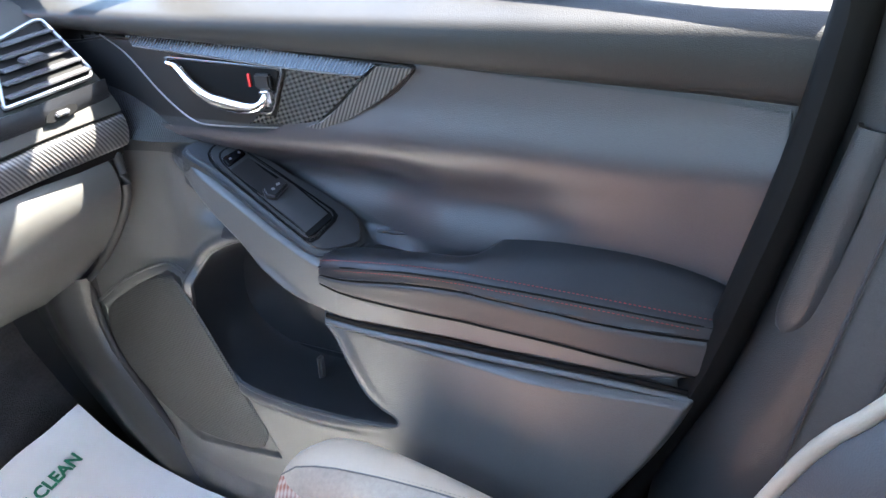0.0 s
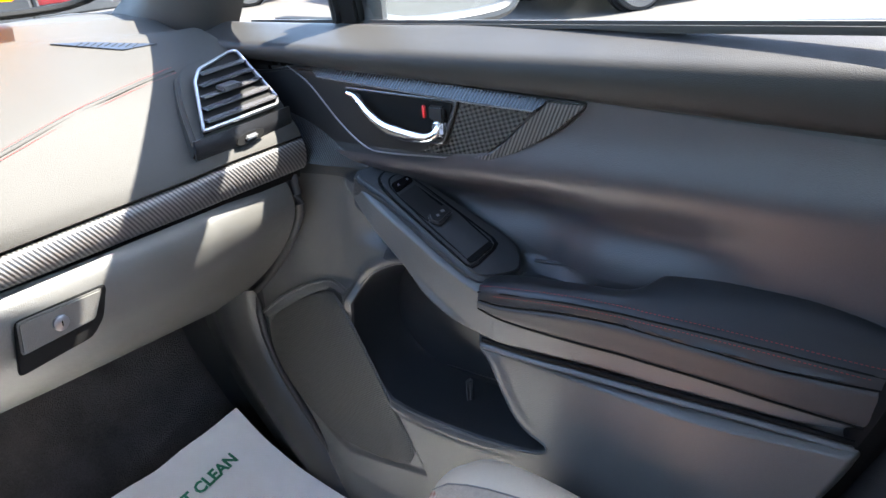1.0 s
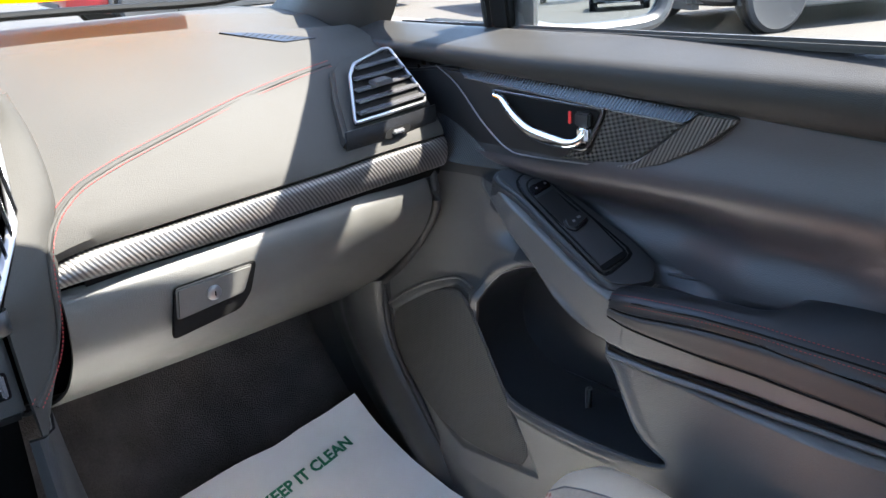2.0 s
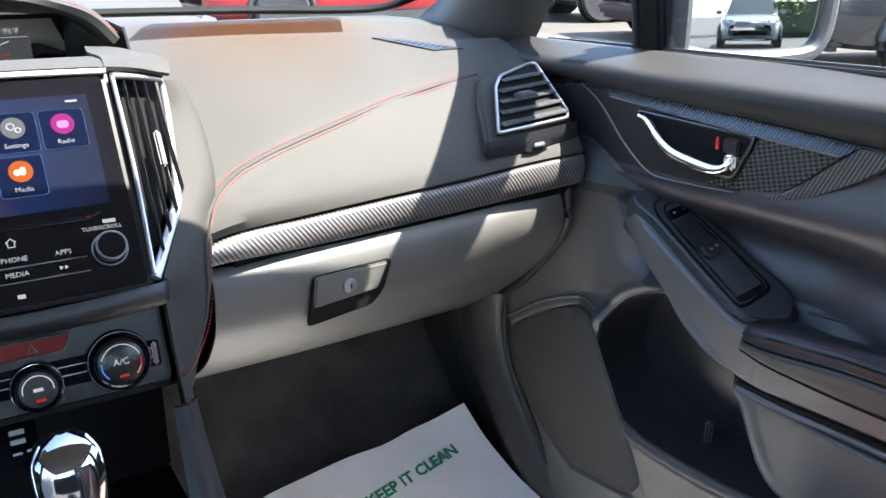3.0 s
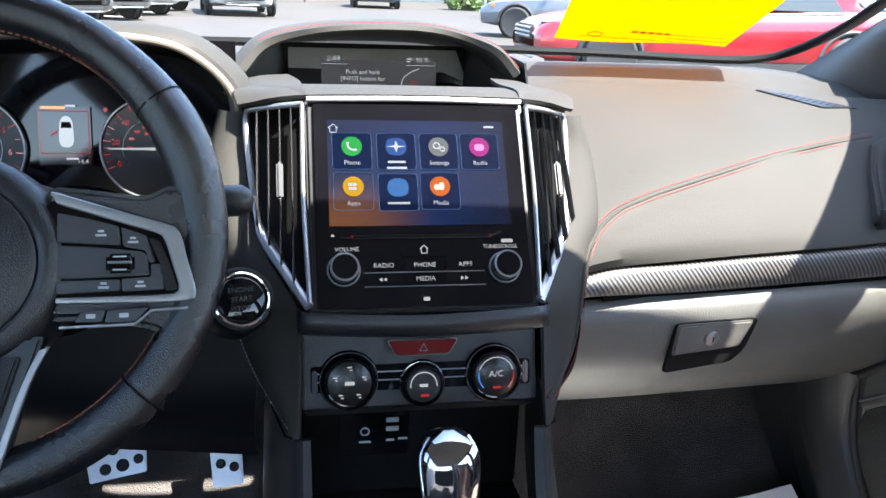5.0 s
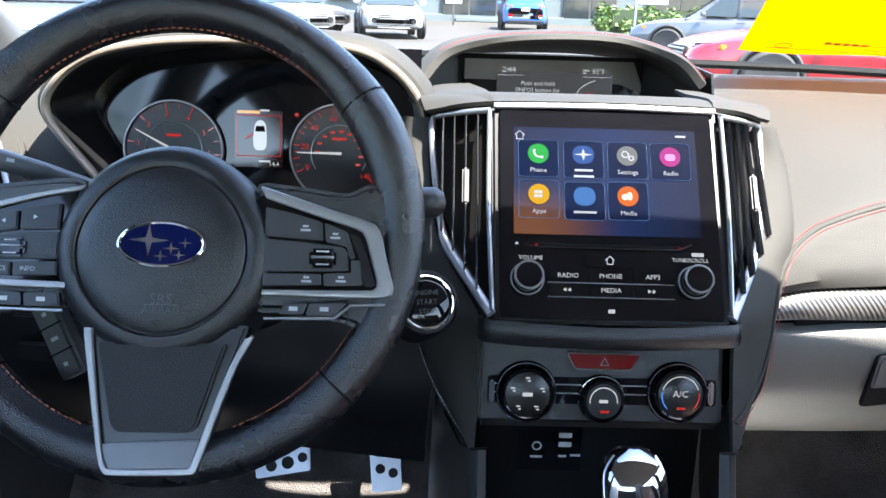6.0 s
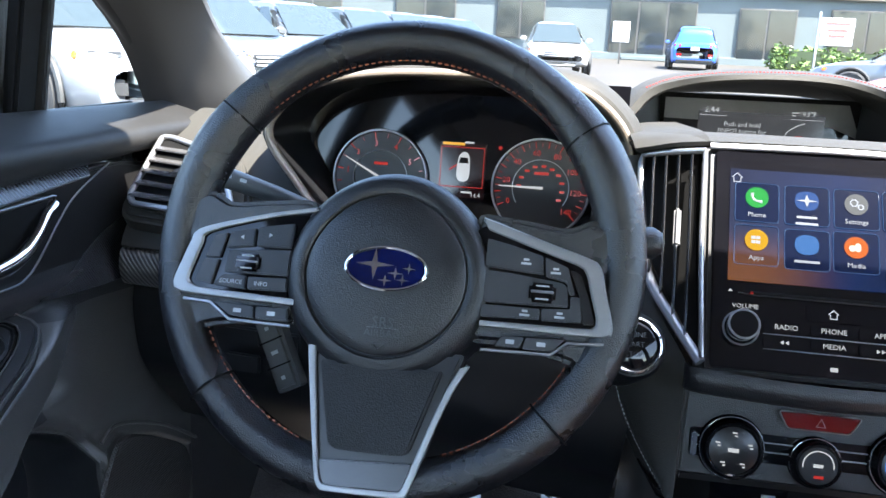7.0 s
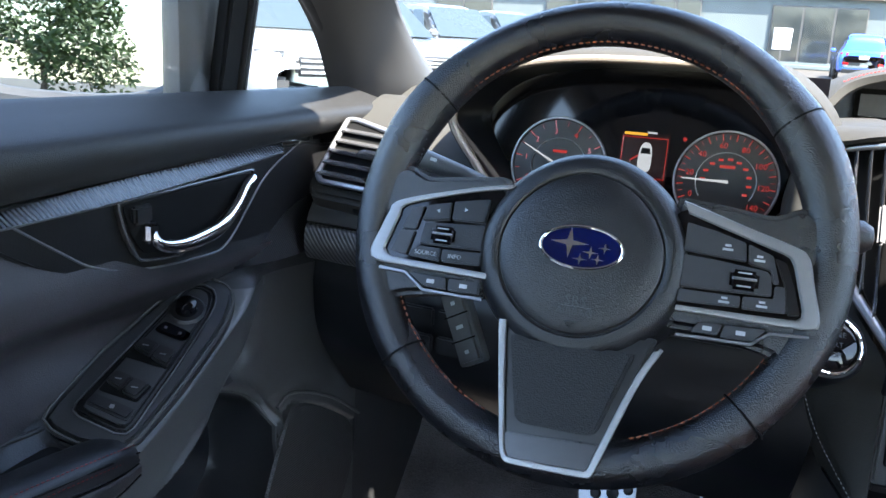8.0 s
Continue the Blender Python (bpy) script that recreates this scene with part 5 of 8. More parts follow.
# ---- centre stack body ----
stack = thing("centre_console", (0, 0.9, 0.5), "dark centre console with silver-framed vents, leather flanks and red seams", "car console")
part("screen_surround", slab(corners([(-0.106, -0.004), (0.106, -0.004), (0.107, 0.205), (0.1, 0.209), (-0.1, 0.209), (-0.107, 0.205)], 0.003), 0.05, 0.003), SMOOTH_DARK, stack, xf=SCREEN @ lift(-0.003))
part("top_bar", tube(curve_through([(-0.105, 0.203, 0.001), (0, 0.2045, 0.0015), (0.105, 0.203, 0.001)], 20), 0.003, 0.002, 8, up=(0, 0, 1)), SILVER, stack, "satin silver bar over the screen", xf=SCREEN)
part("ledge", sheet(skin([[(-0.17, 1.035, 1.190), (-0.1, 1.012, 1.2035), (0.1, 1.012, 1.2035), (0.17, 1.035, 1.190)], [(-0.175, 1.06, 1.200), (-0.1, 1.045, 1.207), (0.1, 1.045, 1.207), (0.175, 1.06, 1.200)], [(-0.18, 1.16, 1.197), (-0.1, 1.13, 1.199), (0.1, 1.13, 1.199), (0.18, 1.16, 1.197)], [(-0.18, 1.21, 1.192), (-0.1, 1.17, 1.17), (0.1, 1.17, 1.17), (0.18, 1.21, 1.192)]], 24, 16), 0.004, (0, 0, 1)), PAD, stack)
for s in (1, -1):
    # vent tower: opening between the screen and a bright bent frame
    A = [(0.112, 1.006, 1.196), (0.112, 0.955, 1.115), (0.107, 0.905, 1.034)]
    B = [(0.160, 1.043, 1.183), (0.151, 0.985, 1.10), (0.109, 0.907, 1.033)]
    tower = part("vent_tower", sheet(skin([[(s * x, y + 0.022, z) for x, y, z in A], [(s * x, y + 0.018, z) for x, y, z in B]], 16, 6), 0.004, (0, -1, 0)), BLACK, stack, "upright centre air vent")
    path = [(s * x, y, z) for x, y, z in ((0.109, 1.004, 1.1955), (0.135, 1.022, 1.1905), (0.158, 1.04, 1.184), (0.1625, 1.041, 1.178), (0.1605, 1.02, 1.145), (0.153, 0.985, 1.095), (0.147, 0.968, 1.075), (0.128, 0.937, 1.052), (0.107, 0.904, 1.029))]
    part("vent_frame", tube(curve_through(path, 40), [0.0028 if k < 10 else 0.0035 if k < 26 else 0.0048 for k in range(40)], 0.003, 10, up=(0, -0.84, 0.54)), SILVER, tower, "bent satin silver frame")
    part("vent_edge", tube([(s * x, y - 0.001, z) for x, y, z in curve_through([(0.1095, 1.005, 1.195), (0.110, 0.955, 1.115), (0.1065, 0.905, 1.033)], 16)], 0.0022, 0.0025, 8, up=(0, -0.84, 0.54)), SILVER, tower, "satin silver inner edge")
    def louvre(f, z):
        return (s * (0.112 + 0.045 * f), 0.905 + (z - 1.034) * 0.623 + f * 0.036 * (z - 1.03) / 0.165 + 0.006, z)
    for k in range(4):
        f = (k + 0.75) / 4.2
        foot = 1.036 + f * 0.062
        part("slat", tube([louvre(f, z) for z in np.linspace(1.189 - 0.009 * f, foot, 8)], 0.0011, 0.008, 8, up=(0, -0.84, 0.54)), SLAT, tower, "upright grey slat")
    x, y, z = louvre(0.42 if s < 0 else 0.6, 1.125)
    part("thumb_tab", box(0.0062, 0.008, 0.036, 0.002, 2), KEY_GREY, tower, "grey vent slider", xf=Matrix.Translation((x, y - 0.006, z + 0.004)) @ Matrix.Rotation(radians(-32), 4, "X"))
    # shoulder over the vent, to the pad
    part("shoulder", sheet(skin([[(s * x, y, z) for x, y, z in g] for g in ([(0.105, 1.012, 1.2035), (0.136, 1.028, 1.196), (0.166, 1.047, 1.186)], [(0.108, 1.04, 1.209), (0.142, 1.056, 1.204), (0.176, 1.068, 1.193)], [(0.11, 1.12, 1.206), (0.15, 1.12, 1.203), (0.19, 1.13, 1.192)], [(0.12, 1.2, 1.204), (0.16, 1.2, 1.2), (0.20, 1.2, 1.184)])], 12, 16), 0.004, (0, 0, 1)), PAD, stack, "soft shoulder over the centre vent")
    # leather flank with its seam
    inner = [(0.164, 1.046, 1.182), (0.166, 1.036, 1.15), (0.158, 0.99, 1.09), (0.148, 0.965, 1.065), (0.116, 0.915, 1.022), (0.116, 0.915, 1.0), (0.117, 0.903, 0.95), (0.118, 0.889, 0.905)]
    seam = [(0.19, 1.07, 1.180), (0.20, 1.045, 1.135), (0.198, 1.008, 1.085), (0.187, 0.99, 1.05), (0.179, 0.975, 1.015), (0.172, 0.965, 0.985), (0.155, 0.945, 0.945), (0.124, 0.905, 0.905)]
    wall = [(0.195, 1.12, 1.17), (0.205, 1.09, 1.12), (0.202, 1.05, 1.08), (0.19, 1.03, 1.045), (0.184, 1.02, 1.012), (0.178, 1.02, 0.98), (0.168, 1.01, 0.94), (0.145, 0.98, 0.90)]
    centre = [tuple((a + b) / 2 + o for a, b, o in zip(p, q, (0.004, -0.006, 0.0))) for p, q in zip(inner, seam)]
    part("flank", sheet(skin([[(s * x, y, z) for x, y, z in g] for g in (inner, centre, seam, wall)], 50, 20), 0.004, (s * 0.3, -1, 0)), PAD, stack, "padded leatherette flank")
    if s < 0:
        thread = [(s * (x + 0.0012), y - 0.0035, z + 0.001) for x, y, z in seam[3:]]
        for dx in (0.0, 0.006):
            part("stitching", stitches([(x + dx, y - 0.001, z) for x, y, z in thread], 0.004, 0.0005), GREY_MARK, stack, "grey thread seam down the flank", kind="stuff")
    # lower rails and side walls of the console
    rail = [(0.119, 0.889, 0.904), (0.118, 0.862, 0.84), (0.116, 0.80, 0.76), (0.116, 0.7, 0.70), (0.115, 0.3, 0.69)]
    side = [(0.142, 0.965, 0.902), (0.15, 0.95, 0.82), (0.152, 0.86, 0.74), (0.15, 0.72, 0.68), (0.15, 0.3, 0.67)]
    deep = [(0.15, 1.05, 0.90), (0.155, 1.05, 0.78), (0.157, 0.95, 0.62), (0.155, 0.75, 0.5), (0.155, 0.3, 0.45)]
    part("side_rail", sheet(skin([[(s * (x - 0.012), y + 0.004, z) for x, y, z in rail], [(s * x, y, z) for x, y, z in rail], [(s * (a + b) / 2, (c + e) / 2 - 0.01, (f + g) / 2) for (a, c, f), (b, e, g) in zip(rail, side)], [(s * x, y, z) for x, y, z in side], [(s * x, y, z) for x, y, z in deep]], 36, 22), 0.004, (s * 0.5, -1, 0)), POST_PLASTIC, stack, "dark side rail of the lower console")
    part("rail_joint", tube([(s * x, y, z) for x, y, z in ((0.106, 0.888, 0.906), (0.119, 0.888, 0.905), (0.13, 0.9, 0.904), (0.143, 0.965, 0.903))], 0.0012), BLACK, stack)
# lower lip under the screen
part("screen_sill", sheet(skin([[(-0.118, 0.914, 1.024), (-0.105, 0.9, 1.025), (0, 0.893, 1.0225), (0.105, 0.9, 1.025), (0.118, 0.914, 1.024)], [(-0.118, 0.911, 1.015), (-0.105, 0.896, 1.016), (0, 0.889, 1.013), (0.105, 0.896, 1.016), (0.118, 0.911, 1.015)], [(-0.118, 0.914, 1.003), (-0.105, 0.902, 1.002), (0, 0.896, 1.0), (0.105, 0.902, 1.002), (0.118, 0.914, 1.003)], [(-0.118, 0.935, 1.0), (-0.105, 0.93, 0.999), (0, 0.925, 0.997), (0.105, 0.93, 0.999), (0.118, 0.935, 1.0)]], 36, 14), 0.003, (0, -1, 0)), PLASTIC, stack)
HVAC = axes_at((0, 0.919, 0.952), (1, 0, 0), (0, 0.22, 0.975))
climate = thing("climate_panel", (0, 0.92, 0.94), "dark climate control panel with three round dials", "climate control")
part("panel", slab(corners([(-0.114, -0.03), (0.114, -0.03), (0.112, 0.052), (-0.112, 0.052)], 0.003), 0.02, 0.003), PLASTIC, climate, xf=HVAC)
part("dark_band", slab(corners([(-0.106, -0.014), (0.106, -0.014), (0.106, 0.011), (-0.106, 0.011)], 0.003), 0.002, 0.0006), GLOSS, climate, xf=HVAC @ lift(0.0018))
for y in (-0.004, 0.004):
    part("band_line", box(0.2, 0.0012, 0.001, 0.0003, 1), SILVER, climate, xf=HVAC @ Matrix.Translation((0, y, 0.002)))
hz = part("hazard_button", slab(corners([(-0.0335, 0.0335), (0.0325, 0.0335), (0.024, 0.0205), (-0.026, 0.0205)], 0.002), 0.004, 0.0015), material("red_hazard_plastic", (0.13, 0.004, 0.004), 0.1, vary=0.1), climate, "dark red hazard light button", xf=HVAC @ lift(0.0075))
part("hazard_edge", tube([(q.x, q.y, 0.0065) for q in corners([Vector((-0.0345, 0.0343, 0)), Vector((0.0335, 0.0343, 0)), Vector((0.0245, 0.0197, 0)), Vector((-0.0265, 0.0197, 0))], 0.003)], 0.0007, 0.0007, 5, True), CHEEK, hz, xf=HVAC)
part("hazard_mark", tube([(-0.0038, 0.0238, 0.0088), (0.0038, 0.0238, 0.0088), (0, 0.0308, 0.0088)], 0.0005, 0.0003, 4, True), GREY_MARK, hz, xf=HVAC)
for k, (x, y, r) in enumerate(((-0.0705, -0.003, 0.0275), (-0.001, -0.008, 0.0215), (0.069, -0.001, 0.0275))):
    c = HVAC @ Matrix.Translation((x, y, 0.002))
    dial = part("dial", turned([(0.0, 0.0125), (r * 0.76, 0.0125), (r * 0.80, 0.0135), (r * 0.86, 0.0135), (r * 0.93, 0.011), (r, 0.001), (r * 1.04, 0.0)], 48), GLOSS, climate, "black rotary dial with a chrome rim", xf=c)
    part("dial_face", turned([(0.0, 0.0004), (r * 0.72, 0.0004), (r * 0.74, 0.0)], 40), SMOOTH_DARK, dial, xf=c @ lift(0.0125))
    part("dial_rim", tube([(r * 0.98 * math.cos(a * math.pi / 24), r * 0.98 * math.sin(a * math.pi / 24), 0.004) for a in range(48)], 0.0008, 0.0008, 6, True), CHROME, dial, xf=c)
    part("side_tab", box(0.005, 0.022, 0.006, 0.0015, 2), CHROME, climate, xf=HVAC @ Matrix.Translation((x - r * 1.15 if k == 0 else x + r * 1.15, y, 0.003))) if k != 1 else None
    face = c @ lift(0.0131)
    if k == 2:
        lettering("A/C", 0.0085, face @ Matrix.Translation((0, 0.001, 0)), PALE, dial)
        part("cold_arc", tube([(r * 0.62 * math.cos(a), r * 0.62 * math.sin(a), 0) for a in np.linspace(math.pi * 0.95, math.pi * 1.25, 10)], 0.0007, 0.0003, 5), BLUE_GLOW, dial, xf=face)
        part("warm_arc", tube([(r * 0.62 * math.cos(a), r * 0.62 * math.sin(a), 0) for a in np.linspace(-math.pi * 0.25, math.pi * 0.05, 10)], 0.0007, 0.0003, 5), RED_GLOW, dial, xf=face)
        part("scale_arc", tube([(r * 0.62 * math.cos(a), r * 0.62 * math.sin(a), 0) for a in np.linspace(math.pi * 0.1, math.pi * 0.9, 24)], 0.0005, 0.0003, 5), PALE, dial, xf=face)
        bars(dial, RED_GLOW, face, [(0.001, -0.012, 0.008)], 0.0022)
    elif k == 1:
        part("scale_arc", tube([(r * 0.58 * math.cos(a), r * 0.58 * math.sin(a), 0) for a in np.linspace(-0.1, math.pi * 1.05, 24)], 0.0006, 0.0003, 5), PALE, dial, xf=face)
        bars(dial, PALE, face, [(0.0, 0.0, 0.008)], 0.003)
        bars(dial, RED_GLOW, face, [(0.001, -0.0095, 0.008)], 0.0026)
    else:
        for a in (90, 160, 20, 235, 305):
            b = face @ Matrix.Translation((r * 0.52 * math.cos(radians(a)), r * 0.52 * math.sin(radians(a)), 0))
            bars(dial, PALE, b, [(0, 0.0008, 0.004), (0.0012, -0.0018, 0.0025)], 0.0012)
        bars(dial, PALE, face, [(0, 0.0, 0.009)], 0.0035)

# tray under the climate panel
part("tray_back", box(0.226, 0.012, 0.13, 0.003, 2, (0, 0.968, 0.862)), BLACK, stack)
part("tray_floor", box(0.226, 0.30, 0.012, 0.004, 2, (0, 0.85, 0.792)), SMOOTH_DARK, stack)
part("tray_roof", box(0.226, 0.05, 0.01, 0.003, 2, (0, 0.945, 0.916)), SMOOTH_DARK, stack)
part("console_top", box(0.226, 0.62, 0.012, 0.004, 2, (0, 0.5, 0.69)), SMOOTH_DARK, stack)
TRAY = axes_at((0, 0.9615, 0.87), (1, 0, 0), (0, 0, 1))
sock = part("socket_plate", slab(corners([(-0.075, -0.028), (-0.005, -0.028), (-0.005, 0.024), (-0.075, 0.024)], 0.003), 0.002, 0.0008), GLOSS, stack, xf=TRAY @ lift(0.001))
for y in (0.012, 0.002):
    part("usb_port", box(0.013, 0.005, 0.002, 0.0006, 1), GREY_MARK, sock, xf=TRAY @ Matrix.Translation((-0.022, y, 0.0015)))
part("audio_port", tube([(0.0042 * math.cos(a * math.pi / 8) - 0.05, 0.0042 * math.sin(a * math.pi / 8), 0.0015) for a in range(16)], 0.0008, 0.0008, 5, True), GREY_MARK, sock, xf=TRAY)
bars(sock, GREY_MARK, TRAY @ lift(0.0014), [(-0.05, -0.012, 0.012), (-0.024, -0.011, 0.008), (-0.011, -0.01, 0.01)], 0.0024)

# shifter
shifter = thing("gear_shifter", (0.01, 0.77, 0.79), "chrome-capped black gear shifter on the console", "gear lever")
knob_rows = []
for z, w, dpt, y in ((0.80, 0.012, 0.012, 0.775), (0.85, 0.015, 0.015, 0.785), (0.885, 0.019, 0.019, 0.795), (0.915, 0.0235, 0.023, 0.802), (0.935, 0.025, 0.024, 0.806), (0.949, 0.0225, 0.021, 0.808), (0.956, 0.016, 0.014, 0.81), (0.959, 0.004, 0.004, 0.811)):
    knob_rows.append([(0.004 + w * math.copysign(abs(math.cos(a)) ** 0.7, math.cos(a)), y + dpt * math.copysign(abs(math.sin(a)) ** 0.7, math.sin(a)), z - 0.009) for a in np.linspace(0, 2 * math.pi, 33)])
part("knob", sheet(knob_rows), GLOSS, shifter)
cap = [[(0.004 + w * math.sin(a), y - 0.0225 * (0.6 + 0.4 * math.cos(a)) * k, z - 0.009) for a in np.linspace(-1.25, 1.25, 15)] for z, w, y, k in ((0.895, 0.0205, 0.797, 0.95), (0.915, 0.0245, 0.801, 1.06), (0.935, 0.026, 0.805, 1.1), (0.95, 0.0235, 0.807, 0.97), (0.958, 0.016, 0.809, 0.7), (0.962, 0.004, 0.811, 0.2))]
part("chrome_cap", sheet(cap, 0.001, (0, -1, 1)), material("smoked_chrome", (0.34, 0.345, 0.36), 0.06, 1.0, vary=0.04), shifter, "polished chrome cap")
for s in (1, -1):
    part("chrome_rib", tube([q - Vector((0, 0, 0.009)) for q in curve_through([(0.004 + s * 0.011, 0.768, 0.82), (0.004 + s * 0.016, 0.775, 0.87), (0.004 + s * 0.0225, 0.787, 0.915), (0.004 + s * 0.024, 0.80, 0.942), (0.004 + s * 0.016, 0.806, 0.957)], 20)], 0.002), CHROME, shifter)
part("boot", turned([(0.05, 0.0), (0.045, 0.012), (0.03, 0.02), (0.014, 0.022)], 28), SMOOTH_DARK, shifter, xf=Matrix.Translation((0.004, 0.775, 0.798)))

# ---- information display in its hood ----
info = thing("information_display", (0, 1.25, 1.19), "hooded information display with clock and outside temperature", "car display")
ARCH = [(-0.178, 1.205, 1.214), (-0.155, 1.22, 1.236), (-0.125, 1.228, 1.248), (-0.07, 1.235, 1.257), (0.0, 1.238, 1.2605), (0.06, 1.237, 1.2585), (0.105, 1.232, 1.249), (0.138, 1.225, 1.236), (0.162, 1.215, 1.212)]
back = [(x * 1.02, 1.42, 1.206 + (z - 1.212) * 0.55) for x, y, z in ARCH]
mid = [(x * 1.03, y + 0.06, z + 0.004) for x, y, z in ARCH]
inner = [(x * 0.93, y + 0.012, z - 0.009) for x, y, z in ARCH]
part("hood", sheet(skin([[(x * 0.86, 1.37, 1.212 + (z - 1.212) * 0.75) for x, y, z in ARCH], inner, [(x * 0.97, y + 0.001, z - 0.006) for x, y, z in ARCH], ARCH, mid, back], 40, 30), 0.002, (0, 0, 1)), PAD, info, "soft hood with a red seam")
part("stitching", stitches([(x, y + 0.004, z + 0.003) for x, y, z in ARCH[1:]], 0.004, 0.0008), RED_THREAD, info, "red thread seam", kind="stuff")
INFO = axes_at((0, 1.368, 1.195), (1, 0.02, 0), (0, 0.12, 1))
part("surround", slab([(-0.145, -0.04), (0.145, -0.04), (0.135, 0.035), (-0.135, 0.035)], 0.006, 0), BLACK, info, xf=INFO @ lift(-0.004))
for s in (1, -1):
    part("cheek", sheet(skin([[(s * 0.122, 1.366, 1.165), (s * 0.125, 1.37, 1.225)], [(s * 0.145, 1.29, 1.17), (s * 0.145, 1.29, 1.232)], [(s * 0.172, 1.21, 1.175), (s * 0.165, 1.212, 1.222)]], 6, 12), 0.003, (-s, -1, 0)), SMOOTH_DARK, info)
part("floor_tray", box(0.34, 0.19, 0.006, 0.002, 1, (0, 1.275, 1.168)), SMOOTH_DARK, info)
part("lens_back", slab([(-0.118, -0.03), (0.128, -0.03), (0.112, 0.029), (-0.118, 0.028)], 0.002, 0.0005), GLOSS, info, xf=INFO @ lift(-0.0006))
part("lens", slab([(-0.118, 0.001), (0.094, -0.001), (0.129, -0.015), (0.112, 0.029), (-0.118, 0.028)], 0.0012, 0.0003), material("grey_display_lens", (0.15, 0.148, 0.145), 0.15, vary=0.1), info, "grey glossy display lens", xf=INFO)
lcd = part("lcd", slab([(-0.074, -0.03), (0.084, -0.03), (0.084, 0.013), (-0.074, 0.013)], 0.001, 0), glow("lcd_glow", (0.2, 0.21, 0.23), 0.03), info, xf=INFO @ lift(0.0006))
T = INFO @ lift(0.0012)
lettering("2:44", 0.011, T @ Matrix.Translation((-0.058, 0.0145, 0)), PALE, lcd)
lettering("93\u00b0F", 0.0095, T @ Matrix.Translation((0.064, 0.0145, 0)), PALE, lcd)
for k, line in enumerate(("Push and hold", "[INFO] button for", "selection screen")):
    lettering(line, 0.0082, T @ Matrix.Translation((-0.018, -0.003 - 0.0088 * k, 0)), PALE, lcd)
part("car_outline", tube(curve_through([(0.035, -0.022, 0), (0.038, -0.01, 0), (0.05, -0.001, 0), (0.06, 0.003, 0)], 12), 0.0006, 0.0003, 4), PALE, lcd, xf=T)
part("car_outline", tube([(0.035, -0.022, 0), (0.06, -0.022, 0)], 0.0006, 0.0003, 4), PALE, lcd, xf=T)
bars(lcd, RED_GLOW, T, [(0.053, -0.014, 0.008), (0.053, -0.0185, 0.008)], 0.0015)
bars(lcd, PALE, T, [(0.047, 0.016, 0.009), (0.045, 0.0125, 0.005)], 0.0015)
part("rule", box(0.035, 0.0006, 0.0003, 0, 1), PALE, lcd, xf=T @ Matrix.Translation((-0.056, 0.0075, 0)))
part("rule", box(0.04, 0.0006, 0.0003, 0, 1), PALE, lcd, xf=T @ Matrix.Translation((0.062, 0.0075, 0)))

# ---- instrument cluster ----
cluster = thing("instrument_cluster", (-0.345, 1.1, 1.06), "hooded instrument cluster with two red-lit gauges", "instrument cluster")
RIM = [(-0.478, 1.052, 1.085), (-0.512, 1.048, 1.13), (-0.541, 1.045, 1.175), (-0.530, 1.045, 1.205), (-0.493, 1.045, 1.232), (-0.43, 1.045, 1.2465), (-0.345, 1.048, 1.2505), (-0.255, 1.055, 1.2475), (-0.21, 1.06, 1.232), (-0.176, 1.07, 1.195), (-0.172, 1.06, 1.15), (-0.19, 1.045, 1.105), (-0.215, 1.04, 1.08)]
def shrink(k, dy):
    return [(-0.345 + (x + 0.345) * k, y + dy, 1.16 + (z - 1.16) * k) for x, y, z in RIM]
part("binnacle", sheet(skin([RIM, shrink(0.985, 0.01), shrink(0.93, 0.06), shrink(0.88, 0.09)], 60, 14), 0.002, (0, -1, 0)), SMOOTH_DARK, cluster)
part("bright_rim", tube(curve_through(RIM, 90), 0.004, 0.006, 10, up=(0, 1, 0)), BRONZE, cluster, "champagne bezel line")
outer = [(-0.345 + (x + 0.345) * 1.045, y + 0.004, 1.16 + (z - 1.16) * 1.07) for x, y, z in RIM]
crown = [(-0.345 + (x + 0.345) * 1.10, y + 0.07, min(1.262, 1.16 + (z - 1.16) * 1.10)) for x, y, z in RIM]
tail = [(-0.345 + (x + 0.345) * 1.12, 1.36, 1.17 + (min(z, 1.24) - 1.16) * 0.45) for x, y, z in RIM]
part("hood", sheet(skin([shrink(1.0, 0.0), outer, crown, tail], 60, 24), 0.002, (0, 0, 1)), PAD, cluster, "soft charcoal hood over the gauges")
FACE = axes_at((-0.345, 1.112, 1.135), (1, 0, 0), (0, 0.16, 1))
part("face", slab([(-0.19, -0.075), (0.17, -0.075), (0.17, 0.11), (-0.19, 0.11)], 0.004, 0), GLOSS, cluster, xf=FACE @ lift(-0.003))
GAUGE = material("gauge_black", (0.008, 0.008, 0.009), 0.35, vary=0.1)


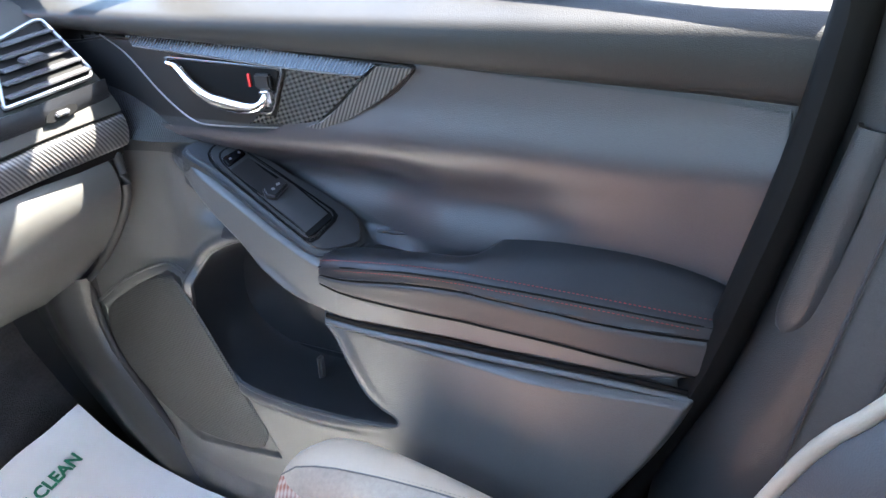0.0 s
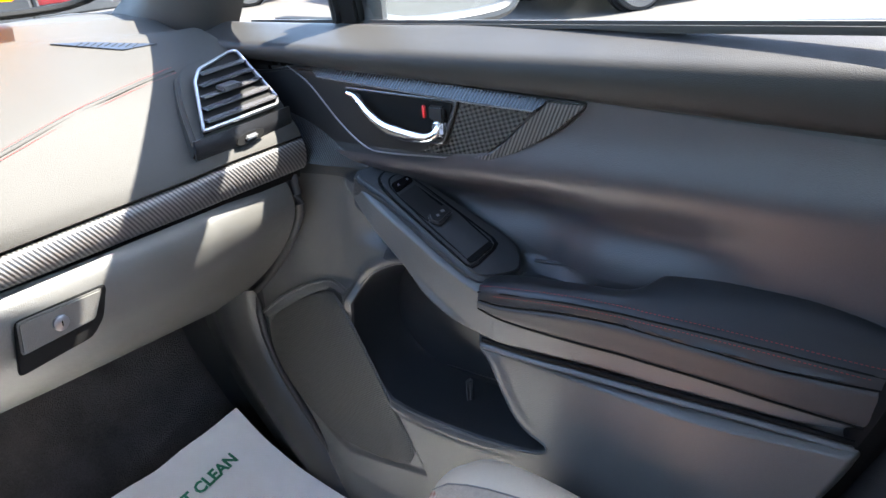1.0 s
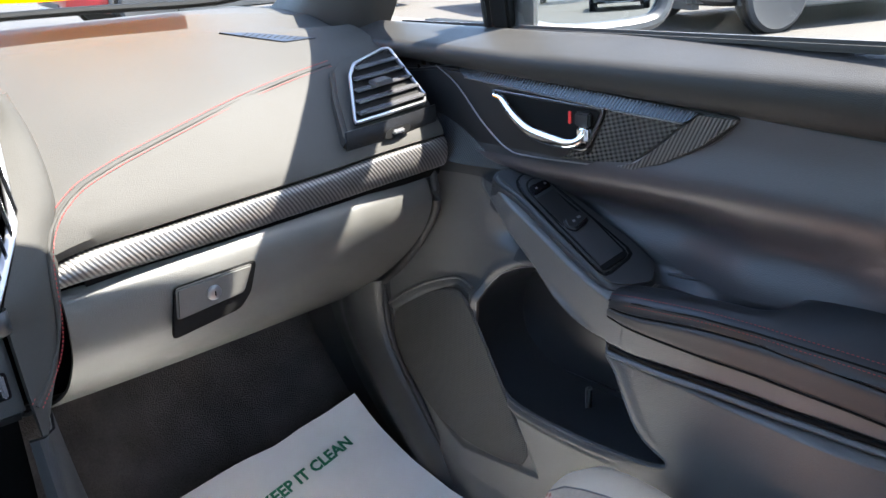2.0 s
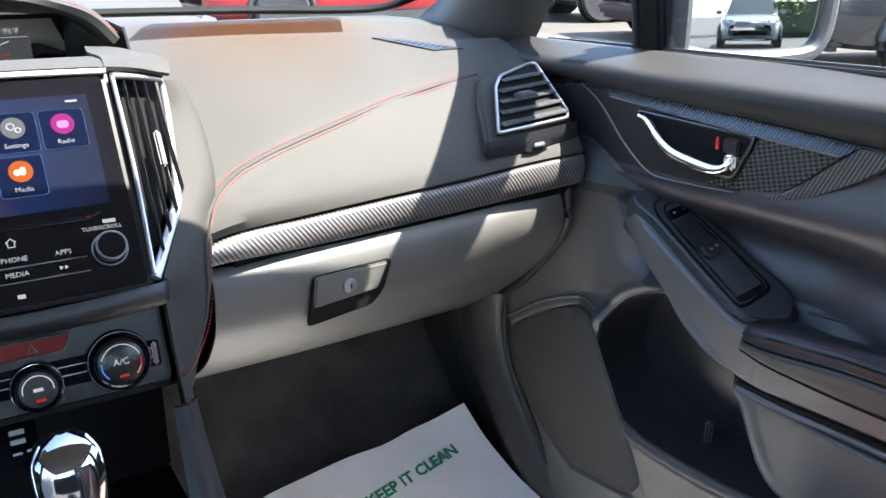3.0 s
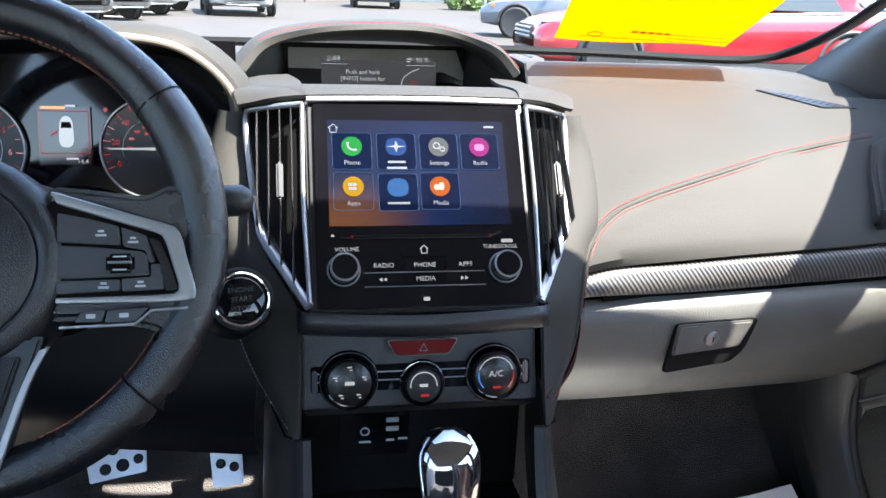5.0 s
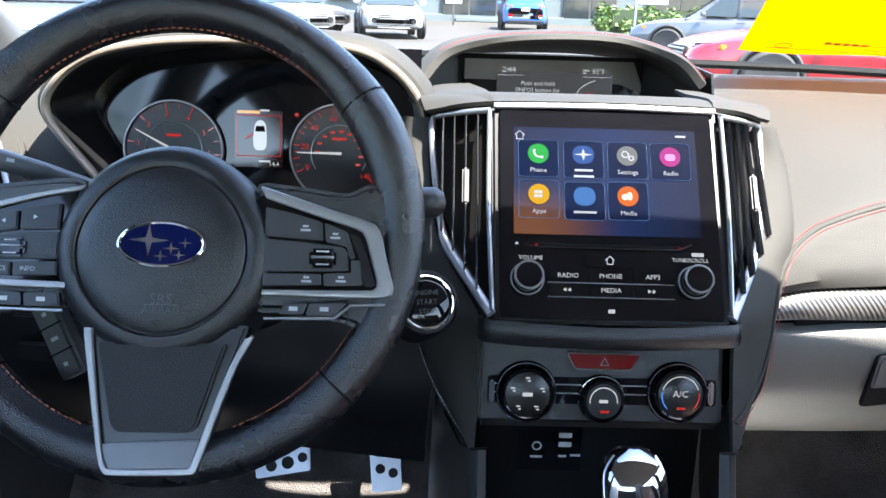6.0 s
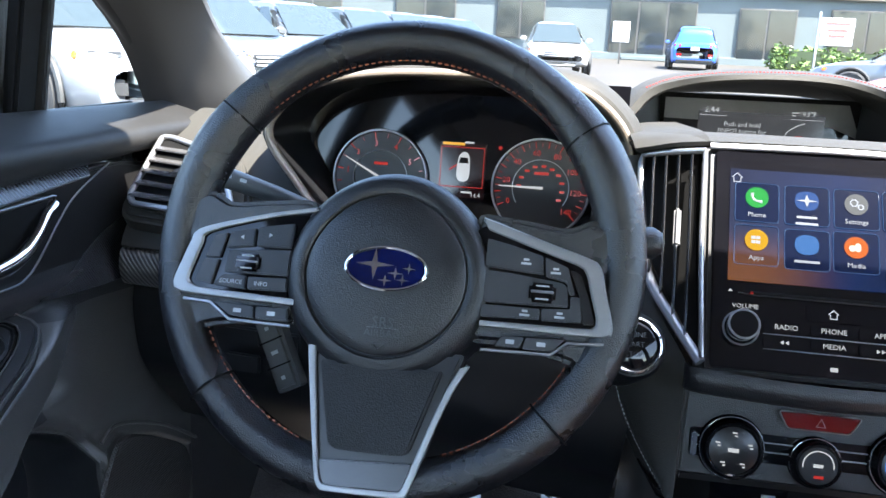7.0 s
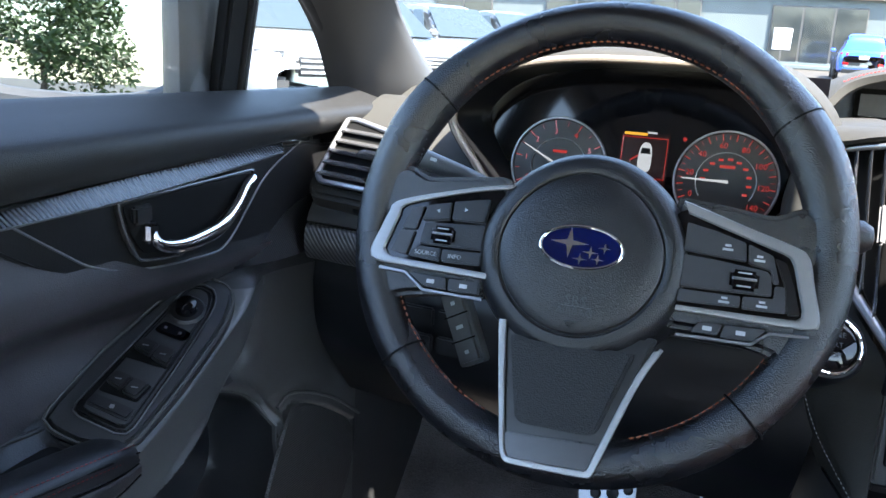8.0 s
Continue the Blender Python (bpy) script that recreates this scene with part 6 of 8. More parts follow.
def gauge(cx, cy, r, labels, start, sweep, needle, ticks):
    c = FACE @ Matrix.Translation((cx, cy, 0.001))
    g = part("gauge", turned([(0, 0.001), (r * 0.96, 0.001), (r, 0.004), (r * 1.03, 0.003), (r * 1.03, -0.002)], 56), GAUGE, cluster, "round gauge with red numerals", xf=c)
    part("gauge_rim", tube([(r * math.cos(a * math.pi / 28), r * math.sin(a * math.pi / 28), 0.004) for a in range(56)], 0.0012, 0.0012, 6, True), SILVER, g, xf=c)
    part("inner_ring", tube([(r * 0.58 * math.cos(a), r * 0.58 * math.sin(a), 0.002) for a in np.linspace(-0.6, math.pi + 0.6, 40)], 0.0006, 0.0005, 5), SILVER, g, xf=c)
    for k in range(ticks):
        a = radians(start - sweep * k / (ticks - 1))
        long = k % 2 == 0
        t = c @ Matrix.Translation((r * 0.89 * math.cos(a), r * 0.89 * math.sin(a), 0.0016)) @ Matrix.Rotation(a, 4, "Z")
        part("tick", box(r * (0.14 if long else 0.09), 0.001 if long else 0.0006, 0.0003, 0, 1), RED_GLOW, g, xf=t)
    for k, word in enumerate(labels):
        a = radians(start - sweep * k / (len(labels) - 1))
        lettering(word, r * 0.165, c @ Matrix.Translation((r * 0.72 * math.cos(a), r * 0.72 * math.sin(a), 0.0018)), RED_GLOW, g)
    a = radians(needle)
    part("needle", tube([(-r * 0.05 * math.cos(a), -r * 0.05 * math.sin(a), 0.004), (r * 0.86 * math.cos(a), r * 0.86 * math.sin(a), 0.004)], [0.0016, 0.0006], 0.0006, 6), PALE, g, "white needle", xf=c)
    bars(g, RED_GLOW, c @ lift(0.0018), [(0, r * 0.3, r * 0.3)], r * 0.06)
    if len(labels) > 7 and labels[1] == "20":
        bars(g, RED_GLOW, c @ lift(0.0018), [(r * 0.45 * math.cos(radians(a)), r * 0.45 * math.sin(radians(a)), r * 0.1) for a in range(-30, 200, 23)], r * 0.05)


gauge(-0.0925, -0.004, 0.052, ("0", "1", "2", "3", "4", "5", "6", "7"), 205, 245, 152, 15)
gauge(0.084, -0.003, 0.052, ("0", "20", "40", "60", "80", "100", "120", "140"), 205, 245, 180, 29)
mid_panel = part("centre_display", slab([(-0.028, -0.02), (0.023, -0.02), (0.023, 0.04), (-0.028, 0.04)], 0.001, 0), glow("centre_lcd", (0.03, 0.01, 0.012), 0.03), cluster, xf=FACE @ lift(0.001))
part("red_frame", tube([(-0.026, -0.008, 0), (0.021, -0.008, 0), (0.021, 0.035, 0), (-0.026, 0.035, 0)], 0.0006, 0.0003, 4, True), RED_GLOW, mid_panel, xf=FACE @ lift(0.0014))
part("car_symbol", slab(rounded([(-0.0075, -0.002), (0.0055, -0.002), (0.0065, 0.012), (0.005, 0.03), (-0.006, 0.03), (-0.0085, 0.012)], 2), 0.0006, 0.0002), PALE, mid_panel, "white car symbol with its door open", xf=FACE @ lift(0.0018))
part("car_symbol_glass", slab([(-0.006, 0.018), (0.0045, 0.018), (0.0035, 0.024), (-0.005, 0.024)], 0.0004, 0), BLACK, mid_panel, xf=FACE @ lift(0.0021))
part("open_door_mark", tube([(-0.008, 0.016, 0), (-0.0165, 0.010, 0)], 0.0009, 0.0003, 4), RED_GLOW, mid_panel, xf=FACE @ lift(0.0018))
bars(mid_panel, ORANGE_GLOW, FACE @ lift(0.0016), [(-0.013, 0.0385, 0.024)], 0.003)
bars(mid_panel, PALE, FACE @ lift(0.0016), [(0.004, 0.0405, 0.01), (0.004, -0.0135, 0.012)], 0.002)
lettering("14.4", 0.0065, FACE @ Matrix.Translation((0.014, -0.0165, 0.0016)), PALE, mid_panel)
part("warning_light", turned([(0, 0.0003), (0.0022, 0.0003), (0.0022, 0)], 10), RED_GLOW, cluster, xf=FACE @ Matrix.Translation((0.038, 0.037, 0.0012)))

# ---- column, stalks, start button, lower dash on the driver's side ----
knee = thing("lower_dash", (-0.4, 1.05, 0.8), "dark lower dash panel under the steering column", "dash panel")
part("panel", sheet(skin([[(-0.70, 1.045, 1.005), (-0.45, 1.02, 1.005), (-0.13, 0.96, 1.01)], [(-0.70, 1.04, 0.97), (-0.45, 1.01, 0.965), (-0.15, 0.965, 0.965)], [(-0.70, 1.06, 0.90), (-0.45, 1.02, 0.89), (-0.16, 0.98, 0.88)], [(-0.70, 1.15, 0.80), (-0.45, 1.12, 0.79), (-0.16, 1.08, 0.78)]], 30, 24), 0.004, (0, -1, 0)), SMOOTH_DARK, knee)
part("upper_panel", sheet(skin([[(-0.56, 1.05, 1.09), (-0.45, 1.05, 1.075), (-0.3, 1.05, 1.072), (-0.15, 1.03, 1.085)], [(-0.57, 1.03, 1.045), (-0.45, 1.02, 1.04), (-0.3, 1.0, 1.04), (-0.13, 0.97, 1.06)], [(-0.57, 1.03, 1.0), (-0.45, 1.0, 1.0), (-0.3, 0.98, 1.0), (-0.12, 0.94, 1.01)]], 24, 14), 0.004, (0, -1, 0)), SMOOTH_DARK, knee)
SWB = axes_at((-0.585, 1.012, 1.0), (1, -0.1, 0), (0, 0, 1))
for x, z in ((0.03, -0.03), (0.075, -0.03), (0.03, -0.06), (0.075, -0.06)):
    part("switch_blank", box(0.04, 0.02, 0.006, 0.002, 2), SMOOTH_DARK, knee, xf=SWB @ Matrix.Translation((x, z, 0.004)))
btn = thing("start_button", (-0.19, 0.9, 1.03), "round engine start button with a bright ring", "start button")
SB = axes_at((-0.1645, 0.885, 1.045), (1, 0.2, 0), (-0.1, 0.45, 0.9))
part("housing", turned([(0.0, 0.0), (0.026, 0.0), (0.029, -0.004), (0.03, -0.05)], 40), SMOOTH_DARK, btn, xf=SB @ lift(-0.002))
part("ring", tube([(0.0225 * math.cos(a * math.pi / 20), 0.0225 * math.sin(a * math.pi / 20), 0.0) for a in range(40)], 0.0016, 0.0016, 8, True), CHROME, btn, "bright chrome ring", xf=SB)
part("cap", turned([(0.0, 0.0015), (0.018, 0.0015), (0.02, 0.0)], 36), GLOSS, btn, xf=SB)
for k, word in enumerate(("ENGINE", "START", "STOP")):
    lettering(word, 0.0062, SB @ Matrix.Translation((0, 0.008 - 0.008 * k, 0.0019)), KEY_GREY, btn)

# ---- steering wheel ----
WH = axes_at((-0.35, 0.792, 1.131), (1, 0, 0), (0, 0.406, 0.914))
wheel = thing("steering_wheel", (-0.35, 0.80, 1.1), "black leather steering wheel with orange stitching and silver spokes", "steering wheel")
R = 0.1655
ring = [(R * math.cos(a), R * 1.0 * math.sin(a), -0.008) for a in np.linspace(0, 2 * math.pi, 97)[:-1]]
grip = [0.0168 + 0.0022 * (math.exp(-((math.degrees(a) - 28) / 14) ** 2) + math.exp(-((math.degrees(a) - 152) / 14) ** 2)) for a in np.linspace(0, 2 * math.pi, 97)[:-1]]
part("rim", tube(ring, grip, [g * 1.06 for g in grip], 20, True, up=(0, 0, 1)), LEATHER, wheel, "grained black leather rim", xf=WH)
for a in (36, 144, 222, 318):
    t = radians(a)
    ringlet = [((R + 0.0182 * math.cos(b)) * math.cos(t), (R + 0.0182 * math.cos(b)) * math.sin(t), -0.008 + 0.0192 * math.sin(b)) for b in np.linspace(0, 2 * math.pi, 25)[:-1]]
    part("rim_joint", tube(ringlet, 0.0009, 0.0009, 5, True, up=(math.cos(t), math.sin(t), 0.3)), BLACK, wheel, xf=WH)
for lo, hi in ((40, 140), (150, 250), (290, 390)):
    arc = [((R - 0.0165) * math.cos(radians(a)), (R - 0.0165) * math.sin(radians(a)), -0.0035) for a in np.linspace(lo, hi, 24)]
    part("stitching", stitches(arc, 0.005, 0.0007), ORANGE_THREAD, wheel, "orange thread along the inner rim", xf=WH, kind="stuff")
HUB = WH @ Matrix.Translation((0.0, -0.02, 0.0))
hub_rows = []
for z, k in ((-0.045, 1.06), (-0.02, 1.07), (-0.002, 1.055), (0.0065, 1.02), (0.0115, 0.96), (0.014, 0.89), (0.0142, 0.825), (0.0132, 0.806), (0.0112, 0.80), (0.0112, 0.79), (0.0138, 0.782), (0.0148, 0.765), (0.0168, 0.65), (0.018, 0.4), (0.0185, 0.02)):
    hub_rows.append([(0.0725 * k * math.cos(a) * (1 + 0.02 * math.cos(2 * a)), 0.0725 * k * math.sin(a) * (1 + 0.03 * math.sin(a) ** 2 * (a < math.pi)), z) for a in np.linspace(0, 2 * math.pi, 65)])
part("airbag_hub", sheet(hub_rows), PLASTIC, wheel, "round grained airbag cover", xf=HUB)
EMB = HUB @ Matrix.Translation((0.0015, 0.004, 0.0165))
emb = part("emblem", slab([(0.0285 * math.cos(a), 0.0145 * math.sin(a)) for a in np.linspace(0, 2 * math.pi, 41)[:-1]], 0.003, 0.0008), material("deep_blue_enamel", (0.001, 0.004, 0.04), 0.12, vary=0.3, spec=0.35), wheel, "oval blue emblem with a chrome edge", xf=EMB @ lift(0.0035))
part("emblem_ring", tube([(0.029 * math.cos(a), 0.015 * math.sin(a), 0.003) for a in np.linspace(0, 2 * math.pi, 49)[:-1]], 0.0014, 0.0014, 8, True), CHROME, emb, xf=EMB)
def star(r):
    return [(r * k * math.cos(a), r * 0.8 * k * math.sin(a)) for a, k in ((0, 1), (math.pi / 4, 0.22), (math.pi / 2, 1), (3 * math.pi / 4, 0.22), (math.pi, 1), (5 * math.pi / 4, 0.22), (3 * math.pi / 2, 1), (7 * math.pi / 4, 0.22))]
for x, y, r in ((-0.0085, 0.0025, 0.014), (0.007, -0.003, 0.006), (0.0165, 0.001, 0.005), (0.0, -0.0085, 0.0055), (0.0125, -0.0075, 0.005)):
    part("emblem_star", slab(star(r), 0.0005, 0), CHROME, emb, xf=EMB @ Matrix.Translation((x, y, 0.0041)))
MOULDED = material("moulded_lettering", (0.06, 0.062, 0.066), 0.3, vary=0.1)
lettering("SRS", 0.0105, HUB @ Matrix.Translation((0.0035, -0.034, 0.0186)), MOULDED, wheel)
lettering("AIRBAG", 0.0075, HUB @ Matrix.Translation((0.0035, -0.0415, 0.0182)), MOULDED, wheel)
part("rule", box(0.024, 0.0006, 0.0008, 0, 1), MOULDED, wheel, xf=HUB @ Matrix.Translation((0.0035, -0.0375, 0.0182)))
part("airbag_mark", tube([(-0.003, -0.0485, 0.0165), (0.006, -0.0485, 0.0165), (0.001, -0.0525, 0.016)], 0.0006, 0.0005, 5, True), MOULDED, wheel, xf=HUB @ lift(0.001))
SPK = WH @ lift(0.006)


def band(outer, inner, lift_z=0.006, n=44):
    """A flat bright moulding between two lines, slightly crowned."""
    a, b = curve_through([(x, y, lift_z - 0.002) for x, y in outer], n), curve_through([(x, y, lift_z - 0.002) for x, y in inner], n)
    return sheet([[p, p.lerp(q, 0.12) + Vector((0, 0, 0.002)), p.lerp(q, 0.5) + Vector((0, 0, 0.0024)), p.lerp(q, 0.88) + Vector((0, 0, 0.002)), q] for p, q in zip(a, b)], 0.003, (0, 0, 1))


def flat(points):
    return [Vector((x, y, 0)) for x, y in points]


for s in (1, -1):
    pad = [(0.06, 0.034), (0.1, 0.03), (0.128, 0.026), (0.142, 0.036), (0.156, 0.03), (0.163, 0.0), (0.166, -0.04), (0.158, -0.074), (0.145, -0.078), (0.134, -0.068), (0.09, -0.06), (0.06, -0.06)]
    spoke = part("spoke", slab(corners([Vector((s * x, y, 0)) for x, y in pad], 0.008), 0.018, 0.006, 3), LEATHER, wheel, "leather-wrapped spoke with buttons", xf=SPK @ lift(-0.001))
    if s > 0:
        outer = [(0.066, 0.0286), (0.0759, 0.0256), (0.1164, 0.0129), (0.1392, 0.0061), (0.1499, 0.0001), (0.1555, -0.02), (0.1612, -0.0418), (0.1586, -0.0478), (0.1387, -0.0492), (0.07, -0.0485)]
        inner = [(0.07, 0.0195), (0.08, 0.0162), (0.1172, 0.0043), (0.1363, -0.0018), (0.1408, -0.0075), (0.1450, -0.022), (0.1495, -0.0379), (0.1473, -0.0424), (0.1387, -0.0438), (0.07, -0.0446)]
        keys = [[(0.07, 0.0135), (0.0889, 0.0097), (0.1099, 0.0039), (0.1115, -0.0092), (0.07, -0.0065)], [(0.1113, 0.0034), (0.128, -0.0028), (0.1338, -0.0212), (0.1298, -0.0216), (0.1274, -0.0131), (0.1128, -0.0101)], [(0.07, -0.009), (0.0925, -0.0104), (0.1254, -0.0138), (0.1285, -0.0172), (0.1297, -0.0303), (0.07, -0.0318)],
                [(0.07, -0.0335), (0.1106, -0.0330), (0.1109, -0.0405), (0.07, -0.042)], [(0.1119, -0.0327), (0.1312, -0.0315), (0.1309, -0.0228), (0.1373, -0.0226), (0.1399, -0.0402), (0.1123, -0.0412)]]
        low_keys = [[(0.0864, -0.0540), (0.1018, -0.0537), (0.0992, -0.0614), (0.0817, -0.0616)], [(0.1029, -0.0537), (0.1297, -0.0526), (0.1213, -0.0618), (0.1009, -0.0622)]]
        marks = [(0.0985, -0.001), (0.1195, -0.006), None, (0.1005, -0.037), (0.1245, -0.0365)]
        roll_at, lower = (0.1115, -0.0222), [(0.072, -0.0648, 0.004), (0.1206, -0.0637, 0.004), (0.1315, -0.0546, 0.004), (0.1557, -0.0534, 0.003)]
        shade = [(0.1289, -0.0036), (0.1368, -0.0063), (0.1432, -0.0222), (0.1489, -0.0405), (0.1405, -0.0413), (0.1373, -0.0228)]
    else:
        outer = [(-0.0555, 0.0262), (-0.0928, 0.0186), (-0.1431, 0.0040), (-0.1505, -0.0065), (-0.1555, -0.022), (-0.1597, -0.0378), (-0.1547, -0.0445), (-0.1303, -0.0462), (-0.065, -0.0476)]
        inner = [(-0.06, 0.0219), (-0.092, 0.0149), (-0.1359, 0.0011), (-0.1405, -0.0075), (-0.1445, -0.022), (-0.1475, -0.0350), (-0.143, -0.0388), (-0.1315, -0.0405), (-0.065, -0.0426)]
        keys = [[(-0.1201, 0.0022), (-0.1014, 0.0068), (-0.1009, -0.0066), (-0.1222, -0.0098)], [(-0.0994, 0.0075), (-0.072, 0.0125), (-0.0725, -0.0062), (-0.0993, -0.0067)], [(-0.1195, -0.0111), (-0.072, -0.0076), (-0.072, -0.0266), (-0.1213, -0.0277)], [(-0.1282, -0.0378), (-0.1212, -0.0294), (-0.1039, -0.0294), (-0.1034, -0.0391)], [(-0.1022, -0.0298), (-0.072, -0.0287), (-0.072, -0.038), (-0.1018, -0.0391)]]
        low_keys = [[(-0.1251, -0.0503), (-0.0955, -0.0509), (-0.0938, -0.0596), (-0.1118, -0.0589)], [(-0.0934, -0.0509), (-0.0694, -0.05), (-0.068, -0.0594), (-0.0926, -0.0600)]]
        marks = [(-0.1105, -0.001), (-0.089, 0.002), None, None, None]
        roll_at, lower = (-0.103, -0.0195), [(-0.066, -0.0625, 0.004), (-0.112, -0.0618, 0.004), (-0.1285, -0.0505, 0.004), (-0.15, -0.0495, 0.003)]
        shade = [(-0.1201, 0.0032), (-0.1319, -0.0005), (-0.1369, -0.0175), (-0.142, -0.035), (-0.1282, -0.038), (-0.122, -0.02)]
    part("spoke_well", slab(corners(flat(outer[1:-1] + [(s * 0.062, -0.046), (s * 0.062, 0.02)]), 0.003), 0.004, 0), GLOSS, spoke, xf=SPK @ lift(0.0022))
    part("silver_frame", band(outer, inner), SPOKE_METAL, spoke, "satin silver spoke frame", xf=SPK)
    if s < 0:
        for a, b in ((0.0, 0.48), (0.52, 1.0)):
            pick = lambda f: (Vector((-0.1319, -0.001)).lerp(Vector((-0.1425, -0.0355)), f), Vector((-0.1222, 0.0018)).lerp(Vector((-0.1300, -0.0375)), f))
            (p0, p1), (q0, q1) = pick(a), pick(b)
            part("side_key", slab(corners(flat([p0[:2], p1[:2], q1[:2], q0[:2]]), 0.001), 0.003, 0.0006), KEY_GREY, spoke, "grey side key", xf=SPK @ lift(0.0056))
    else:
        part("side_panel", slab(corners(flat(shade), 0.002), 0.003, 0.0006), SMOOTH_DARK, spoke, xf=SPK @ lift(0.0045))
    for j, k in enumerate(keys):
        key = part("button", slab(corners(flat(k), 0.0014), 0.004, 0.0009), KEY_GREY if s > 0 else SATIN_TRIM, spoke, xf=SPK @ lift(0.0056))
        at = marks[j]
        if at and s > 0:
            bars(key, GREY_MARK, SPK @ Matrix.Translation((at[0], at[1], 0.0059)), [(0, 0.0014, 0.004), (0, -0.0014, 0.007)], 0.0016)
        elif at:
            f = 1 if j else -1
            part("arrow_mark", slab(flat([(at[0] - f * 0.0012, at[1] - 0.0016), (at[0] + f * 0.0016, at[1]), (at[0] - f * 0.0012, at[1] + 0.0016)]), 0.0002, 0), GREY_MARK, key, xf=SPK @ lift(0.0060))
    if s < 0:
        lettering("SOURCE", 0.0046, SPK @ Matrix.Translation((-0.1145, -0.0345, 0.0060)), GREY_MARK, spoke)
        lettering("INFO", 0.0046, SPK @ Matrix.Translation((-0.0915, -0.0345, 0.0060)), GREY_MARK, spoke)
    roll = part("scroll_wheel", box(0.0185, 0.0135, 0.008, 0.0025, 3), GLOSS, spoke, xf=SPK @ Matrix.Translation((*roll_at, 0.0055)))
    part("wheel_ridge", box(0.016, 0.0018, 0.002, 0.0006, 1), SILVER, roll, xf=SPK @ Matrix.Translation((roll_at[0], roll_at[1] + 0.0005, 0.0097)))
    for dy in (0.0045, -0.0045):
        part("roll_mark", box(0.009, 0.0011, 0.0006, 0.0002, 1), GREY_MARK, roll, xf=SPK @ Matrix.Translation((roll_at[0], roll_at[1] + dy, 0.0094)))
    part("low_key_well", slab(corners(flat([low_keys[0][0], (low_keys[1][1][0], low_keys[1][1][1] + 0.001), (low_keys[1][1][0], low_keys[1][1][1] - 0.004), low_keys[1][2], low_keys[0][3]] if s > 0 else [low_keys[0][0], low_keys[1][1], low_keys[1][2], low_keys[0][3]]), 0.002), 0.004, 0), GLOSS, spoke, xf=SPK @ lift(0.0035))
    for k in low_keys:
        key = part("button", slab(corners(flat(k), 0.0015), 0.004, 0.001), KEY_GREY if s > 0 else SATIN_TRIM, spoke, xf=SPK @ lift(0.005))
        bars(key, GREY_MARK, SPK @ Matrix.Translation((sum(q[0] for q in k) / 4, sum(q[1] for q in k) / 4, 0.0054)), [(0, 0, 0.006)], 0.003)
    part("lower_edge", tube(lower, 0.0012, 0.001, 6, up=(0, 0, 1)), SILVER, spoke, xf=SPK)
low = part("lower_spoke", slab(corners(flat([(-0.050, -0.07), (0.062, -0.07), (0.05, -0.105), (0.034, -0.165), (0.027, -0.173), (-0.025, -0.173), (-0.033, -0.166), (-0.042, -0.116)]), 0.003), 0.016, 0.003), SMOOTH_DARK, wheel, "lower spoke", xf=WH @ lift(0.008))
part("silver_frame", band([(-0.050, -0.074), (-0.049, -0.0817), (-0.0427, -0.1161), (-0.0335, -0.163), (-0.0291, -0.1705), (-0.023, -0.1725), (0.025, -0.1715), (0.031, -0.1695), (0.0345, -0.1635), (0.0534, -0.1054), (0.0667, -0.0775)], [(-0.0436, -0.074), (-0.0426, -0.0836), (-0.0377, -0.1161), (-0.0306, -0.158), (-0.0271, -0.1655), (-0.022, -0.1675), (0.0235, -0.1665), (0.028, -0.1645), (0.0305, -0.1585), (0.0484, -0.1044), (0.0597, -0.0795)], 0.0125, 60), SPOKE_METAL, low, "satin silver frame", xf=WH)
part("silver_foot", slab(corners(flat([(-0.0325, -0.1515), (0.0340, -0.1475), (0.0288, -0.1674), (-0.0262, -0.1690)]), 0.003), 0.004, 0.001), material("dark_spoke_foot", (0.055, 0.055, 0.057), 0.28, 0.7, vary=0.15), low, "satin silver foot of the spoke", xf=WH @ lift(0.0115))
part("grained_plate", slab(corners(flat([(-0.0395, -0.083), (0.0485, -0.083), (0.0450, -0.0935), (0.0310, -0.1399), (0.026, -0.1435), (-0.0219, -0.1437), (-0.0269, -0.1395)]), 0.003), 0.006, 0.002), material("grained_wheel_plastic", (0.0085, 0.0088, 0.0098), 0.42, spec=0.28, grain=0.6, scale=900, vary=0.15), low, "grained black cover plate", xf=WH @ lift(0.0130))
column = thing("steering_column", (-0.35, 0.95, 1.0), "dark steering column cover with two stalks", "steering column")
part("cover", tube([WH @ Vector((0, -0.005, -0.03)), WH @ Vector((0, 0.0, -0.1)), WH @ Vector((0, 0.005, -0.25))], [0.055, 0.075, 0.085], [0.05, 0.06, 0.07], 28), SMOOTH_DARK, column)
part("stalk", tube([(-0.30, 0.91, 1.10), (-0.22, 0.89, 1.12), (-0.19, 0.875, 1.13), (-0.175, 0.868, 1.134)], [0.009, 0.008, 0.0105, 0.0115], steps=16), PLASTIC, column, "dark wiper stalk")
part("stalk_tip", turned([(0.0, 0.012), (0.008, 0.010), (0.0125, 0.003), (0.0125, -0.012), (0.011, -0.016)], 20), PLASTIC, column, xf=axes_at((-0.163, 0.863, 1.137), (0, 1, 0.3), (-0.05, -0.3, 1)))
part("stalk", tube([(-0.42, 0.91, 1.12), (-0.485, 0.91, 1.143), (-0.525, 0.905, 1.155), (-0.555, 0.90, 1.16)], [0.008, 0.008, 0.0095, 0.009], steps=16), HARD, column, "grey light stalk with marks")
bars(column, GREY_MARK, axes_at((-0.515, 0.8965, 1.157), (1, 0.05, -0.25), (0.2, 0.3, 0.95)), [(-0.018, 0, 0.006), (-0.006, 0, 0.004), (0.007, 0, 0.006)], 0.003)
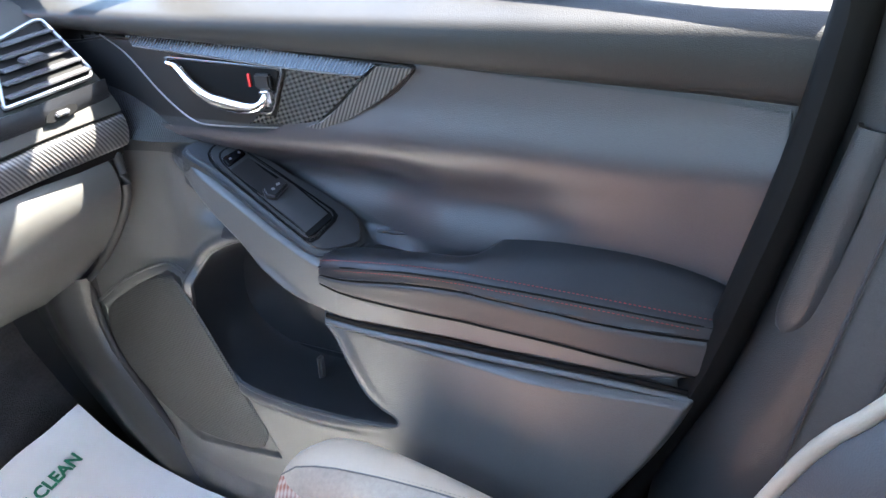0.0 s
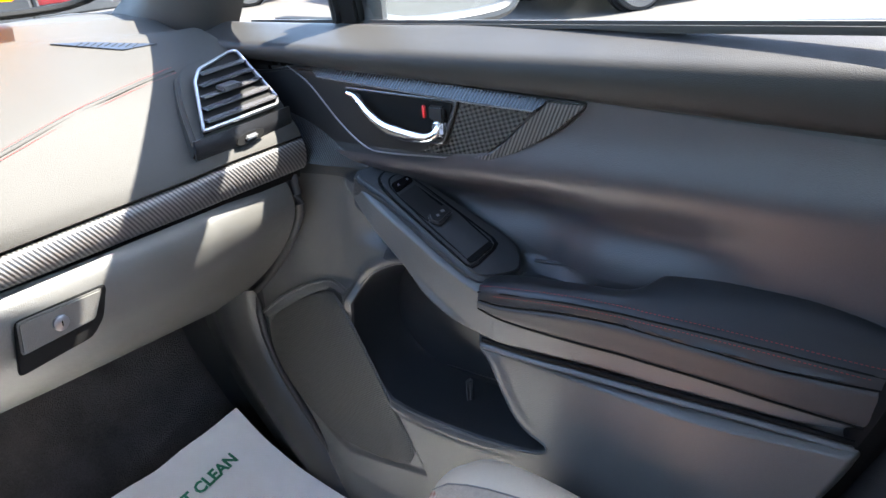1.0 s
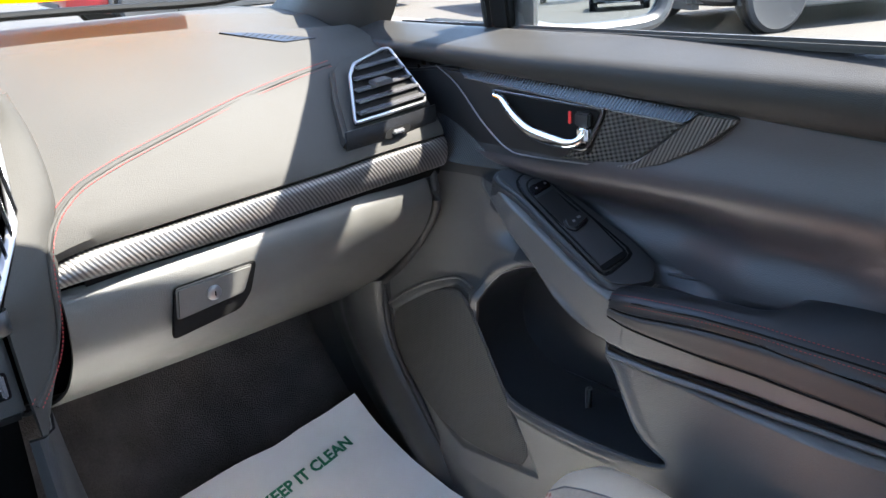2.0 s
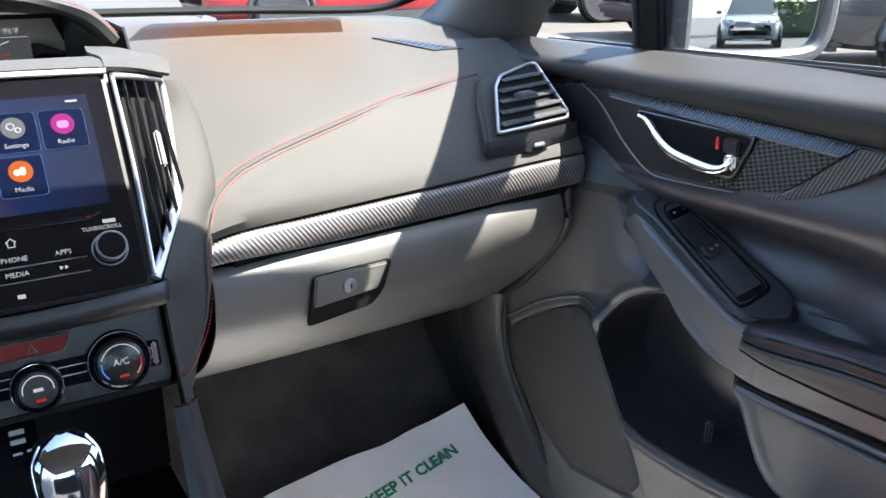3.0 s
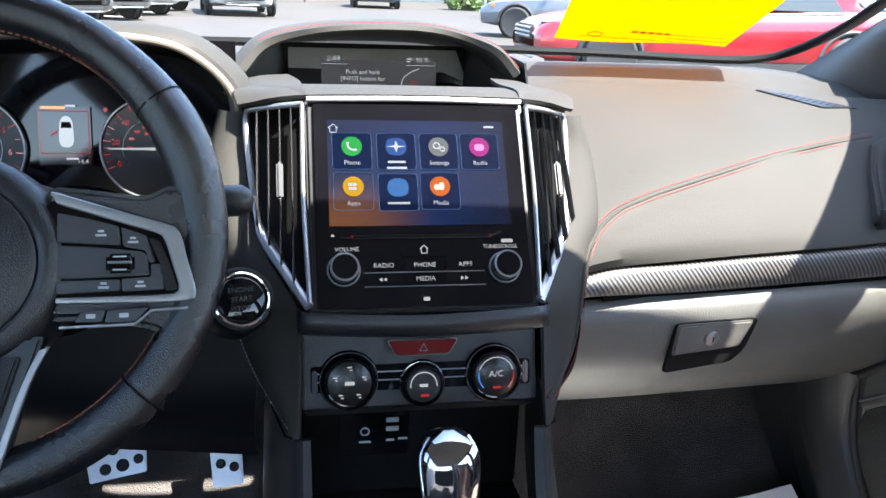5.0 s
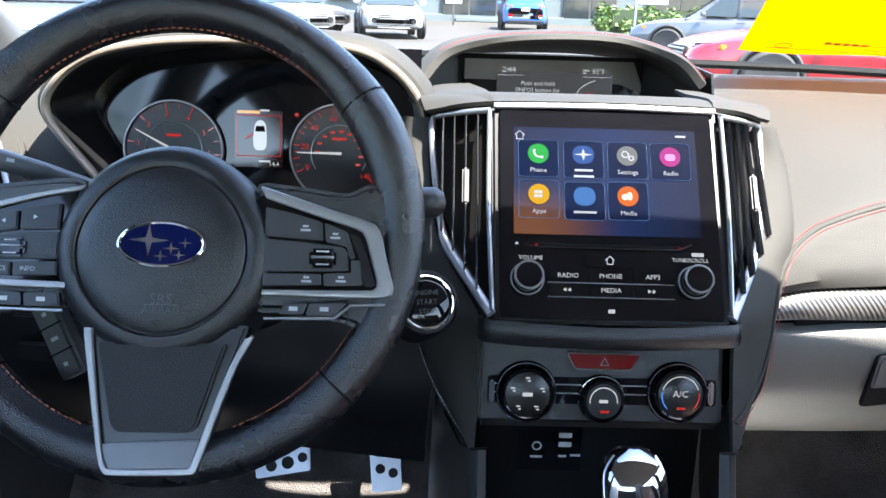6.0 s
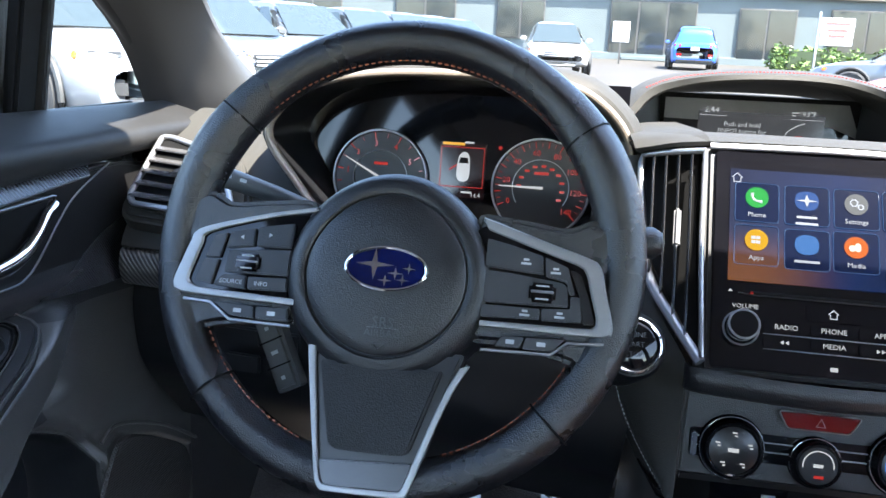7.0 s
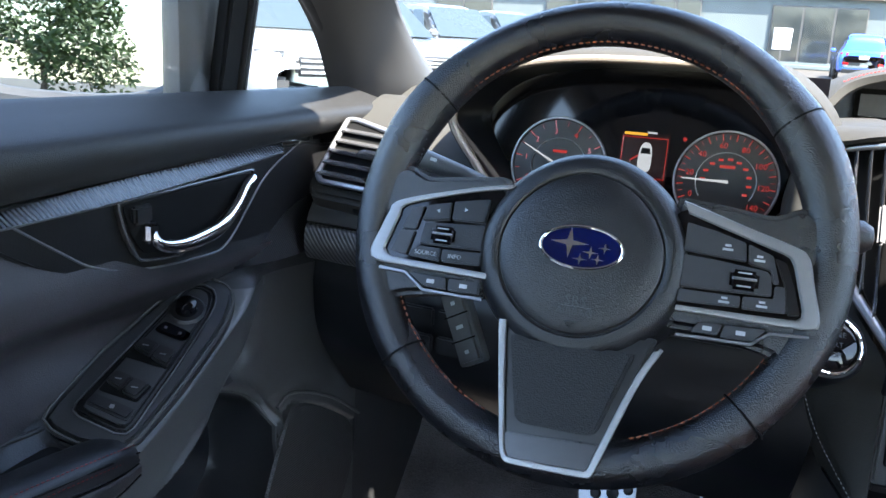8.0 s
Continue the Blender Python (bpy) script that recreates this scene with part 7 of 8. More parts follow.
paddle = axes_at((-0.447, 0.81, 1.035), (0.84, -0.2, 0.5), (-0.55, 0.3, 0.8))
part("cruise_rocker", slab(corners([(-0.012, -0.032), (0.012, -0.032), (0.012, 0.03), (-0.012, 0.03)], 0.003), 0.012, 0.003), HARD, column, "grey rocker switch behind the wheel", xf=paddle)
for y in (-0.011, 0.010):
    part("rocker_joint", box(0.0236, 0.0012, 0.001, 0, 1), BLACK, column, xf=paddle @ Matrix.Translation((0, y, 0.0002)))
bars(column, GREY_MARK, paddle @ lift(0.0003), [(0, 0.02, 0.004), (0, 0.0, 0.007), (0, -0.021, 0.004)], 0.003)

# ---- pedals ----
def pedal(name, label, x, z, w, h, holes, lean):
    p = thing(name, (x, 1.3, z - h / 2), label, "pedal", "driver's pedals")
    m = axes_at((x, 1.30, z), (1, 0.0, lean), (-lean, 0.5, 0.86))
    part("plate", slab(corners([(-w / 2, -h / 2), (w / 2 * 0.85, -h / 2), (w / 2, h / 2), (-w / 2, h / 2)], 0.003), 0.006, 0.002), STEEL, p, "drilled steel plate", xf=m)
    for a, b, r in holes:
        part("rubber_stud", turned([(0, 0.003), (r * 0.7, 0.003), (r, 0.001), (r, 0.0)], 16), RUBBER, p, xf=m @ Matrix.Translation((a, b, 0)))
    part("arm", tube([(x, 1.31, z), (x + 0.02, 1.38, z + 0.08), (x + 0.03, 1.42, z + 0.3)], 0.008), SMOOTH_DARK, p)


pedal("accelerator_pedal", "drilled steel accelerator pedal with rubber studs", -0.214, 0.662, 0.046, 0.10, [(-0.012, 0.035, 0.007), (0.012, 0.03, 0.007), (-0.01, 0.008, 0.009), (0.011, 0.002, 0.007), (-0.009, -0.018, 0.007), (0.009, -0.025, 0.007)], 0.12)
pedal("brake_pedal", "wide drilled steel brake pedal with rubber studs", -0.362, 0.66, 0.085, 0.055, [(-0.026, 0.01, 0.008), (-0.004, 0.012, 0.008), (0.02, 0.014, 0.008), (-0.018, -0.013, 0.008), (0.006, -0.012, 0.009), (0.028, -0.008, 0.007)], 0.2)

# ---- passenger's floor mat of paper ----
mat = thing("paper_floor_mat", (0.5, 1.1, 0.45), "white paper floor mat with green lettering", "floor mat")
rows = []
for v in np.linspace(0, 1, 24):
    row = []
    for u in np.linspace(0, 1, 24):
        tip = Vector((0.655, 1.237, 0.589))
        a = Vector((0.15, 1.22, 0.47)).lerp(Vector((0.30, 1.25, 0.50)), u / 0.3) if u < 0.3 else Vector((0.30, 1.25, 0.50)).lerp(tip, (u - 0.3) / 0.7)
        b = Vector((0.15, 0.66, 0.45)).lerp(Vector((0.69, 0.80, 0.46)), u)
        q = a.lerp(b, v)
        q.z += -0.045 * math.sin(math.pi * min(1, v * 1.25)) * (1 - 0.3 * u) + 0.012 * math.sin(5 * u + 3 * v) + 0.006 * noise.noise(q * 14)
        row.append(q)
    rows.append(row)
PAPER = paper("white_paper", (0.88, 0.88, 0.87), 0.1)
part("sheet", sheet(rows, 0.0006, (0, 0, 1)), PAPER, mat, "creased white paper")
GREEN_INK = material("green_ink", (0.01, 0.18, 0.10), 0.6, vary=0.1)

# ---- passenger seat ----
def pieces_edge(lines, cut):
    """Where a plane meets each length of a surface through lines, as a path along y."""
    rows = skin(lines, 40, 34)
    grid = [[Vector(q) for q in r] for r in rows]
    if abs(grid[0][0].y - grid[0][-1].y) > abs(grid[0][0].y - grid[-1][0].y):
        grid = [list(r) for r in zip(*grid)]
    out = []
    for row in grid:
        for a, b in zip(row, row[1:]):
            da, db = (a - cut[0]).dot(cut[1]), (b - cut[0]).dot(cut[1])
            if da * db < 0 and a.z > 0.66:
                out.append(a.lerp(b, da / (da - db)))
                break
    return out


seat = thing("passenger_seat", (0.385, 0.3, 0.42), "grey and orange-weave passenger seat with pale piped bolsters", "car seat")
SX = 0.385
ys, zs = [-0.02, 0.1, 0.3, 0.5, 0.62, 0.68, 0.715, 0.725, 0.70], [0.655, 0.65, 0.665, 0.69, 0.70, 0.70, 0.685, 0.62, 0.5]
part("cushion", sheet(skin([[(SX + x, y, z + (-0.02 if abs(x) < 0.1 else -0.006)) for y, z in zip(ys, zs)] for x in (-0.185, -0.1, 0, 0.1, 0.185)], 30, 16), 0.02, (0, 0, 1)), SEAT_WEAVE, seat, "orange and pale woven seat cushion")
for s in (1, -1):
    lines = [[(SX + s * x, y - cut * max(0, (y - 0.45) / 0.27), z + dz) for y, z in zip(ys, zs)] for x, dz, cut in ((0.178, -0.012, 0.0), (0.188, 0.012, 0.0), (0.206, 0.030, 0.004), (0.23, 0.038, 0.012), (0.256, 0.033, 0.03), (0.28, 0.006, 0.065), (0.289, -0.04, 0.085), (0.289, -0.2, 0.09))]
    edge, split = (Vector((SX + s * 0.207, 0.65, 0.7)), Vector((s, 0.19, 0))), (Vector((SX, 0.69, 0.704)), Vector((0, -0.25, 1)))
    pieces = []
    for kind in (0, 1, 2):
        bm = sheet(skin(lines, 40, 34), 0.01, (0, 0, 1))
        bmesh.ops.bisect_plane(bm, geom=bm.verts[:] + bm.edges[:] + bm.faces[:], plane_co=edge[0], plane_no=edge[1], clear_inner=kind == 0, clear_outer=kind != 0)
        if kind:
            bmesh.ops.bisect_plane(bm, geom=bm.verts[:] + bm.edges[:] + bm.faces[:], plane_co=split[0], plane_no=split[1])
            centres = [(f, f.calc_center_median()) for f in bm.faces]
            front = [f for f, c in centres if c.y > 0.58 and (c - split[0]).dot(split[1]) < 0]
            bmesh.ops.delete(bm, geom=front if kind == 1 else list(set(bm.faces) - set(front)), context="FACES")
        pieces.append(bm)
    bol = part("bolster", pieces[0], SEAT_WHITE, seat, "pale vinyl side bolster")
    part("bolster_inset", pieces[1], SEAT_SUEDE, seat, "grey-beige suede inner face of the bolster")
    part("bolster_weave", pieces[2], SEAT_WEAVE, seat, "orange and pale woven bolster front")
    rim = [q for q in pieces_edge(lines, edge)]
    part("seam", tube(rim, 0.0011), HARD, bol)
    part("stitching", stitches([q + Vector((s * 0.004, 0, 0.0008)) for q in rim], 0.005, 0.0004), SEAT_SUEDE, bol, "pale thread", kind="stuff")
BACK = ((0.19, 0.68), (0.09, 0.9), (0.045, 0.965), (-0.04, 1.08), (-0.12, 1.19), (-0.17, 1.2))
part("backrest", sheet(skin([[(SX + x, y + o, z) for y, z in BACK] for x, o in ((-0.16, 0.0), (0, -0.02), (0.16, 0.0))], 20, 10), 0.03, (0, 1, 0)), SEAT_WEAVE, seat, "woven seat back")
for s in (1, -1):
    lines = [[(SX + s * x, y + o, z) for y, z in BACK[:5]] for x, o in ((0.15, 0.0), (0.175, 0.075), (0.2, 0.108), (0.215, 0.112), (0.235, 0.08), (0.245, 0.0), (0.24, -0.12))]
    part("back_bolster", sheet(skin(lines, 26, 22), 0.008, (0, 1, 0)), SEAT_DARK, seat, "dark side bolster of the seat back")
    part("piping", tube(curve_through([(SX + s * 0.213, y + 0.115, z) for y, z in BACK[:5]], 30), 0.007), SEAT_WHITE, seat, "pale piping")
belt = thing("seat_belt", (0.72, 0.12, 0.5), "dark grey webbing seat belt before the door pillar", "seat belt")
part("webbing", sheet([[(0.722 - 0.02 * math.sin(k / 3), 0.29 - 0.0165 * k + w, 0.45 + 0.075 * k) for w in (-0.024, 0.0, 0.024)] for k in range(13)], 0.0015, (-1, 0, 0)), material("belt_webbing", (0.05, 0.05, 0.052), 0.7, vary=0.2, grain=0.8, scale=700), belt)
for w in (-0.021, 0.021):
    part("selvedge", tube([(0.7205 - 0.02 * math.sin(k / 3), 0.29 - 0.0165 * k + w, 0.45 + 0.075 * k) for k in range(13)], 0.0012), RUBBER, belt)


# ---- side windows and door mirrors ----
for s, nm in ((1, "right"), (-1, "left")):
    pane = part("window_2" if s > 0 else "window_3", sheet([[(s * x, y, z) for y in (0.24, 0.5, 0.75, 0.985)] for x, z in ((0.806, 1.19), (0.79, 1.3), (0.755, 1.42), (0.70, 1.52))]), GLASS, label="clear side window glass of the front door", kind="structure")
    pane.visible_shadow = False
    pane = part("window_4" if s > 0 else "window_5", sheet([[(s * 0.80, 0.985, 1.185), (s * 0.795, 1.26, 1.185)], [(s * 0.79, 0.985, 1.3), (s * 0.785, 1.17, 1.3)], [(s * 0.765, 0.975, 1.41), (s * 0.765, 0.96, 1.41)]]), GLASS, label="small fixed quarter glass before the door mirror", kind="structure")
    pane.visible_shadow = False
    post = thing("window_divider", (s * 0.79, 0.985, 1.19), "slim black upright bar between quarter glass and window", "window bar")
    part("bar", box(0.018, 0.036, 0.26, 0.004, 2), BLACK, post, xf=Matrix.Translation((s * 0.782, 1.008, 1.31)) @ Matrix.Rotation(radians(-9 * s), 4, "Y"))
    part("bar_edge", box(0.012, 0.008, 0.26, 0.002, 2), RUBBER, post, xf=Matrix.Translation((s * 0.772, 1.030, 1.31)) @ Matrix.Rotation(radians(-9 * s), 4, "Y"))
    part("sill_rubber", box(0.012, 1.0, 0.012, 0.004, 2), RUBBER, post, xf=Matrix.Translation((s * 0.803, 0.74, 1.187 if s > 0 else 1.184)) @ Matrix.Rotation(radians(-1.5 if s > 0 else -0.4), 4, "X"))
    mir = thing("door_mirror", (s * 0.95, 0.97, 1.16), "door mirror with dark housing reflecting the car park", "car mirror")
    yaw = radians(15.5) * s
    M = Matrix.Translation((0.945 if s > 0 else -0.972, 0.975, 1.244)) @ Matrix.Rotation(-yaw, 4, "Z") @ Matrix.Rotation(radians(90 - 1.9), 4, "X")
    shape = [(-0.1, -0.071), (0.085, -0.073), (0.115, -0.055), (0.123, -0.01), (0.122, 0.05), (0.1, 0.078), (-0.1, 0.082), (-0.122, 0.05), (-0.124, -0.03)]
    shape = shape if s < 0 else [(-x, y) for x, y in shape]
    shape = [(-x * 0.96, y) for x, y in shape]
    part("glass", slab(rounded(shape, 2), 0.003, 0), MIRROR, mir, "mirror glass", xf=M)
    part("rim", tube([(q.x, q.y, 0.002) for q in rounded([(x * 1.07, y * 1.1, 0) for x, y in shape], 2)], 0.012, 0.013, 10, True), POD, mir, "dark rim", xf=M)
    shell = []
    for depth, k, slide in ((0.0, 1.08, 0.0), (-0.03, 1.1, 0.004), (-0.065, 0.96, 0.012), (-0.09, 0.66, 0.02), (-0.1, 0.2, 0.025)):
        ring = [Vector((q.x * k + s * slide, q.y * k, depth - 0.004)) for q in rounded([(x, y, 0) for x, y in shape], 2)]
        shell.append(ring + ring[:1])
    part("housing", sheet(shell), SMOOTH_DARK, mir, "dark mirror housing", xf=M)
    sail = [[(s * x, y, z) for z in (1.175, 1.22, 1.27, 1.33)] for x, y in (((0.812, 1.035), (0.806, 1.0), (0.804, 0.98), (0.81, 0.967), (0.822, 0.967), (0.836, 0.98), (0.846, 1.0)) if s > 0 else ((0.812, 1.035), (0.806, 0.995), (0.803, 0.965), (0.812, 0.948), (0.832, 0.952), (0.852, 0.972), (0.866, 1.0)))]
    part("sail", sheet(skin(sail, 10, 16), 0.006, (-s, -1, 0)), POD, mir, "dark plastic foot of the mirror", xf=None)
    part("wall_door_skin", box(0.03, 0.98, 0.67, 0.01, 2, (s * 0.865, 0.74, 0.815)), WHITE_PAINT, label="white painted outer skin of the front door", kind="structure")
    part("wall_rear_skin", box(0.03, 1.8, 0.62, 0.03, 3, (s * 0.868, -0.66, 0.79)), WHITE_PAINT, label="white painted outer skin of the rear door and wing", kind="structure")
hood = part("roof", sheet([[(x, y, z - 0.1 * (x / 0.85) ** 4) for x in (-0.85, -0.6, -0.3, 0, 0.3, 0.6, 0.85)] for y, z in ((1.62, 1.12), (1.9, 1.09), (2.2, 1.04), (2.45, 0.95))], 0.02, (0, 0, 1)), WHITE_PAINT, label="white painted bonnet before the windscreen", kind="structure")
part("trim_header", tube([(-0.62, HEADER - 0.02, 1.53), (-0.3, HEADER - 0.01, 1.545), (0, HEADER, 1.55), (0.3, HEADER - 0.01, 1.545), (0.62, HEADER - 0.02, 1.53)], 0.02, 0.015), HEADLINER, label="pale header trim above the windscreen", kind="structure")

# added out of view, only to block sun from the wheel and gauges
visor = thing("added_visor", (-0.45, HEADER, 1.51), "unseen pale visor board added to keep the sun off the driver's side", "sun visor")
part("board", sheet([[(x, HEADER + 0.01 + 0.14 * v, 1.515 - 0.048 * v - 0.016 * v * v) for x in (-0.60, -0.5, -0.35, -0.2)] for v in (0, 0.33, 0.66, 1.0)], 0.014, (0, 0, -1)), HEADLINER, visor)
part("hinge", tube([(-0.62, HEADER - 0.005, 1.525), (-0.2, HEADER + 0.005, 1.528)], 0.006), PLASTIC, visor)

# ---- yellow card behind the windscreen ----
card = thing("yellow_card", (0.39, 1.39, 1.235), "translucent yellow paper card stuck inside the windscreen", "paper card")
CARD_TOP = 0.14
cy = lambda f: (1.402 - CARD_TOP * f, 1.238 + CARD_TOP * 0.52 * f)
part("sheet", sheet([[(0.262 - 0.02 * f + (0.268 + 0.022 * f) * u, cy(f)[0] + 0.004 * math.sin(4 * u), cy(f)[1] + 0.006 * (1 - u) - 0.002 * math.sin(6 * u + 2 * f)) for u in np.linspace(0, 1, 16)] for f in np.linspace(0, 1, 10)], 0.0004, (0, -1, 0)), paper("yellow_paper", (0.9, 0.42, 0.002), 0.5, 0.42, (1.0, 0.66, 0.01)), card)
CARD = axes_at((0.39, 1.396, 1.2455), (1, 0, -0.035), (0, -0.887, 0.461))
INK = material("brown_ink", (0.07, 0.045, 0.005), 0.7, vary=0.1)
bars(card, INK, CARD @ lift(0.004), [(-0.02 + 0.0125 * k, 0.031, 0.0095) for k in range(5)], 0.006)
bars(card, INK, CARD @ lift(0.004), [(0.085, 0.03, 0.1), (0.085, 0.018, 0.1), (0.0, 0.0085, 0.2)], 0.0011, "rule")
part("printed_oval", tube([(-0.075 + 0.011 * math.cos(a), 0.017 + 0.007 * math.sin(a), 0.004) for a in np.linspace(0, 2 * math.pi, 21)[:-1]], 0.0008, 0.0004, 5, True), INK, card, xf=CARD)

# ---- ground, building, plants ----
def ground_z(y):
    return 0.20 + 0.009 * y


ASPHALT = material("sunlit_asphalt", (0.044, 0.0375, 0.031), 0.85, vary=0.25, grain=0.6, scale=60, coarse=0.6, bump=0.004)
bm = sheet([[(x, y, ground_z(y)) for x in np.linspace(-400, 400, 21)] for y in np.linspace(-400, 400, 41)])
part("ground", bm, ASPHALT, label="pale sunlit asphalt car park", kind="structure")
LINE_WHITE = material("worn_white_line", (0.6, 0.6, 0.58), 0.7, vary=0.3, coarse=20)
for k in range(9):
    y = 4.4 + 2.9 * k
    part("pavement_line", box(0.1, 5.0, 0.004, 0, 1), LINE_WHITE, label="worn white parking bay line", kind="structure", xf=Matrix.Translation((-4.9, y, ground_z(y) + 0.006)) @ Matrix.Rotation(radians(-58), 4, "Z"))
WALL = material("grey_green_render", (0.1, 0.118, 0.118), 0.85, vary=0.1, coarse=0.8, grain=0.3, scale=80)
BEIGE = material("beige_render", (0.15, 0.13, 0.105), 0.85, vary=0.1, coarse=0.8)
DARK_PANE = material("dark_window_pane", (0.02, 0.025, 0.028), 0.05, vary=0.2, coarse=2)
FRAME = material("bronze_window_frame", (0.06, 0.055, 0.05), 0.5, vary=0.1)
building = thing("commercial_building", (3, 48, 0.6), "long grey rendered building with dark shop windows", "building")
part("wall", box(80, 8, 7.0, 0.05, 1, (-8, 52.2, 3.9)), WALL, building)
part("wall", box(14, 6, 7.0, 0.05, 1, (25, 50.5, 3.9)), BEIGE, building, "beige end of the building")
part("fascia", box(80, 0.4, 0.35, 0.03, 1, (-8, 48.1, 4.3)), BEIGE, building)
part("plinth", box(80, 0.25, 0.5, 0.03, 1, (-8, 48.15, 0.75)), WALL, building)
for x, w, z, h in ((2.85, 4.5, 2.3, 2.9), (8.7, 2.9, 2.0, 3.1), (13.6, 3.6, 2.5, 2.3), (-4.2, 2.6, 2.7, 2.4), (-9.5, 3.4, 2.7, 2.4), (-16, 3.4, 2.7, 2.4), (-22.5, 3.4, 2.7, 2.4), (-29, 3.4, 2.7, 2.4)):
    win = part("window", box(w, 0.12, h, 0.02, 1, (x, 48.12, z)), FRAME, building)
    n = max(1, round(w / 1.5))
    for k in range(n):
        part("pane", box(w / n - 0.12, 0.04, h - 0.16, 0.005, 1, (x - w / 2 + w / n * (k + 0.5), 48.05, z)), DARK_PANE, win)
part("window_bay", box(3.0, 0.5, 0.2, 0.02, 1, (2.85, 47.9, 0.75)), WALL, building)

LEAF = material("sunlit_leaves", (0.05, 0.085, 0.02), 0.55, vary=0.5, coarse=3)
LEAF_LIGHT = material("pale_hedge_leaves", (0.07, 0.12, 0.02), 0.55, vary=0.5, coarse=3)
BARK = material("brown_bark", (0.12, 0.09, 0.065), 0.9, vary=0.4, coarse=8)


def leaves(rng, spots, count, size, spread):
    """Many small folded leaves strewn through clumps."""
    verts, faces = [], []
    for _ in range(count):
        c, r = spots[rng.randrange(len(spots))]
        d = Vector((rng.gauss(0, 1), rng.gauss(0, 1), rng.gauss(0, 0.8)))
        d = d.normalized() * r * (rng.random() ** 0.4)
        p = Vector(c) + d
        a = Vector((rng.uniform(-1, 1), rng.uniform(-1, 1), rng.uniform(-0.6, 0.6))).normalized()
        b = a.orthogonal().normalized()
        b.rotate(Matrix.Rotation(rng.uniform(0, 6.28), 3, a))
        k = size * rng.uniform(0.6, 1.4)
        n = len(verts)
        verts += [p - a * k, p + b * k * 0.45, p + a * k, p - b * k * 0.45 + a.cross(b) * k * 0.2]
        faces += [(n, n + 1, n + 2), (n, n + 2, n + 3)]
    me = bpy.data.meshes.new("leaves")
    me.from_pydata([tuple(v) for v in verts], [], faces)
    return me


def tree(x, y, height, width, seed):
    rng = random.Random(seed)
    z0 = ground_z(y)
    t = thing("tree", (x, y, z0), "leafy green tree beside the car park", "tree", "car park trees")
    trunk_path = curve_through([(x, y, z0 - 0.1), (x + 0.1, y, z0 + height * 0.25), (x - 0.1, y + 0.1, z0 + height * 0.55)], 12)
    part("trunk", tube(trunk_path, [0.16 - 0.008 * k for k in range(12)], steps=10), BARK, t)
    spots = []
    for k in range(16):
        a, h = rng.uniform(0, 6.28), rng.uniform(0.35, 1.0)
        r = width * (0.5 - 0.25 * abs(h - 0.6)) * rng.uniform(0.5, 1.2)
        tip = (x + r * math.cos(a), y + r * math.sin(a), z0 + height * h)
        spots.append((tip, width * rng.uniform(0.14, 0.26)))
        if k < 7:
            part("limb", tube(curve_through([trunk_path[6 + k % 5], Vector(trunk_path[8]).lerp(Vector(tip), 0.5) + Vector((0, 0, 0.2)), tip], 8), [0.06 - 0.006 * i for i in range(8)], steps=6), BARK, t)
    rest("crown", leaves(rng, spots, 5200, 0.13, 1), LEAF, t, smooth=False)
    return t


for k, (x, y, h, w) in enumerate(((-14, -26, 7.5, 6.5), (-8.5, -31, 4.0, 6.0), (-20, -19, 8, 7), (17.5, 41, 6.5, 5.0), (12, -41, 8, 7), (19, -42, 8, 7), (5, -40, 7, 7))):
    tree(x, y, h, w, 30 + k)


def hedge(x, y, length, depth, height, seed):
    rng = random.Random(seed)
    z0 = ground_z(y)
    h = thing("hedge", (x, y, z0), "clipped pale green hedge at the car park edge", "hedge", "hedges")
    spots = [((x + rng.uniform(-0.5, 0.5) * length, y + rng.uniform(-0.5, 0.5) * depth, z0 + height * rng.uniform(0.15, 0.8)), height * 0.3) for _ in range(60)]
    rest("foliage", leaves(rng, spots, 5000, 0.11, 1), LEAF_LIGHT, h, smooth=False)
    part("core", box(length * 0.92, depth * 0.7, height * 0.8, 0.2, 2, (x, y, z0 + height * 0.4)), material("hedge_shade", (0.02, 0.035, 0.01), 0.9, vary=0.4), h)


hedge(9.6, 37, 5.0, 1.4, 1.15, 5)
hedge(21, -36, 14, 1.5, 1.9, 6)
sign = thing("notice_board", (7.3, 29.3, 0.46), "white notice board with red marks on a post", "sign")
part("post", box(0.07, 0.07, 2.3, 0.01, 1, (6.75, 29.3, 1.5)), STEEL, sign)
part("board", box(1.0, 0.05, 0.85, 0.02, 1, (7.3, 29.28, 2.05)), material("white_board", (0.5, 0.49, 0.48), 0.6, vary=0.05), sign)
bars(sign, material("red_print", (0.6, 0.08, 0.07), 0.6, vary=0.1), axes_at((7.3, 29.24, 2.05), (1, 0, 0), (0, 0, 1)), [(0, 0.25, 0.7), (0, 0.05, 0.6), (0, -0.12, 0.5)], 0.07)
small = thing("small_sign", (1.0, 40, 0.56), "small white sign on a short post before the building", "sign")
part("post", box(0.08, 0.08, 1.2, 0.01, 1, (1.0, 40, 1.1)), FRAME, small)
part("board", box(0.75, 0.06, 0.9, 0.02, 1, (1.0, 39.97, 1.95)), material("white_board", (0.5, 0.49, 0.48), 0.6, vary=0.05), small)

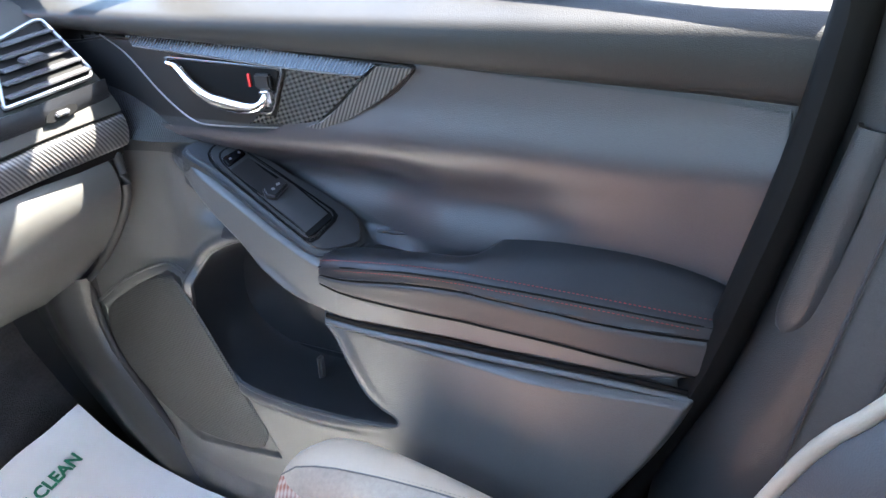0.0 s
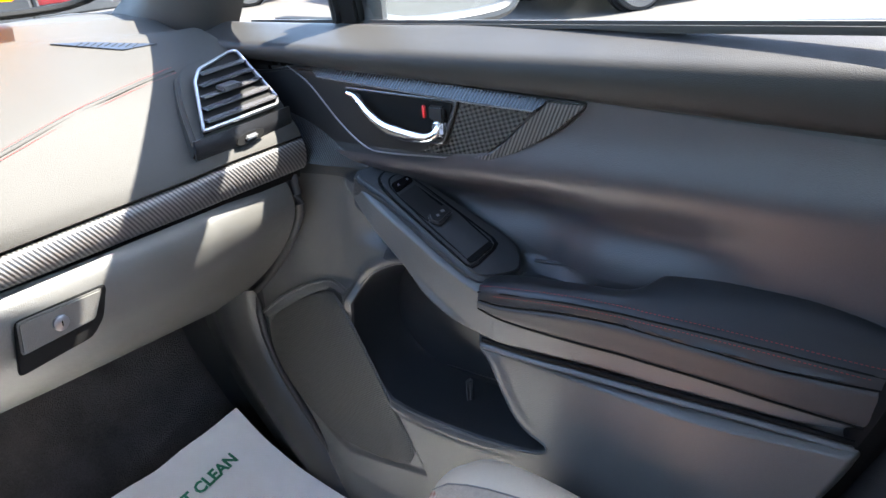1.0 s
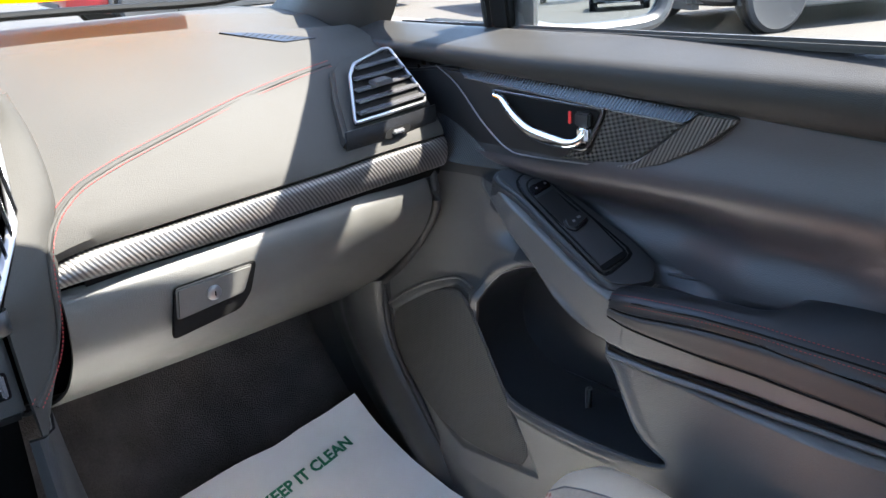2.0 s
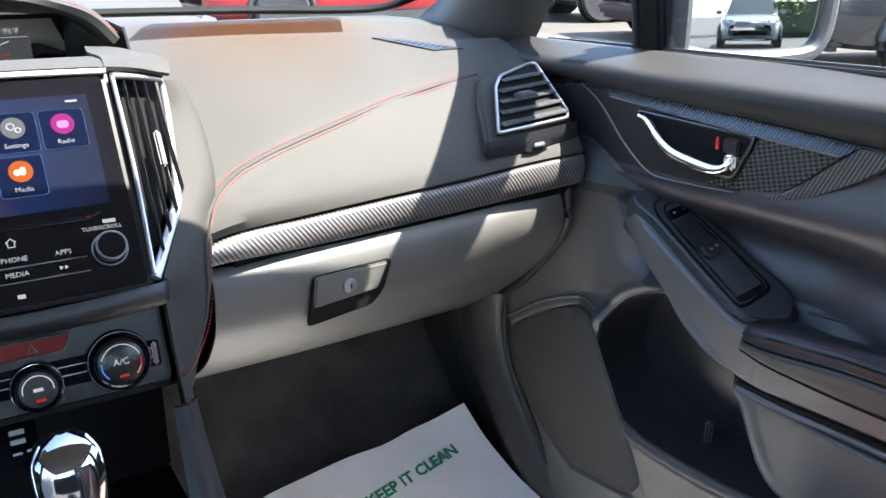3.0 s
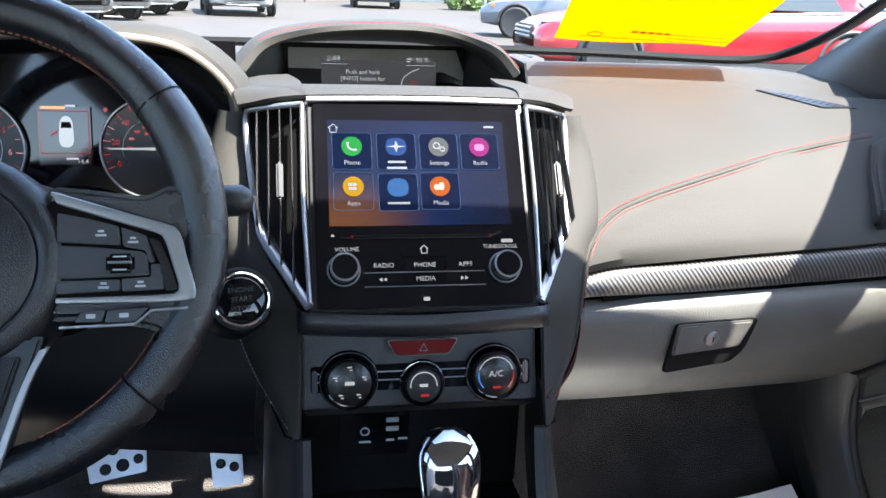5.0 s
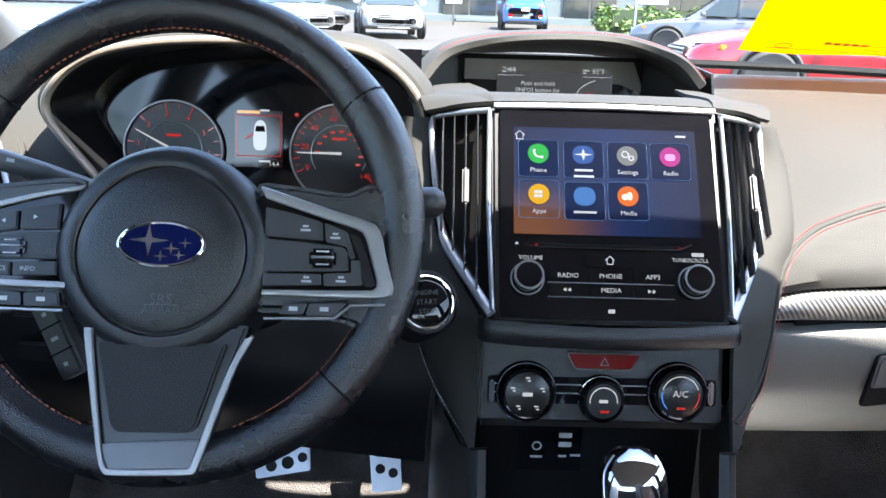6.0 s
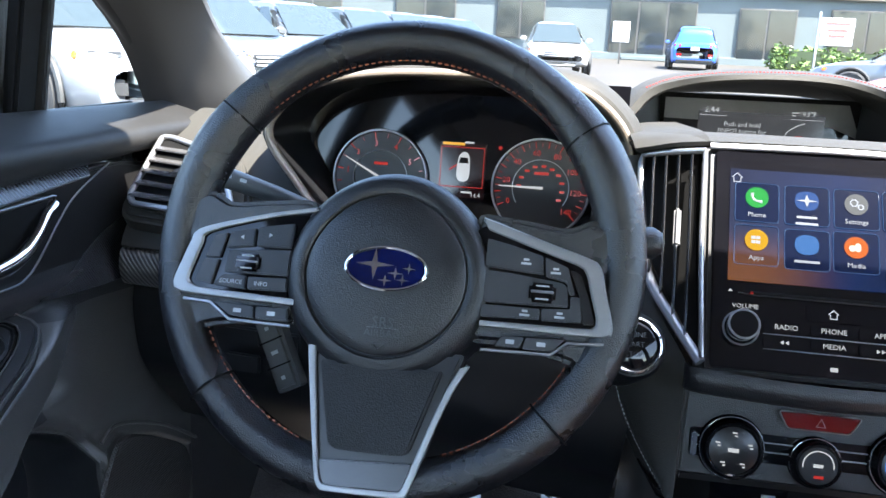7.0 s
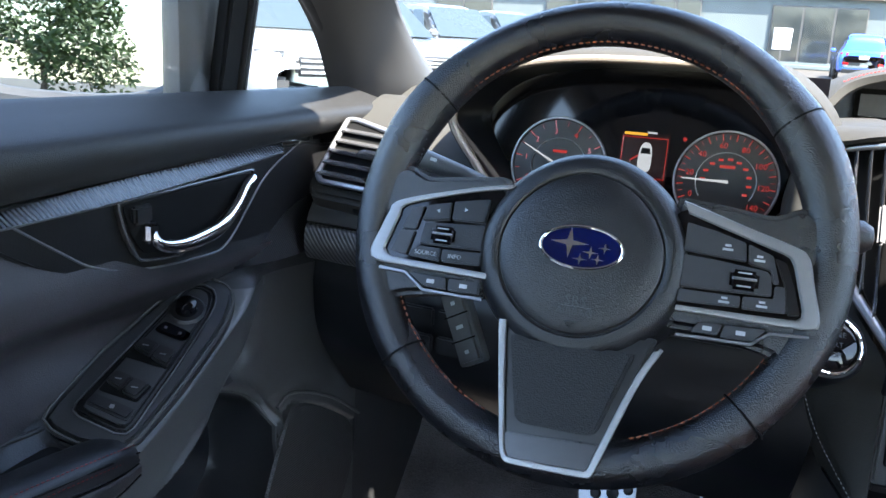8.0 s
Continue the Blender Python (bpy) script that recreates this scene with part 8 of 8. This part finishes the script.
# ---- parked cars ----
TYRE = material("tyre_rubber", (0.02, 0.02, 0.021), 0.8, vary=0.2)
ALLOY = material("alloy_wheel", (0.5, 0.5, 0.51), 0.35, 0.8, vary=0.1)
LAMP = material("lamp_lens", (0.06, 0.063, 0.068), 0.08, 0.2, vary=0.1)
RED_LAMP = material("red_lamp_lens", (0.4, 0.01, 0.015), 0.1, vary=0.1)
TINT = material("tinted_car_glass", (0.03, 0.04, 0.042), 0.03, vary=0.1)
AMBER = material("amber_lens", (0.6, 0.16, 0.03), 0.15, vary=0.1)
CLAD = material("black_cladding", (0.03, 0.03, 0.03), 0.6, vary=0.2)


def car_paint(name, c):
    return material(name, c, 0.3, 0.15, vary=0.04, coat=1.0, coarse=3)


def parked_car(label, x, y, heading, color, tall=0.0, long=4.5, group="parked cars", lamps=True):
    """heading: the (x, y) way its nose points. Body, glass house, windows, wheels, lamps and mirrors."""
    z0 = ground_z(y)
    c = thing("parked_car", (x, y, z0), label, "car", group)
    way = Vector((*heading, 0)).normalized()
    m = axes_at((x, y, z0), way.cross(Vector((0, 0, 1))), way)
    paint = car_paint("car_paint", color)
    h = long / 2
    belt, roof = 0.92 + tall * 0.45, 1.46 + tall
    # lower body: stations along the length (y, half width, bottom, shoulder height)
    st = [(-h, 0.70, 0.45, 0.78 + tall * 0.4), (-h + 0.06, 0.80, 0.32, 0.90 + tall * 0.45), (-h + 0.5, 0.88, 0.25, belt + 0.04), (-0.6, 0.90, 0.22, belt), (0.5, 0.90, 0.22, belt - 0.02), (h - 1.1, 0.89, 0.22, belt - 0.05 + tall * 0.1), (h - 0.45, 0.86, 0.25, belt - 0.13 + tall * 0.15), (h - 0.08, 0.76, 0.3, belt - 0.25 + tall * 0.15), (h, 0.62, 0.4, belt - 0.36 + tall * 0.15)]
    lines = []
    for fx, fz in ((-0.0, 0), (0.86, 0), (0.98, 0.18), (1.0, 0.5), (0.98, 0.8), (0.90, 0.97), (0.6, 1.02), (0, 1.03)):
        lines.append([(w * fx, yy, b + (t - b) * fz) for yy, w, b, t in st])
    full = lines + [[(-a, b, d) for a, b, d in g] for g in lines[-2::-1]]
    body = part("body", sheet(skin(full, 40, 40)), paint, c, xf=m)
    # glass house
    up = [(-h + 0.35 if tall > 0.1 else -h + 0.55, 0.76, belt), (-h + 0.65 if tall > 0.1 else -h + 1.15, 0.63, roof - 0.06), (-0.3, 0.62, roof), (0.35, 0.60, roof - 0.05), (h - 1.15, 0.76, belt - 0.06)]
    cab = []
    for fx, fz in ((1.0, 0.0), (0.97, 0.5), (0.93, 0.9), (0.75, 1.0), (0, 1.02)):
        cab.append([(w * (1.06 if fz < 0.01 else 1) * fx if t > belt + 0.05 else 0.82 * fx, yy, (belt - 0.06) + (t - belt + 0.06) * fz) for yy, w, t in up])
    cab = cab + [[(-a, b, d) for a, b, d in g] for g in cab[-2::-1]]
    part("cabin", sheet(skin(cab, 24, 24)), paint, c, xf=m)
    def pane(name, pts, lift_by=0.012):
        part(name, sheet([[pts[0], pts[1]], [pts[3], pts[2]]], 0.008), TINT, c, xf=m)
    fy, ry = h - 1.15, up[0][0]
    pane("windscreen", [(-0.72, fy + 0.02, belt - 0.01), (0.72, fy + 0.02, belt - 0.01), (0.55, 0.42, roof - 0.035), (-0.55, 0.42, roof - 0.035)])
    pane("rear_window", [(-0.66, ry + 0.02, belt + 0.06), (0.66, ry + 0.02, belt + 0.06), (0.54, up[1][0] - 0.06, roof - 0.07), (-0.54, up[1][0] - 0.06, roof - 0.07)])
    for s in (1, -1):
        for a0, a1, b0, b1 in ((fy - 0.32, 0.12, 0.38, 0.1), (0.04, ry + 0.42, 0.02, up[1][0] + 0.12)):
            pane("side_window", [(s * 0.825, a0, belt + 0.02), (s * 0.825, a1, belt + 0.02), (s * 0.645, b1, roof - 0.1), (s * 0.645, b0, roof - 0.1)])
        for wy in (h - 0.85, -h + 0.85):
            r = 0.33 + tall * 0.12
            w = part("wheel", turned([(0.0, 0.03), (r * 0.6, 0.034), (r * 0.68, 0.06)], 28), CLAD, c, xf=m @ Matrix.Translation((s * 0.872, wy, r)) @ Matrix.Rotation(radians(90 * s), 4, "Y"))
            part("tyre", turned([(r * 0.66, 0.07), (r * 0.9, 0.085), (r, 0.06), (r, -0.12), (r * 0.66, -0.12)], 32), TYRE, w, xf=m @ Matrix.Translation((s * 0.872, wy, r)) @ Matrix.Rotation(radians(90 * s), 4, "Y"))
            for k in range(5):
                part("spoke", box(r * 0.64, 0.075, 0.03, 0.008, 1, (r * 0.33, 0, 0.05)), ALLOY, w, xf=m @ Matrix.Translation((s * 0.872, wy, r)) @ Matrix.Rotation(radians(90 * s), 4, "Y") @ Matrix.Rotation(radians(72 * k), 4, "Z"))
            part("wheel_arch", tube([(s * 0.885, wy + (r + 0.06) * math.cos(a), r + (r + 0.06) * math.sin(a)) for a in np.linspace(-0.2, math.pi + 0.2, 18)], 0.03, 0.03, 6), CLAD, c, xf=m)
            part("arch_shade", turned([(0, 0), (r + 0.05, 0.0), (r + 0.05, -0.05)], 24), BLACK, c, xf=m @ Matrix.Translation((s * 0.893, wy, r + 0.01)) @ Matrix.Rotation(radians(90 * s), 4, "Y"))
        part("headlamp", box(0.34, 0.2, 0.12, 0.04, 3), LAMP, c, xf=m @ Matrix.Translation((s * 0.60, h - 0.2, belt - 0.27 + tall * 0.15)) @ Matrix.Rotation(radians(-28 * s), 4, "Z"))
        part("side_marker", box(0.05, 0.16, 0.07, 0.015, 2), AMBER, c, "amber side marker", xf=m @ Matrix.Translation((s * 0.80, h - 0.36, belt - 0.25 + tall * 0.15)) @ Matrix.Rotation(radians(-14 * s), 4, "Z"))
        part("fog_trim", box(0.26, 0.1, 0.16, 0.03, 2), CLAD, c, xf=m @ Matrix.Translation((s * 0.60, h - 0.1, 0.48)) @ Matrix.Rotation(radians(-22 * s), 4, "Z"))
        part("tail_lamp", box(0.3, 0.16, 0.14, 0.03, 3), RED_LAMP, c, xf=m @ Matrix.Translation((s * 0.64, -h + 0.11, belt - 0.1)) @ Matrix.Rotation(radians(24 * s), 4, "Z"))
        part("mirror", box(0.2, 0.12, 0.14, 0.04, 3), paint, c, xf=m @ Matrix.Translation((s * 0.96, fy - 0.4, belt + 0.06)))
        part("sill_trim", box(0.04, long * 0.5, 0.14, 0.02, 2), CLAD, c, xf=m @ Matrix.Translation((s * 0.885, 0, 0.27)))
        part("door_handle", box(0.025, 0.18, 0.03, 0.01, 2), paint, c, xf=m @ Matrix.Translation((s * 0.905, 0.0, belt - 0.1)))
    grille = part("grille", box(0.86, 0.08, 0.17, 0.03, 2), CLAD, c, xf=m @ Matrix.Translation((0, h - 0.03, belt - 0.34 + tall * 0.15)))
    for k in (-1, 0, 1):
        part("grille_bar", box(0.8, 0.02, 0.022, 0.006, 1), ALLOY, grille, "bright grille bar", xf=m @ Matrix.Translation((0, h + 0.012, belt - 0.34 + tall * 0.15 + 0.05 * k)))
    part("front_intake", box(1.0, 0.1, 0.09, 0.03, 2), CLAD, c, xf=m @ Matrix.Translation((0, h - 0.06, 0.36)))
    part("intake_lip", box(0.9, 0.03, 0.03, 0.01, 1), ALLOY, c, xf=m @ Matrix.Translation((0, h - 0.02, 0.29)))
    part("rear_bumper", box(1.4, 0.12, 0.12, 0.04, 2), CLAD, c, xf=m @ Matrix.Translation((0, -h + 0.03, 0.38)))
    if tall > 0.1:
        part("rear_valance", box(1.5, 0.2, 0.2, 0.06, 2), CLAD, c, xf=m @ Matrix.Translation((0, -h + 0.12, 0.34)))
        for s in (1, -1):
            part("bumper_lamp", box(0.26, 0.1, 0.09, 0.03, 2), RED_LAMP, c, "red bumper lamp", xf=m @ Matrix.Translation((s * 0.6, -h + 0.05, 0.58)) @ Matrix.Rotation(radians(20 * s), 4, "Z"))
            part("reversing_lamp", box(0.2, 0.06, 0.05, 0.02, 2), ALLOY, c, xf=m @ Matrix.Translation((s * 0.6, -h + 0.03, 0.51)) @ Matrix.Rotation(radians(20 * s), 4, "Z"))
    part("plate", box(0.34, 0.03, 0.13, 0.01, 1), GREY_MARK, c, xf=m @ Matrix.Translation((0, -h - 0.02, belt - 0.2)))
    return c


ROW = (0.80, -0.60)
parked_car("white parked hatchback beside the driver's door", -5.45, 8.5, ROW, (0.24, 0.245, 0.25), 0.12)
for (nx, ny), shade, words in (((-4.2, 11.05), (0.088, 0.092, 0.099), "light grey parked sedan in the row of cars"), ((-4.1, 14.6), (0.105, 0.108, 0.112), "silver parked sedan in the row of cars"), ((-3.7, 17.6), (0.06, 0.067, 0.068), "grey-green parked sedan in the row of cars"), ((-3.35, 20.4), (0.1, 0.103, 0.108), "silver parked sedan in the row of cars"), ((-3.05, 23.2), (0.2, 0.2, 0.2), "white parked sedan in the row of cars"), ((-2.9, 26.2), (0.075, 0.07, 0.065), "bronze-grey parked sedan in the row of cars")):
    parked_car(words, nx - ROW[0] * 2.25, ny - ROW[1] * 2.25, ROW, shade)
parked_car("tall white delivery van behind the row of cars", -12.5, 24.5, ROW, (0.5, 0.51, 0.52), 0.5, 5.2)
parked_car("white sports sedan facing the camera across the lot", -1.35, 26.5, (0.12, -0.99), (0.3, 0.305, 0.31))
parked_car("bright blue sport utility car seen from behind", 3.8, 37, (0.05, 1.0), (0.02, 0.12, 0.6), 0.2, 4.4)
parked_car("red sedan parked ahead of the windscreen", 5.2, 10.55, (-1.0, 0.055), (0.3, 0.006, 0.012), 0.0, 4.7)
parked_car("dark grey sedan parked beyond the red one", 6.6, 18.8, (-0.9, 0.4), (0.09, 0.095, 0.11), 0.0, 4.6)
DARK = (0.955, -0.297)
parked_car("dark grey sport utility car parked outside the passenger window", 10.57, 10.63, DARK, (0.022, 0.023, 0.026), 0.22, 4.6)
parked_car("dark maroon sport utility car parked outside the passenger window", 9.65, 7.53, DARK, (0.035, 0.007, 0.013), 0.22, 4.6)
parked_car("black sport utility car parked outside the passenger window", 9.1, 4.85, DARK, (0.015, 0.015, 0.017), 0.15, 4.6)
parked_car("black sport utility car at the end of the row", 8.0, -0.9, DARK, (0.02, 0.02, 0.022), 0.2, 4.6)
parked_car("silver sport utility car standing behind on the lot", 10.8, -26.5, (-0.33, 0.94), (0.15, 0.155, 0.165), 0.25, 4.7)

# lettering on the paper mat
mat_plane = axes_at((0.606, 1.183, 0.5345), (0.117, 0.016, 0.018), (0.0, 0.025, 0.013))
lettering("KEEP IT CLEAN", 0.0265, mat_plane, GREEN_INK, mat, align="RIGHT", bold=0.035)
write_all()
